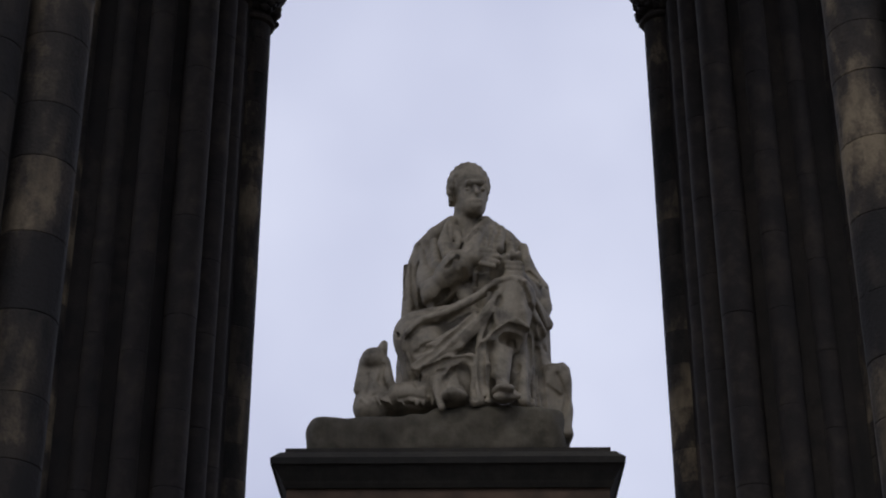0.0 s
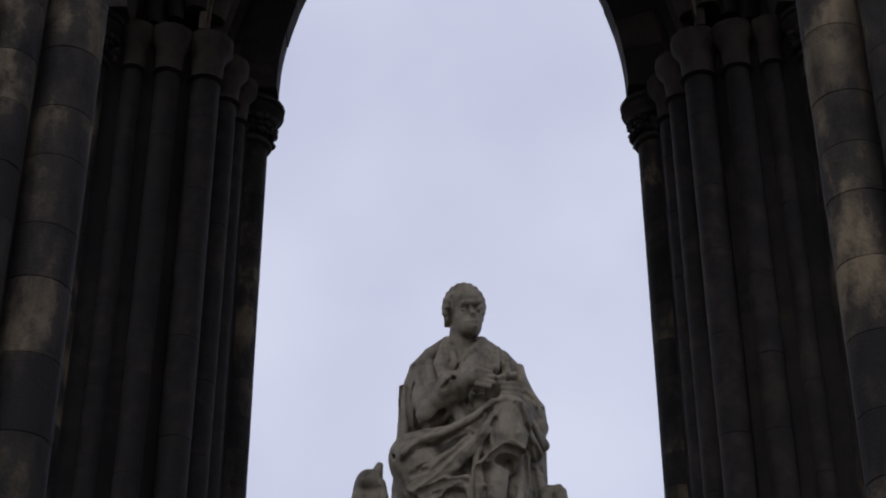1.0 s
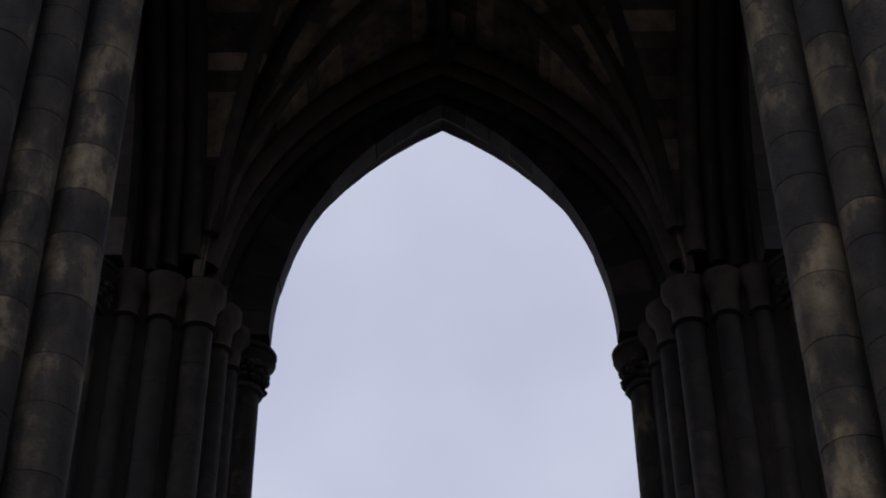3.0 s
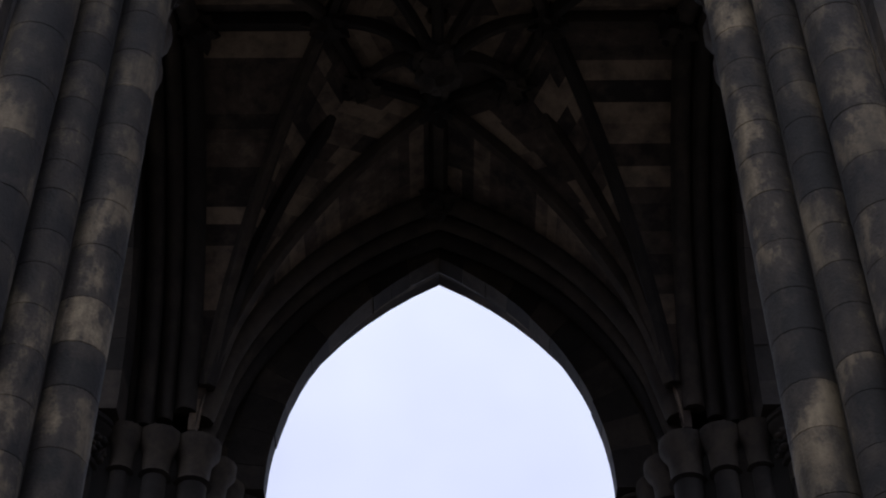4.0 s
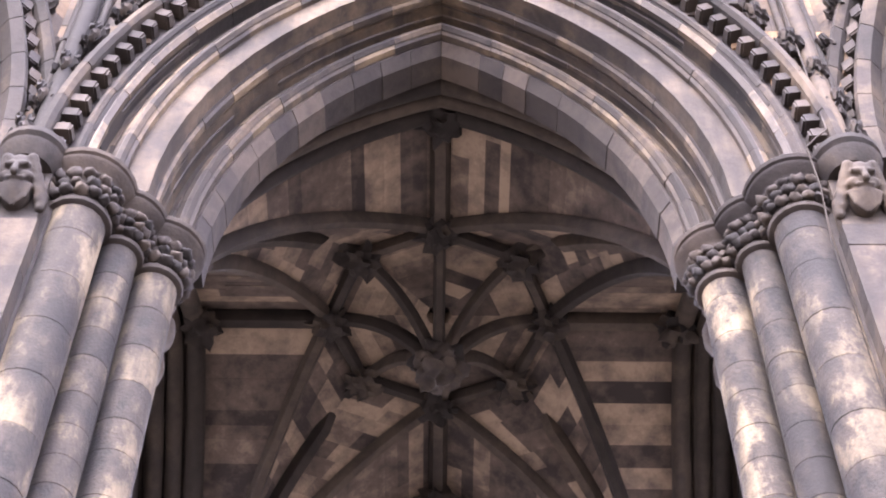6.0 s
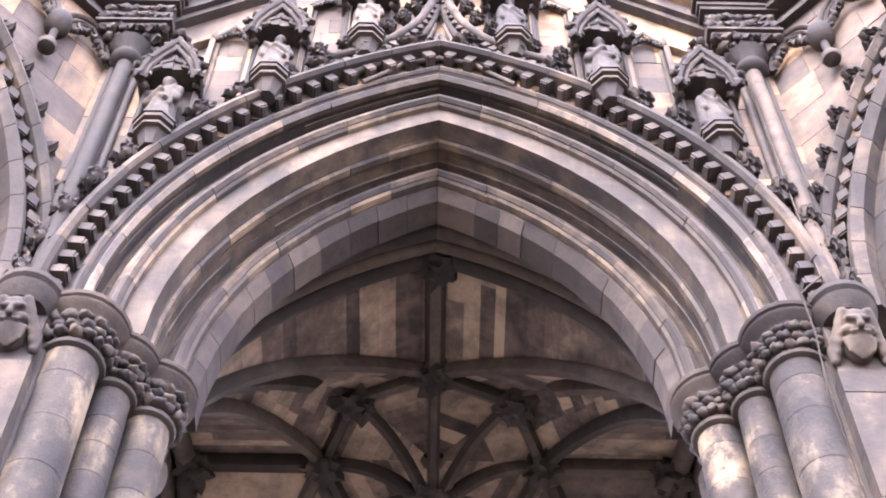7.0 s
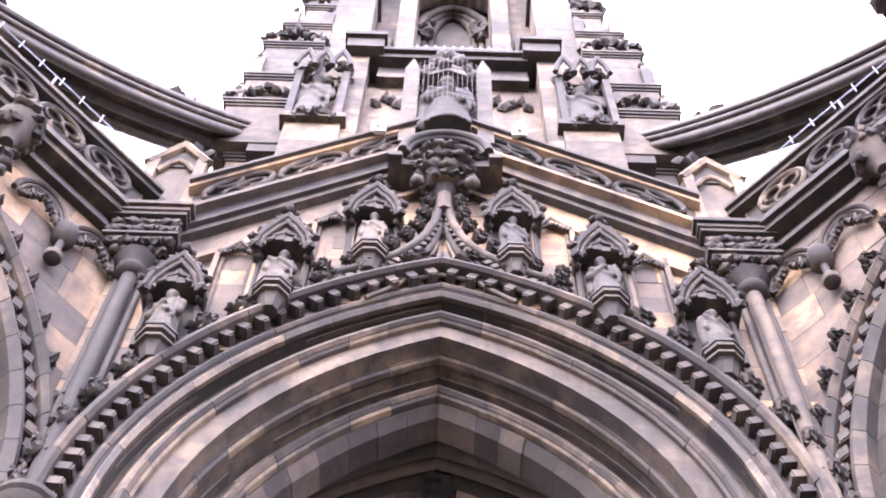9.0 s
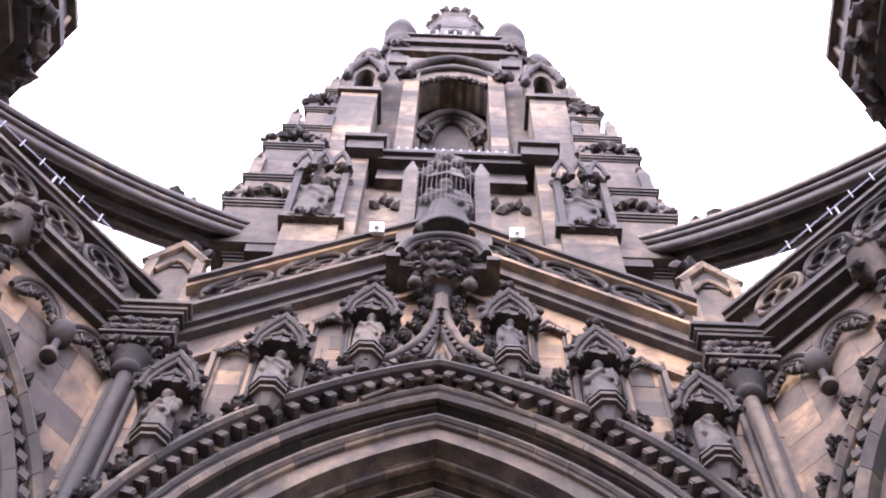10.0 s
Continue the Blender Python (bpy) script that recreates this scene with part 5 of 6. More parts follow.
figure.groove([(0.65, 13.95, 7.76), (0.64, 13.85, 7.39), (0.66, 13.75, 7.02)], 0.035)
figure.groove([(0.58, 13.82, 8.02), (0.69, 13.95, 7.91), (0.72, 14.05, 7.75)], 0.03)
figure.groove([(-0.38, 14.30, 8.69), (-0.39, 14.25, 8.43), (-0.39, 14.20, 8.20)], 0.04)
figure.groove([(-0.41, 14.15, 8.06), (-0.47, 14.10, 7.72), (-0.49, 14.15, 7.35)], 0.035)
figure.groove([(-0.06, 13.95, 8.39), (-0.14, 13.95, 8.22), (-0.22, 13.95, 8.08)], 0.04)
figure.groove([(0.02, 14.02, 8.73), (0.08, 13.98, 8.56), (0.10, 13.95, 8.34)], 0.03)
figure.groove([(-0.12, 14.25, 9.03), (-0.16, 14.15, 8.80), (-0.14, 14.05, 8.57)], 0.025)
figure.groove([(0.25, 14.10, 8.89), (0.18, 14.00, 8.69), (0.14, 13.95, 8.51)], 0.025)
figure.groove([(0.00, 14.24, 9.12), (0.10, 14.20, 9.06), (0.21, 14.24, 9.12)], 0.03)
figure.groove([(0.45, 14.22, 8.89), (0.47, 14.10, 8.65), (0.62, 14.05, 8.38)], 0.025)
figure.groove([(-0.34, 13.70, 7.30), (-0.30, 13.65, 7.15), (-0.27, 13.60, 7.00)], 0.03)
figure.groove([(-0.54, 14.00, 7.57), (-0.56, 13.90, 7.25)], 0.05)
figure.ell((-0.46, 13.85, 7.11), (0.38, 0.28, 0.16), 0.05)
figure.cap((-0.79, 13.75, 7.02), (-0.73, 13.75, 7.41), 0.15, 0.12, 0.05)
figure.ell((-0.76, 13.72, 7.45), (0.12, 0.16, 0.12), 0.04)
figure.cap((-0.71, 13.72, 7.49), (-0.67, 13.70, 7.61), 0.07, 0.035, 0.03)
figure.cap((-0.84, 13.70, 7.44), (-0.89, 13.68, 7.16), 0.05, 0.045, 0.02)
figure.cap((-0.66, 13.66, 7.42), (-0.61, 13.64, 7.20), 0.05, 0.045, 0.02)
figure.cap((-0.86, 13.62, 7.05), (-0.80, 13.60, 6.99), 0.018, 0.012, 0.015)
figure.cap((-0.80, 13.63, 7.08), (-0.75, 13.60, 7.02), 0.018, 0.012, 0.015)
figure.cap((-0.75, 13.62, 7.10), (-0.69, 13.60, 6.99), 0.018, 0.012, 0.015)
figure.cap((-0.69, 13.63, 7.06), (-0.64, 13.60, 7.02), 0.018, 0.012, 0.015)
figure.cap((-0.64, 13.62, 7.07), (-0.59, 13.60, 6.99), 0.018, 0.012, 0.015)
figure.cap((-0.58, 13.63, 7.10), (-0.53, 13.60, 7.02), 0.018, 0.012, 0.015)
figure.cap((-0.53, 13.62, 7.05), (-0.48, 13.60, 6.99), 0.018, 0.012, 0.015)
figure.cap((-0.47, 13.63, 7.08), (-0.42, 13.60, 7.02), 0.018, 0.012, 0.015)
figure.cap((-0.42, 13.62, 7.09), (-0.37, 13.60, 6.99), 0.018, 0.012, 0.015)
figure.cap((-0.37, 13.63, 7.06), (-0.32, 13.60, 7.02), 0.018, 0.012, 0.015)
figure.block((0.89, 14.30, 7.21), (0.13, 0.25, 0.36), 0.05)
figure.block((0.86, 14.35, 7.48), (0.12, 0.2, 0.16), 0.05)
# folds of the cloak: raised edges, then the creases between them
figure.cap((-0.49, 13.68, 7.55), (-0.46, 13.62, 7.68), 0.030, 0.030, 0.015)
figure.cap((-0.46, 13.62, 7.68), (-0.33, 13.61, 7.81), 0.030, 0.030, 0.015)
figure.cap((-0.33, 13.61, 7.81), (-0.11, 13.57, 7.86), 0.030, 0.030, 0.015)
figure.cap((-0.11, 13.57, 7.86), (0.11, 13.56, 7.97), 0.030, 0.030, 0.015)
figure.cap((0.11, 13.56, 7.97), (0.34, 13.58, 8.17), 0.030, 0.030, 0.015)
figure.cap((0.34, 13.58, 8.17), (0.47, 13.60, 8.21), 0.030, 0.030, 0.015)
figure.cap((0.47, 13.60, 8.21), (0.57, 13.60, 8.15), 0.030, 0.030, 0.015)
figure.cap((-0.39, 13.57, 7.32), (-0.22, 13.55, 7.40), 0.022, 0.022, 0.015)
figure.cap((-0.22, 13.55, 7.40), (-0.06, 13.50, 7.54), 0.022, 0.022, 0.015)
figure.cap((-0.06, 13.50, 7.54), (0.13, 13.52, 7.74), 0.022, 0.022, 0.015)
figure.cap((-0.22, 13.53, 7.31), (-0.11, 13.51, 7.40), 0.024, 0.024, 0.015)
figure.cap((-0.11, 13.51, 7.40), (0.08, 13.69, 7.53), 0.024, 0.024, 0.015)
figure.cap((-0.51, 14.46, 8.76), (-0.52, 14.34, 8.36), 0.024, 0.024, 0.015)
figure.cap((0.21, 13.53, 7.55), (0.34, 13.52, 7.66), 0.022, 0.022, 0.015)
figure.cap((0.34, 13.52, 7.66), (0.51, 13.56, 7.78), 0.022, 0.022, 0.015)
figure.cap((0.51, 13.56, 7.78), (0.61, 13.61, 7.72), 0.022, 0.022, 0.015)
figure.cap((0.60, 13.62, 8.18), (0.72, 13.99, 8.13), 0.024, 0.024, 0.015)
figure.cap((0.72, 13.99, 8.13), (0.81, 14.16, 7.98), 0.024, 0.024, 0.015)
figure.cap((-0.16, 14.10, 8.84), (-0.14, 14.04, 8.68), 0.016, 0.016, 0.015)
figure.cap((-0.14, 14.04, 8.68), (-0.10, 13.72, 8.42), 0.016, 0.016, 0.015)
figure.cap((-0.04, 13.68, 8.46), (-0.01, 13.71, 8.36), 0.030, 0.030, 0.015)
figure.groove([(-0.46, 13.64, 7.63), (-0.34, 13.60, 7.73), (-0.11, 13.70, 7.84), (0.12, 13.78, 8.00), (0.33, 13.58, 8.09)], 0.030)
figure.groove([(-0.38, 13.55, 7.35), (-0.22, 13.51, 7.45), (-0.03, 13.53, 7.63), (0.14, 13.53, 7.82), (0.29, 13.58, 8.06)], 0.036)
figure.groove([(-0.33, 13.59, 7.52), (-0.17, 13.53, 7.61), (0.00, 13.53, 7.73), (0.14, 13.54, 7.87)], 0.022)
figure.groove([(-0.31, 13.57, 7.29), (-0.14, 13.51, 7.35), (0.05, 13.50, 7.39), (0.10, 13.51, 7.36)], 0.034)
figure.groove([(-0.17, 13.42, 7.00), (-0.13, 13.49, 7.17), (-0.04, 13.57, 7.31), (0.08, 13.51, 7.36)], 0.028)
figure.groove([(-0.27, 13.61, 7.10), (-0.28, 13.57, 7.23), (-0.22, 13.53, 7.31)], 0.028)
figure.groove([(0.20, 13.53, 7.49), (0.19, 13.53, 7.24), (0.22, 13.50, 7.03)], 0.036)
figure.groove([(0.14, 13.51, 7.30), (0.12, 13.52, 7.12), (0.14, 13.43, 6.97)], 0.022)
figure.groove([(0.21, 13.54, 7.49), (0.28, 13.58, 7.75), (0.37, 13.56, 7.99)], 0.030)
figure.groove([(0.33, 13.52, 7.60), (0.45, 13.54, 7.70), (0.59, 13.62, 7.68)], 0.045)
figure.groove([(0.47, 13.74, 7.64), (0.51, 13.78, 7.41), (0.50, 13.34, 7.02)], 0.040)
figure.groove([(0.63, 13.99, 7.81), (0.66, 13.97, 7.49), (0.63, 13.80, 7.11)], 0.030)
figure.groove([(0.71, 14.11, 7.73), (0.74, 14.07, 7.44), (0.76, 14.00, 7.13)], 0.030)
figure.groove([(0.56, 13.60, 8.17), (0.64, 13.66, 7.98), (0.75, 14.01, 7.89), (0.80, 14.15, 7.75)], 0.032)
figure.groove([(0.66, 14.15, 8.53), (0.77, 14.12, 8.42), (0.85, 14.28, 8.43)], 0.026)
figure.groove([(-0.40, 14.32, 8.24), (-0.26, 14.06, 8.16), (-0.11, 13.90, 8.22), (0.02, 13.84, 8.28)], 0.045)
figure.groove([(-0.09, 14.19, 9.09), (-0.08, 14.13, 8.93), (-0.01, 14.09, 8.82)], 0.020)
figure.groove([(0.19, 14.12, 8.99), (0.06, 14.04, 8.78), (-0.01, 13.68, 8.46), (-0.10, 13.73, 8.39)], 0.026)
figure.groove([(0.31, 14.19, 9.02), (0.27, 14.07, 8.79)], 0.020)
figure.groove([(0.38, 14.23, 9.01), (0.37, 13.65, 8.51)], 0.020)
figure.groove([(0.49, 14.26, 8.94), (0.53, 13.73, 8.55)], 0.020)
figure.groove([(-0.39, 14.39, 8.96), (-0.44, 14.34, 8.70), (-0.44, 14.32, 8.45), (-0.40, 14.32, 8.26)], 0.026)
figure.groove([(-0.50, 14.44, 8.75), (-0.52, 14.34, 8.36), (-0.54, 13.69, 7.68)], 0.022)
figure.groove([(-0.33, 14.34, 8.90), (-0.30, 14.16, 8.64), (-0.23, 14.08, 8.54)], 0.018)
figure.groove([(0.05, 13.72, 8.35), (0.06, 13.89, 8.28)], 0.028)
figure.groove([(0.16, 13.96, 8.47), (0.15, 13.90, 8.28)], 0.026)
figure.groove([(-0.51, 13.71, 7.57), (-0.46, 13.69, 7.38), (-0.36, 13.59, 7.16)], 0.030)
figure.groove([(-0.81, 13.63, 7.29), (-0.83, 13.62, 7.11)], 0.020)
figure.groove([(-0.67, 13.61, 7.37), (-0.70, 13.63, 7.23), (-0.64, 13.61, 7.13)], 0.024)
figure.groove([(-0.53, 13.60, 7.04), (-0.42, 13.58, 7.06), (-0.31, 13.60, 7.04)], 0.014)
figure.groove([(-0.58, 13.59, 6.98), (-0.45, 13.64, 7.01), (-0.34, 13.68, 7.00)], 0.014)
figure.groove([(-0.75, 13.61, 7.08), (-0.64, 13.61, 7.13)], 0.014)
figure.groove([(0.80, 14.05, 7.34), (0.91, 14.07, 7.25)], 0.022)
figure.groove([(0.89, 14.04, 7.45), (0.97, 14.07, 7.22), (0.90, 14.03, 6.96)], 0.020)
tagged(part("seated_statue", figure.shape(), MARBLE, smooth=180), "grey weathered marble seated figure in a cloak with a hound", "statue")


# ---------------------------------------------------------------- diagonal walls to the corner towers
DIAG_R, DIAG_P, DIAG_APEX = 6.5, 13.7, 9.25        # radius, centre and apex of their arch, outward from the middle


def diag_arch(r, f):
    """A point of the lancet arch: f from -1, its inner foot, over 0, the apex, to 1."""
    a = math.acos((DIAG_P - DIAG_APEX) / r) * (1 - abs(f))
    p = DIAG_P - r * math.cos(a)
    return (p if f < 0 else 2 * DIAG_APEX - p), SPRING + r * math.sin(a)


diag = thing("diagonal_arch_wall", (0, CY, 0), "sandstone lancet arch wall with crocketed hood and pierced parapet", "arch", "diagonal arch walls")
rng = random.Random(77)


def diag_order(name, profile, material, pieces):
    for side in (-1, 1):
        for i in range(pieces):
            rings = []
            for j in range(4):
                f = side * (1 - (i + (0.01, 0.33, 0.66, 0.99)[j]) / pieces)
                ring = []
                for dr, q in profile:
                    p, z = diag_arch(DIAG_R + dr, f if f else -1e-6)
                    ring.append((p, q, z))
                rings.append(ring)
            part(name, Shape().sweep(rings), material, diag, smooth=35)


for sg in (-1, 1):
    for prof in ([(-0.75, sg * 0.3), (-0.45, sg * 0.3), (-0.45, sg * 0.6), (-0.6, sg * 0.68), (-0.75, sg * 0.6)],
                 [(-0.47, sg * 0.4), (-0.1, sg * 0.4), (-0.1, sg * 0.9), (-0.3, sg * 0.98), (-0.45, sg * 0.86)],
                 [(-0.12, sg * 0.5), (0.1, sg * 0.5), (0.1, sg * 1.1), (0.02, sg * 1.16), (-0.1, sg * 1.08)],
                 [(0.3, sg * 0.8), (0.3, sg * 1.12), (0.36, sg * 1.2), (0.44, sg * 1.16), (0.46, sg * 0.8)]):
        diag_order("voussoir", prof, SANDSTONE, 9)
    # black strip for the shaded hollow of the hood
    diag_order("hood_hollow", [(0.09, sg * 0.8), (0.31, sg * 0.8), (0.31, sg * 0.96), (0.09, sg * 0.96)], CARVED_AND_SHADE, 4)
    for side in (-1, 1):
        for i in range(19):
            p, z = diag_arch(DIAG_R + 0.2, side * (1 - (i + 0.5) / 19) or -1e-6)
            ob = new("bead", bead_mesh)
            ob.parent = diag
            ob.matrix_local = pose(p, sg * 1.02, z, 0, 0, 0 if sg < 0 else 180)
            if i % 2:
                p, z = diag_arch(DIAG_R + 0.54, side * (1 - (i + 0.5) / 19) or -1e-6)
                ob = new("crocket", crocket_mesh)
                ob.parent = diag
                ob.matrix_local = pose(p, sg * 1.06, z, 0, 90 - 50 * i / 19, 0)
s = Shape()
for side in (-1, 1):
    for i in range(12):
        a, b = diag_arch(DIAG_R - 0.2, side * (1 - i / 12) or -1e-6), diag_arch(DIAG_R - 0.2, side * (1 - (i + 1) / 12) or -1e-6)
        foot = 6.6 if side < 0 else 11.9
        cell = [(foot, a[1]), (a[0], a[1]), (b[0], b[1]), (foot, b[1])]
        s.slab(cell if side < 0 else cell[::-1], -0.7, 0.7)
top = diag_arch(DIAG_R - 0.2, -1e-6)[1]
s.box(6.6, 11.9, -0.7, 0.7, top, 22.5)
part("wall_core", s, SANDSTONE, diag)
z = SPRING
while z < 22.3:
    h = rng.choice((0.5, 0.6, 0.7))
    h = min(h, 22.45 - z)
    p = 6.75
    zm = min(z + h / 2 - SPRING, DIAG_R)
    stop = min(DIAG_P - math.sqrt(max((DIAG_R + 0.25) ** 2 - zm * zm, 0)), DIAG_APEX)
    for lo, hi in ((6.75, stop), (2 * DIAG_APEX - stop, 11.8)):
        p = lo
        while p < hi - 0.02:
            w = min(rng.uniform(0.8, 1.5), hi - p)
            for sg in (-1, 1):
                part("ashlar_block", Shape().box(p + 0.003, p + w - 0.003, min(sg * 0.65, sg * (1.03 + rng.random() * 0.012)), max(sg * 0.65, sg * 1.03), z + 0.003, z + h - 0.003), WALLSTONE, diag)
            p += w
    z += h
for z0, z1, w in ((22.3, 22.42, 1.16), (22.42, 22.62, 1.1), (22.62, 22.76, 1.32), (22.76, 22.9, 1.4), (23.72, 23.84, 1.4), (23.84, 23.94, 1.46)):
    for sg in (-1, 1):
        part("cornice", Shape().box(7.1, 11.4, min(sg * 0.8, sg * w), max(sg * 0.8, sg * w), z0, z1), SANDSTONE, diag)
for sg in (-1, 1):
    # black sheet behind the rings, colour in place of shade in the openings
    pierced = part("parapet_back", Shape().box(7.3, 11.4, min(sg * 1.16, sg * 1.24), max(sg * 1.16, sg * 1.24), 22.9, 23.74), CARVED_AND_SHADE, diag)
    for i in range(4):
        ring = Shape()
        for cx, cz, rr, tr in ((0, 0, 0.38, 0.05), (0, -0.16, 0.15, 0.032), (-0.15, 0.1, 0.15, 0.032), (0.15, 0.1, 0.15, 0.032)):
            ring.tube([(7.95 + 0.86 * i + cx + rr * math.cos(2 * math.pi * k / 20), sg * 1.34, 23.31 + cz + rr * math.sin(2 * math.pi * k / 20)) for k in range(21)], tr, 6)
        part("parapet_ring", ring, SANDSTONE, pierced, smooth=60)
    # pendant tracery under the cornice, and a carved knob over the apex
    for c in (7.5, 8.4):
        s = Shape()
        for rr, tr in ((0.42, 0.045), (0.34, 0.03)):
            s.tube([(c + rr * math.cos(math.pi * k / 12), sg * 1.12, 21.35 + 1.5 * rr * math.sin(math.pi * k / 12)) for k in range(13)], tr, 6)
        for q in (-1, 1):
            s.tube([(c + q * 0.34, sg * 1.12, 21.35), (c + q * 0.16, sg * 1.12, 21.5), (c + q * 0.2, sg * 1.12, 21.66), (c, sg * 1.12, 21.84)], 0.03, 6)
            for k in range(5):
                s.blob((c + q * (0.3 - 0.06 * k), sg * 1.15, 21.3 + 0.07 * k), 0.055, k, 0.7, 2, (1, 1, 1), 2.8)
        part("blind_tracery", s, CARVED_AND_SHADE, diag, smooth=60)
    part("pendant", Shape().lathe([(0.03, 20.36), (0.11, 20.4), (0.13, 20.47), (0.1, 20.54), (0.055, 20.57), (0.05, 20.9), (0.12, 20.94), (0.16, 21.0), (0.13, 21.06), (0.17, 21.16), (0.15, 21.3)], 14, (7.95, sg * 1.18, 0)), CARVED_AND_SHADE, diag, smooth=40)
    s = Shape().lathe([(0.1, 21.75), (0.16, 21.95), (0.3, 22.2), (0.34, 22.35), (0.3, 22.5)], 14, (DIAG_APEX, sg * 1.3, 0))
    for k in range(26):
        a, h = 2.4 * k, (k % 4) / 3
        s.blob((DIAG_APEX + (0.24 + 0.1 * h) * math.cos(a), sg * 1.3 + (0.24 + 0.1 * h) * math.sin(a), 22.08 + 0.35 * h), 0.085, k, 0.8, 2, (1, 1, 0.9), 2.8)
    for k in range(8):
        s.blob((DIAG_APEX + rng.uniform(-0.2, 0.2), sg * 1.25, 21.0 + 0.12 * k), 0.09, k, 0.8, 2, (1.2, 1, 0.9), 2.8)
    part("apex_knob", s, CARVED_AND_SHADE, diag, "knobbly carved finial", smooth=60)
metal = bpy.data.materials.new("galvanised_metal")
metal.use_nodes = True
metal.node_tree.nodes["Principled BSDF"].inputs["Base Color"].default_value = (0.16, 0.165, 0.18, 1)
metal.node_tree.nodes["Principled BSDF"].inputs["Metallic"].default_value = 0.7
metal.node_tree.nodes["Principled BSDF"].inputs["Roughness"].default_value = 0.45
for sg in (-1, 1):
    part("spiked_rail", Shape().tube([(7.0, sg * 0.9, 25.65), (9.2, sg * 0.9, 25.7), (11.3, sg * 0.9, 25.65)], 0.013, 6), metal, diag)
    for k in range(11):
        part("spike", Shape().tube([(7.1 + 0.4 * k, sg * 0.9, 25.5), (7.1 + 0.4 * k, sg * 0.9, 25.85)], 0.013, 6), metal, diag)
    for p in (7.2, 9.2, 11.2):
        part("rail_post", Shape().tube([(p, sg * 0.9, 22.5), (p, sg * 0.9, 25.65)], 0.02, 6), metal, diag)
# flying buttress: a rising curved beam with a coping and rolls along its underside
def chord(f):
    d = 5.8 * f - 0.7
    return 10.5 - d, 27.46 + 0.62 * d + 0.075 * d * d


flyer = Shape()
for i in range(20):
    a, b = chord(i / 20), chord((i + 1) / 20)
    flyer.slab([(b[0], b[1] - 0.6), (a[0], a[1] - 0.6), (a[0], a[1] - 0.1), (b[0], b[1] - 0.1)], -0.4, 0.4)
part("flyer_beam", flyer, SANDSTONE, diag)
flyer = Shape()
for i in range(20):
    a, b = chord(i / 20), chord((i + 1) / 20)
    flyer.slab([(b[0], b[1] - 0.1), (a[0], a[1] - 0.1), (a[0], a[1]), (b[0], b[1])], -0.5, 0.5)
part("flyer_coping", flyer, MOULDING, diag)
for q in (-0.34, 0.0, 0.34):
    part("flyer_roll", Shape().tube([(p, q, z - 0.62) for p, z in (chord(i / 20) for i in range(21))], 0.1, 8), MOULDING if q else SANDSTONE, diag, smooth=60)
for q in (-0.42, 0.42):
    part("flyer_roll", Shape().tube([(p, q, z - 0.34) for p, z in (chord(i / 20) for i in range(21))], 0.06, 8), MOULDING, diag, smooth=60)
    part("flyer_roll", Shape().tube([(p, q * 1.1, z - 0.16) for p, z in (chord(i / 20) for i in range(21))], 0.05, 8), SANDSTONE, diag, smooth=60)
s = Shape()
for i in range(13, 20):
    p, z = chord(i / 20)
    s.blob((p, 0, z + 0.08), 0.13, i, 0.8, 2, (1.2, 1, 0.9), 2.8)
part("flyer_crocket", s, CARVED_AND_SHADE, diag, smooth=60)
# scroll where the flyer lands on the tower
bend = [(6.9, 31.0), (6.5, 31.2), (6.1, 31.35), (5.75, 31.7), (5.5, 32.3), (5.38, 33.1), (5.36, 33.9)]
part("flyer_scroll", Shape().tube([(p, 0, z) for p, z in bend], 0.34, 10, 0.6), SANDSTONE, diag, smooth=60)
part("flyer_scroll", Shape().tube([(p + 0.12, 0, z + 0.24) for p, z in bend], 0.2, 8), RIB, diag, smooth=60)
s = Shape()
for k, (p, z) in enumerate(bend):
    s.blob((p + 0.25, 0, z + 0.4), 0.17, k, 0.8, 2, (1, 1.2, 1), 2.8)
part("flyer_crocket", s, CARVED_AND_SHADE, diag, smooth=60)
# corner tower: shaft, corbelled octagonal turret
eight = [(12.9 + 1.65 * math.cos(math.pi / 4 * k + math.pi / 8), 1.65 * math.sin(math.pi / 4 * k + math.pi / 8)) for k in range(8)]
part("corner_tower_shaft", Shape().prism(eight, 0.0, 29.0), TOWER, diag)


def grown(k):
    return [((p - 12.9) * k + 12.9, q * k) for p, q in eight]


for z0, z1, k in ((29.0, 29.3, 1.15), (29.3, 29.6, 1.3), (29.6, 29.9, 1.46), (29.9, 30.2, 1.56), (30.2, 31.4, 1.42), (31.4, 31.6, 1.52)):
    part("turret_cornice", Shape().prism(grown(k), z0, z1), CARVED_AND_SHADE if z0 in (29.3, 30.2) else TOWER, diag)
s = Shape()
for k in range(48):
    a = 2 * math.pi * k / 48
    w = 1.65 * (1.3 + 0.12 * (k % 2))
    s.blob((12.9 + w * math.cos(a), w * math.sin(a), 29.28 + 0.14 * (k % 3)), 0.16, k, 0.8, 2, (1, 1, 0.9), 2.6)
part("turret_carving", s, CARVED_AND_SHADE, diag, "sooty carved leaf band", smooth=60)
for k in range(8):
    a, b = grown(1.43)[k], grown(1.43)[(k + 1) % 8]
    for f in (0.08, 0.36, 0.64, 0.92):
        x, y = a[0] + (b[0] - a[0]) * f, a[1] + (b[1] - a[1]) * f
        part("turret_mullion", Shape().tube([(x, y, 30.2), (x, y, 31.4)], 0.06, 6), TOWER, diag)
part("turret_spire", Shape().prism(grown(1.2), 31.6, 40.0, 0.05), TOWER, diag)
diag.matrix_basis = pose(0, CY, 0, 0, 0, -45)
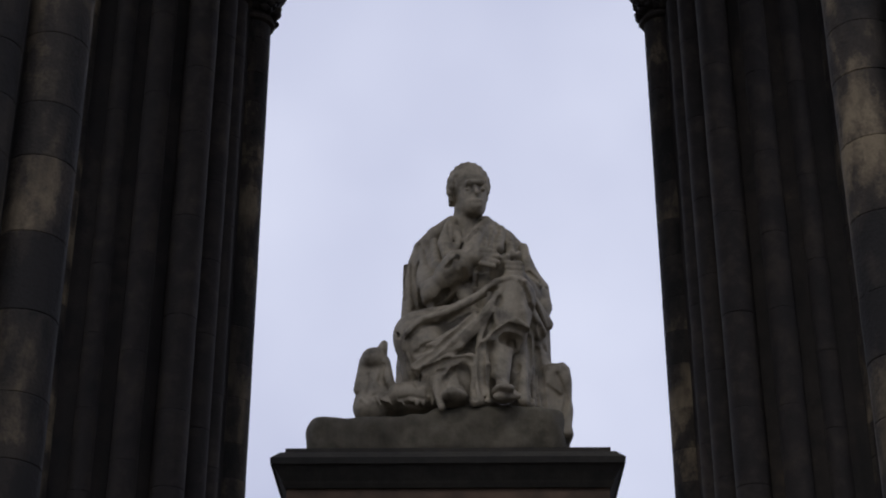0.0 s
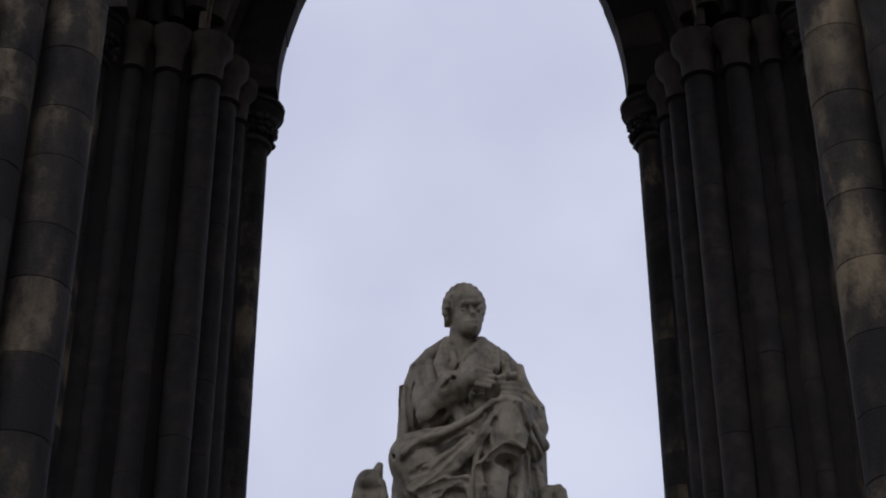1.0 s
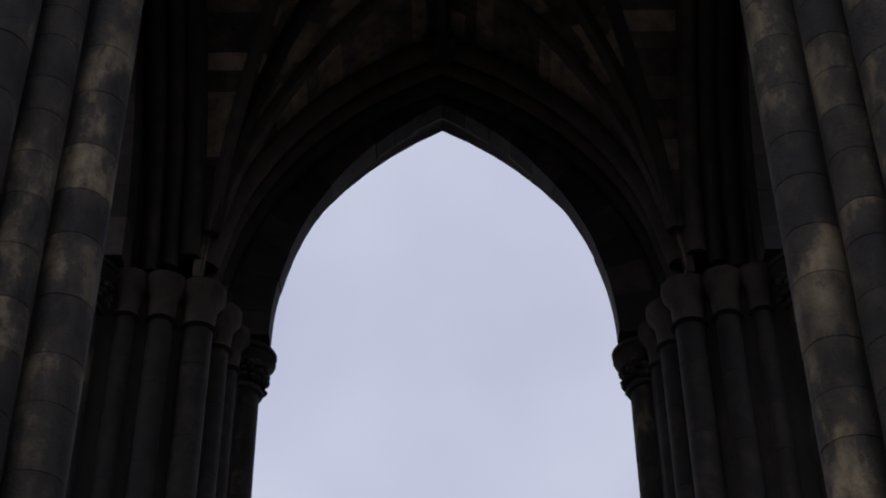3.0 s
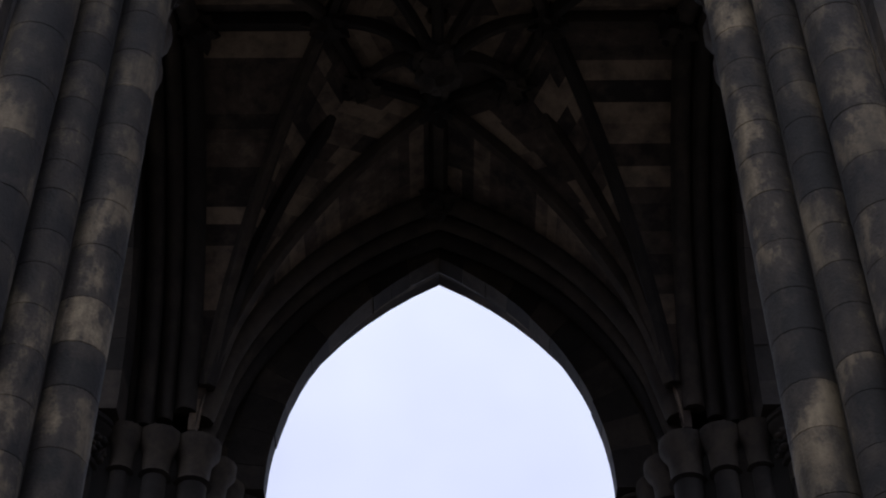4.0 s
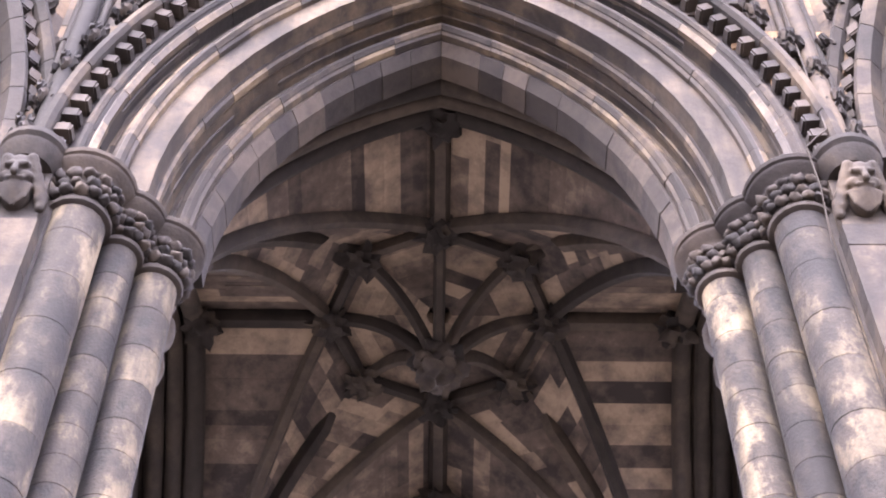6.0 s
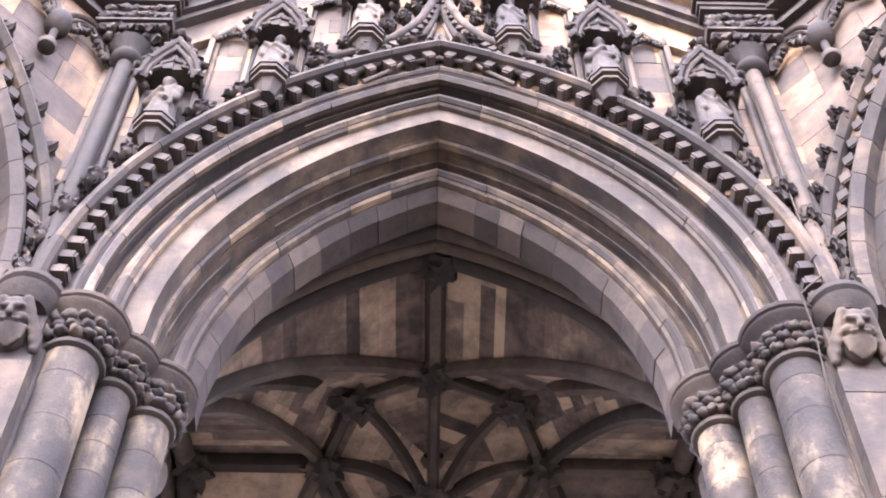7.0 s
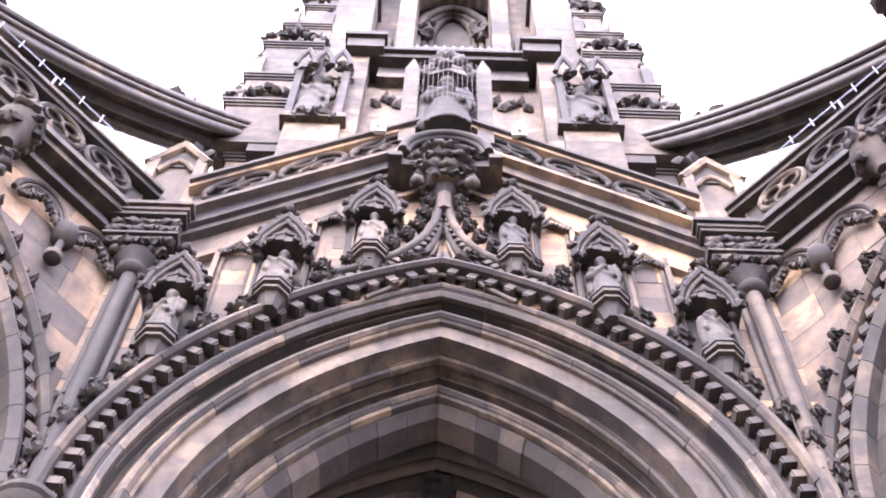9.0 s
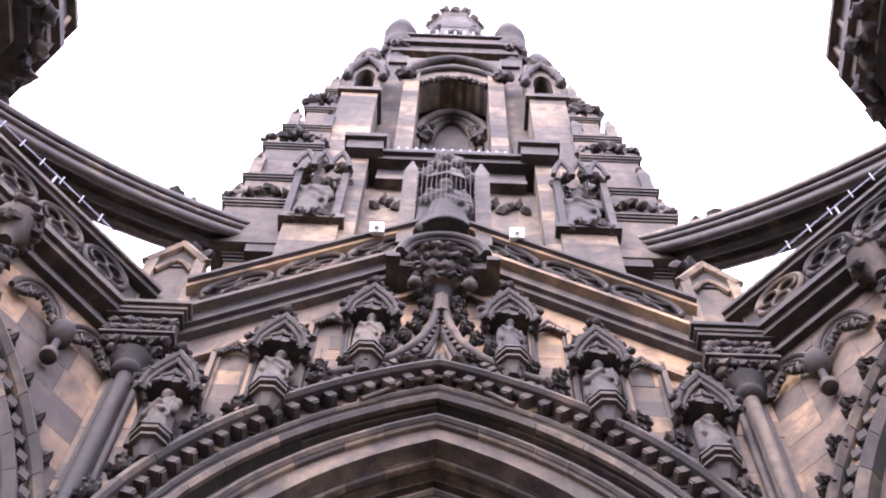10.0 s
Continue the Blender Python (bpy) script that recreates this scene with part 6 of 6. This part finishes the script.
for a in (45, 135, 225):
    copy_thing(diag, pose(0, CY, 0, 0, 0, a))


# ---------------------------------------------------------------- central tower
tower = thing("tower", (0.1, CY, 0), "tall stepped gothic sandstone tower with niches and galleries", "tower")
part("core", Shape().box(-3.3, 3.3, -3.9, 3.9, 22.6, 36.6).box(-3.9, 3.9, -3.3, 3.3, 22.6, 36.6), TOWER, tower)
for quarter in range(4):
    m = Matrix.Rotation(math.pi / 2 * quarter, 4, "Z")

    def tbox(name, x0, x1, y0, y1, z0, z1, mat=TOWER):
        part(name, Shape().box(x0, x1, y0, y1, z0, z1, m), mat, tower)

    # lower stage: panel, buttresses with ledges, pilasters
    for e in (-1, 1):
        lo, hi = sorted((e * 2.1, e * 3.15))
        z = 22.6
        while z < 31.4:
            h = rng.uniform(0.6, 0.9)
            tbox("buttress_block", lo, hi, -4.6, -3.6, z + 0.008, min(z + h, 31.5))
            z += h
        tbox("buttress_ledge", lo - 0.1, hi + 0.1, -4.75, -3.6, 31.5, 31.75, SANDSTONE)
        lo, hi = sorted((e * 1.8, e * 2.32))
        z = 22.6
        while z < 38:
            h = rng.uniform(0.5, 0.8)
            tbox("pilaster_block", lo, hi, -4.5, -3.5, z + 0.008, min(z + h, 38.2))
            z += h
        lo, hi = sorted((e * 1.5, e * 2.3))
        tbox("gallery_block", lo, hi, -4.75, -3.4, 36.4, 37.0, CARVED_AND_SHADE)
        tbox("gallery_block", lo - 0.06, hi + 0.06, -4.85, -3.4, 37.0, 37.25, SANDSTONE)
        # upper buttress with its cap, niche heads over it
        lo, hi = sorted((e * 2.0, e * 2.95))
        z = 36.6
        while z < 44.3:
            h = rng.uniform(0.6, 0.9)
            tbox("buttress_block", lo, hi, -3.95, -2.6, z + 0.008, min(z + h, 44.5))
            z += h
        tbox("buttress_ledge", lo - 0.1, hi + 0.1, -4.05, -2.6, 44.5, 44.8, SANDSTONE)
        # open niche with a pointed cusped head on top of the buttress
        mid = e * 2.47
        for q in (-1, 1):
            tbox("niche_jamb", mid + q * 0.36 - 0.1, mid + q * 0.36 + 0.1, -3.75, -2.4, 44.8, 47.0)
        # black slab: the dark of the niche opening is put into its colour
        tbox("niche_back", mid - 0.3, mid + 0.3, -3.2, -2.4, 44.8, 48.6, CARVED_AND_SHADE)
        for q in (-1, 1):
            s = Shape()
            bow = [(mid + q * 0.28 * math.cos(math.pi / 2 * k / 6), 46.9 + 1.2 * math.sin(math.pi / 2 * k / 6)) for k in range(7)]
            for a, b in zip(bow, bow[1:]):
                cell = [(a[0], a[1]), (mid + q * 0.46, a[1]), (mid + q * 0.46, b[1]), (b[0], b[1])]
                s.slab(cell if q > 0 else cell[::-1], -3.75, -2.4)
            s.v = [tuple(m @ Vector(p)) for p in s.v]
            part("niche_spandrel", s, TOWER, tower)
            s = Shape().tube([(mid + q * 0.5, -3.82, 46.9), (mid + q * 0.46, -3.85, 47.7), (mid + q * 0.24, -3.85, 48.5), (mid, -3.85, 49.0)], 0.11, 8)
            for k in range(5):
                s.blob((mid + q * (0.52 - 0.1 * k), -3.8, 47.5 + 0.42 * k), 0.13, k, 0.7, 2, (1, 1, 1), 2.8)
            s.blob((mid + q * 0.5, -3.85, 46.8), 0.14, 8, 0.5, 2)
            s.v = [tuple(m @ Vector(p)) for p in s.v]
            part("niche_head", s, CARVED_AND_SHADE, tower, "black cusped niche head", smooth=60)
        tbox("niche_top", mid - 0.46, mid + 0.46, -3.75, -2.4, 48.1, 49.4)
        s = Shape().prism([(e * 2.47 - 0.3, -3.5), (e * 2.47 + 0.3, -3.5), (e * 2.47 + 0.3, -2.9), (e * 2.47 - 0.3, -2.9)], 49.4, 52.6, 0.1)
        for k in range(8):
            s.blob((e * 2.47 + rng.uniform(-0.28, 0.28), -3.3, 49.6 + 0.32 * k), 0.15, k, 0.7, 2, (1, 1, 1), 2.8)
        s.v = [tuple(m @ Vector(p)) for p in s.v]
        part("pinnacle", s, TOWER, tower)
        lo, hi = sorted((e * 0.98, e * 1.42))
        z = 37.8
        while z < 49.6:
            h = rng.uniform(0.5, 0.8)
            tbox("jamb_block", lo, hi, -3.45, -2.4, z + 0.008, min(z + h, 50.0))
            z += h
        lo, hi = sorted((e * 1.42, e * 2.1))
        tbox("recess_wall", lo, hi, -3.1, -2.4, 37.5, 53.0, SANDSTONE)
        # solid black block in place of a hollow, its shade painted as colour
        tbox("side_niche", lo + 0.12, hi - 0.12, -3.3, -3.0, 41.2, 42.6, CARVED_AND_SHADE)
        # small carved heads beside the lower panel
        s = Shape()
        for k in range(6):
            s.blob((e * (0.75 + 0.16 * k), -4.2, 34.2 + 0.2 * math.sin(k * 2.1)), 0.15, k + 9, 0.6, 1)
        s.v = [tuple(m @ Vector(p)) for p in s.v]
        part("panel_carving", s, CARVED_AND_SHADE, tower)
        # round turret at the top corner
        s = Shape().lathe([(0.1, 51.6), (0.2, 52.6), (0.34, 53.6), (0.42, 54.2), (0.56, 54.7), (0.56, 55.1), (0.47, 55.2), (0.47, 56.3), (0.57, 56.5), (0.57, 56.9), (0.48, 57.0), (0.48, 57.6), (0.38, 58.3), (0.1, 58.8)], 16, (e * 1.82, -2.85, 0))
        s.v = [tuple(m @ Vector(p)) for p in s.v]
        part("corner_turret", s, SANDSTONE, tower, smooth=40)
        s = Shape()
        for k in range(14):
            a = 2 * math.pi * k / 14
            s.blob((e * 1.82 + 0.44 * math.cos(a), -2.85 + 0.44 * math.sin(a), 53.9 + 0.35 * (k % 2)), 0.14, k, 0.7, 2, (1, 1, 1.2), 2.8)
        s.v = [tuple(m @ Vector(p)) for p in s.v]
        part("turret_carving", s, CARVED_AND_SHADE, tower, smooth=60)
        # drooping scrolled ridge that leads to the flyer
        lo, hi = sorted((e * 3.15, e * 3.75))
        tbox("scroll_block", lo, hi, -4.4, -3.4, 30.4, 32.2, CARVED_AND_SHADE)
    tbox("panel_wall", -1.8, 1.8, -4.15, -3.5, 22.6, 35.3)
    for z0, z1, y in ((35.3, 35.55, -4.4), (35.55, 36.3, -4.3), (36.3, 36.55, -4.55), (36.55, 36.75, -4.65)):
        tbox("gallery_cornice", -1.6, 1.6, y, -3.4, z0, z1, CARVED_AND_SHADE if z0 == 35.55 else SANDSTONE)
    for k in range(13):
        x = -1.2 + 0.2 * k
        s = Shape().tube([(x, -4.4, 36.75), (x, -4.4, 37.75)], 0.022, 6)
        s.v = [tuple(m @ Vector(p)) for p in s.v]
        part("baluster", s, metal, tower)
    s = Shape().tube([(-1.3, -4.4, 37.6), (1.3, -4.4, 37.6)], 0.02, 6)
    s.v = [tuple(m @ Vector(p)) for p in s.v]
    part("gallery_rail", s, metal, tower)
    # arched head of the belfry opening
    s = Shape()
    for e in (-1, 1):
        pts = [(e * (1.02 * (1 - f)), 48.4 + 0.95 * math.sin(math.pi / 2 * f)) for f in (k / 8 for k in range(9))]
        for a, b in zip(pts, pts[1:]):
            cell = [(a[0], a[1]), (e * 1.42, a[1]), (e * 1.42, b[1]), (b[0], b[1])]
            stone_piece = Shape().slab(cell if e > 0 else cell[::-1], -3.35, -2.4)
            stone_piece.v = [tuple(m @ Vector(p)) for p in stone_piece.v]
            part("opening_voussoir", stone_piece, TOWER, tower)
    tbox("opening_lintel", -1.42, 1.42, -3.35, -2.4, 49.35, 51.6)
    s = Shape()
    for e in (-1, 1):
        s.tube([(e * 1.4, -3.45, 48.9), (e * 1.2, -3.5, 49.7), (e * 0.8, -3.52, 50.3), (e * 0.4, -3.52, 50.65), (0, -3.52, 50.85)], 0.14, 8)
        s.tube([(e * 1.2, -3.4, 48.8), (e * 1.02, -3.42, 49.4), (e * 0.6, -3.42, 49.85), (0, -3.42, 50.1)], 0.09, 8)
        for k in range(7):
            s.blob((e * 1.4 + 0.16 * math.cos(0.9 * k), -3.55, 48.65 + 0.18 * math.sin(0.9 * k)), 0.15, k, 0.7, 2, (1, 1, 1), 2.8)
            s.blob((e * (0.95 - 0.15 * k), -3.3, 48.5 + 0.85 * math.sin(0.25 * k)), 0.1, k, 0.7, 1)
    s.v = [tuple(m @ Vector(p)) for p in s.v]
    part("opening_hood", s, SANDSTONE, tower, smooth=60)
    for z0, z1, y, mat in ((51.6, 52.2, -3.2, SANDSTONE), (52.2, 53.3, -2.95, WALLSTONE), (53.3, 54.0, -3.2, SANDSTONE), (54.0, 54.3, -3.35, CARVED_AND_SHADE), (54.3, 55.6, -3.15, SANDSTONE), (55.6, 55.8, -3.25, CARVED_AND_SHADE)):
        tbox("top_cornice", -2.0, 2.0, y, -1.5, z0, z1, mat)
    for k in range(9):
        x = -1.2 + 0.3 * k
        s = Shape().tube([(x, -3.15, 55.8), (x, -3.15, 56.6)], 0.04, 6)
        s.v = [tuple(m @ Vector(p)) for p in s.v]
        part("baluster", s, metal, tower)
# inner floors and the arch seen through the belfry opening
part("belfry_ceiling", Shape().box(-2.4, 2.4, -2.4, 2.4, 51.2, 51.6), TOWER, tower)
part("belfry_floor", Shape().box(-2.6, 2.6, -2.6, 2.6, 37.2, 37.6), SANDSTONE, tower)
ring = [(3.1 * math.cos(math.pi / 4 * k + math.pi / 8), 3.1 * math.sin(math.pi / 4 * k + math.pi / 8)) for k in range(8)]
part("top_stage", Shape().prism([(x * 0.86, y * 0.86) for x, y in ring], 54.0, 57.4), SANDSTONE, tower)
s = Shape().prism([(x * 0.86, y * 0.86) for x, y in ring], 57.4, 57.8).prism([(x * 0.84, y * 0.84) for x, y in ring], 57.8, 65.4, 0.62).prism([(x * 0.53, y * 0.53) for x, y in ring], 65.4, 66.0).prism([(x * 0.46, y * 0.46) for x, y in ring], 66.0, 70.0, 0.8)
part("lantern", s, SANDSTONE, tower)
s = Shape()
for k in range(8):
    a = math.pi / 4 * k
    for j in range(10):
        w = 2.6 - 0.095 * j
        s.blob((w * math.cos(a + math.pi / 8), w * math.sin(a + math.pi / 8), 58.0 + 0.72 * j), 0.15, j, 0.8, 2, (1, 1, 1.1), 2.8)
    # gabled window in each face
    for q in (-1, 1):
        rim = [(2.42, 0.42 * q, 58.2), (2.12, 0.42 * q, 61.0), (2.0, 0.24 * q, 62.0), (1.9, 0.0, 62.8)]
        s.tube([(u * math.cos(a) - v * math.sin(a), u * math.sin(a) + v * math.cos(a), z) for u, v, z in rim], 0.1, 6)
part("lantern_carving", s, CARVED_AND_SHADE, tower, smooth=60)
part("lantern_cornice", Shape().prism([(x * 0.37, y * 0.37) for x, y in ring], 70.0, 70.4, 1.06), TOWER, tower)
s = Shape()
for k in range(16):
    a = math.pi / 8 * k
    s.blob((1.1 * math.cos(a), 1.1 * math.sin(a), 70.7 + 0.3 * (k % 2)), 0.22, k, 0.6, 2, (1, 1, 1.6), 2.6)
part("crown", s, SANDSTONE, tower, smooth=60)
part("spire", Shape().prism([(0.7 * math.cos(math.pi / 4 * k), 0.7 * math.sin(math.pi / 4 * k)) for k in range(8)], 70.2, 73.0, 0.1), TOWER, tower)
# arch within the belfry
for e in (-1, 1):
    for w, y in ((0.98, -2.35), (0.8, -2.2), (0.62, -2.08)):
        part("inner_arch", Shape().tube([(e * w, y, 43.5), (e * w, y, 46.6), (e * w * 0.85, y, 47.8), (e * w * 0.45, y, 48.7), (0, y, 49.1)], 0.13, 8), SANDSTONE, tower, smooth=60)
    s = Shape()
    for k in range(6):
        s.blob((e * (0.85 - 0.1 * (k % 3)), -2.4, 45.9 + 0.2 * k), 0.17, k, 0.7, 2, (1, 1, 1), 2.8)
    part("inner_capital", s, CARVED_AND_SHADE, tower, smooth=60)
# wall inside the opening, darkened by material to show the belfry's inner shade
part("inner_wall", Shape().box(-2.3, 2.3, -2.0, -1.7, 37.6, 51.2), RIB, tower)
# stepped corner buttresses: square stages, each with a small cornice, a carved gablet and pinnacles
for quarter in range(4):
    m = Matrix.Rotation(math.pi / 2 * quarter, 4, "Z")

    def turned(name, s, mat, smooth=None):
        s.v = [tuple(m @ Vector(q)) for q in s.v]
        part(name, s, mat, tower, smooth=smooth)

    last = 22.6
    for n, (c, z) in enumerate(((4.25, 30.8), (4.55, 33.2), (4.42, 35.4), (4.32, 38.2), (4.12, 40.6), (3.85, 43.4), (3.55, 46.6), (3.15, 50.2))):
        inner = min(2.9, c - 0.6)
        mid = (inner + c) / 2
        h = (0.4, 0.7, 1.3, 0.5, 1.2, 0.6, 1.3, 0.8)[n]
        turned("buttress_stage", Shape().box(inner, c - 0.12, -c + 0.12, -inner, last, z - 0.3), TOWER)
        for z0, z1, w in ((z - 0.3, z - 0.2, 0.09), (z - 0.2, z - 0.1, 0.05), (z - 0.1, z, 0.02)):
            turned("stage_ledge", Shape().box(inner, c - w, -c + w, -inner, z0, z1), SANDSTONE)
        for x, y in ((c - 0.22, -c + 0.22), (c - 0.22, -inner - 0.15), (inner + 0.15, -c + 0.22)):
            s = Shape().prism([(x - 0.13, y - 0.13), (x + 0.13, y - 0.13), (x + 0.13, y + 0.13), (x - 0.13, y + 0.13)], z, z + h).prism([(x - 0.13, y - 0.13), (x + 0.13, y - 0.13), (x + 0.13, y + 0.13), (x - 0.13, y + 0.13)], z + h, z + h + 0.9, 0.1)
            for k in range(4):
                s.blob((x + 0.03 * (4 - k) * math.cos(1.9 * k), y + 0.03 * (4 - k) * math.sin(1.9 * k), z + h + 0.12 + 0.2 * k), 0.085 - 0.01 * k, k + n, 0.8, 1)
            turned("pinnacle", s, SANDSTONE if n % 3 else TOWER, 40)
        s = Shape()
        for k in range(9):
            f = abs(k - 4) / 4
            s.blob((mid + (k - 4) / 4 * (c - inner) * 0.45, -c + 0.16, z + 1.0 + 0.1 * n - 0.8 * f), 0.1 + 0.01 * n, k + n, 0.9, 2, (1, 1, 1), 2.8)
            s.blob((c - 0.16, -mid + (k - 4) / 4 * (c - inner) * 0.45, z + 1.0 + 0.1 * n - 0.8 * f), 0.1 + 0.01 * n, k + n, 0.9, 2, (1, 1, 1), 2.8)
        if n % 2:
            turned("gablet", s, CARVED_AND_SHADE, 60)
        last = z


# ---------------------------------------------------------------- small figures in the niches
def robed(seed, h, w):
    """A slim standing figure in a long robe, its arms folded under the cloak."""
    rng = random.Random(seed)
    c = Carving((-0.45, -0.4, 0), (0.45, 0.4, 1.3), 0.022)
    c.cap((0, 0, 0.05), (0, 0, 0.6), 0.2, 0.15, 0.05)
    c.cap((-0.09, 0, 0.86), (0.09, 0, 0.86), 0.085, 0.085, 0.06)
    c.ell((0, 0, 0.68), (0.18, 0.14, 0.26), 0.06)
    turn = rng.uniform(-0.03, 0.03)
    c.cap((0, -0.01, 0.9), (turn, -0.03, 1.02), 0.055, 0.055, 0.03)
    c.ell((turn, -0.03, 1.08), (0.072, 0.085, 0.1), 0.02)
    c.ell((turn, 0.0, 1.12), (0.085, 0.085, 0.08), 0.03)
    e = rng.choice((-1, 1))
    c.cap((e * 0.16, -0.01, 0.82), (e * 0.19, -0.08, 0.58), 0.062, 0.06, 0.04)
    c.cap((e * 0.19, -0.08, 0.58), (-e * 0.02, -0.17, 0.66), 0.055, 0.045, 0.03)
    c.cap((-e * 0.16, -0.01, 0.82), (-e * 0.18, -0.06, 0.5), 0.062, 0.055, 0.04)
    for k in range(9):
        x = -0.18 + 0.045 * k
        c.cap((x, -0.17 + 2.0 * x * x, 0.02), (x * 0.6 + rng.uniform(-0.02, 0.02), -0.14 + x * x, 0.45 + rng.uniform(0, 0.12)), 0.028, 0.016, 0.015)
    c.cap((-0.16, -0.1, 0.8), (0.12, -0.17, 0.4), 0.035, 0.035, 0.03)
    c.cap((0.15, -0.1, 0.8), (0.17, -0.12, 0.3), 0.03, 0.03, 0.03)
    c.cap((-0.19, 0, 0.75), (-0.21, -0.02, 0.1), 0.05, 0.06, 0.04)
    s = c.shape()
    s.v = [(p[0] * w, p[1] * w, p[2] * h) for p in s.v]
    return s


FIGURE = stone("figure_stone", (0.011, 0.01, 0.0095), (0.034, 0.03, 0.027), (0.12, 0.105, 0.088), 0.6, scale=2.0)
kinds = [robed(3, 1.12, 1.0).mesh("niche_statue", FIGURE, 180), robed(11, 1.2, 0.85).mesh("niche_statue", FIGURE, 180), robed(23, 1.05, 0.95).mesh("niche_statue", FIGURE, 180)]
for i, (x, z) in enumerate([(-x, z) for x, z in NICHES] + [(x, z) for x, z in NICHES[::-1]]):
    ob = tagged(new("niche_statue", kinds[(i * 2 + i // 3) % 3]), "small weathered stone robed figure on a corbel", "statue", "figures in the niches")
    ob.matrix_basis = pose(x, CY - 5.98, z + 0.53, 0, 0, (-20, 10, 0, 15, -10, 25)[i])
big = Matrix.Diagonal((1.9, 1.6, 2.1, 1))
ob = tagged(new("netted_statue", kinds[0]), "stone robed figure behind a bird net", "statue")
ob.matrix_basis = pose(0.02, CY - 6.15, 26.5) @ big
net = Shape()
for k in range(13):
    x = -0.48 + 0.08 * k
    net.tube([(x, -6.62 + 0.5 * x * x, 26.9), (x, -6.62 + 0.5 * x * x, 29.2)], 0.006, 4)
for k in range(9):
    net.tube([(-0.5, -6.5, 27.1 + 0.26 * k), (0, -6.62, 27.1 + 0.26 * k), (0.5, -6.5, 27.1 + 0.26 * k)], 0.006, 4)
nb = tagged(part("bird_net", net, CARVED_AND_SHADE), "thin wire bird net over the middle niche", "net")
nb.location = (0, CY, 0)
for e in (-1, 1):
    ob = tagged(new("buttress_statue", kinds[1 if e < 0 else 2]), "weathered stone robed figure on a buttress ledge", "statue", "figures on the buttresses")
    ob.matrix_basis = pose(e * 2.65, CY - 4.45, 31.75) @ Matrix.Diagonal((2.1, 1.7, 2.2, 1))
    s = Shape()
    for k in range(14):
        s.blob((e * 2.65 + 0.48 * math.cos(k * 0.7), CY - 4.5 + 0.25 * math.sin(k * 0.7), 34.5 + 0.06 * k), 0.13, k, 0.8, 2, (1, 1, 1), 2.8)
    for q in (-0.36, 0.0, 0.36):
        for d in (-1, 1):
            s.tube([(e * 2.65 + q + d * 0.2, CY - 4.85, 34.5), (e * 2.65 + q + d * 0.14, CY - 4.87, 34.95), (e * 2.65 + q, CY - 4.87, 35.5)], 0.06, 6)
    for k in range(12):
        s.blob((e * 2.65 + 0.42 * math.cos(k * 0.53), CY - 4.55 - 0.2 * abs(math.sin(k * 0.53)), 31.7 - 0.1 * (k % 2)), 0.12, k, 0.8, 2, (1, 1, 1), 2.8)
    for q in (-1, 1):
        s.box(e * 2.65 + q * 0.48 - 0.07, e * 2.65 + q * 0.48 + 0.07, CY - 4.7, CY - 4.5, 31.75, 34.6)
    part("statue_canopy", s, CARVED_AND_SHADE, tower).location = (0, -CY, 0)
    lamp = tagged(part("floodlight", Shape().box(-0.15, 0.15, -0.12, 0.12, 0, 0.26).box(-0.04, 0.04, -0.05, 0.05, -0.12, 0).box(-0.04, 0.04, -0.125, -0.12, 0.1, 0.18), bpy.data.materials.get("white_paint") or bpy.data.materials.new("white_paint")), "small white floodlight box on the gable coping", "floodlight", "floodlights")
    lamp.matrix_basis = pose(e * 1.09 + 0.04, CY - 6.36, 26.2, -50, 0, 0) @ Matrix.Diagonal((0.75, 0.75, 0.75, 1))
wp = bpy.data.materials["white_paint"]
wp.use_nodes = True
wp.node_tree.nodes["Principled BSDF"].inputs["Base Color"].default_value = (0.75, 0.75, 0.73, 1)
cable = tagged(part("lightning_cable", Shape().tube([(3.62, CY - 5.83, 0.64), (3.62, CY - 5.83, 8.0), (3.62, CY - 5.83, 14.3), (3.6, CY - 6.02, 14.9), (3.56, CY - 6.1, 15.5), (3.7, CY - 6.05, 15.75), (3.86, CY - 6.0, 16.0), (3.86, CY - 6.0, 21.0)], 0.009, 6), RIB, smooth=60), "thin grey metal cable clipped down the pier", "cable")
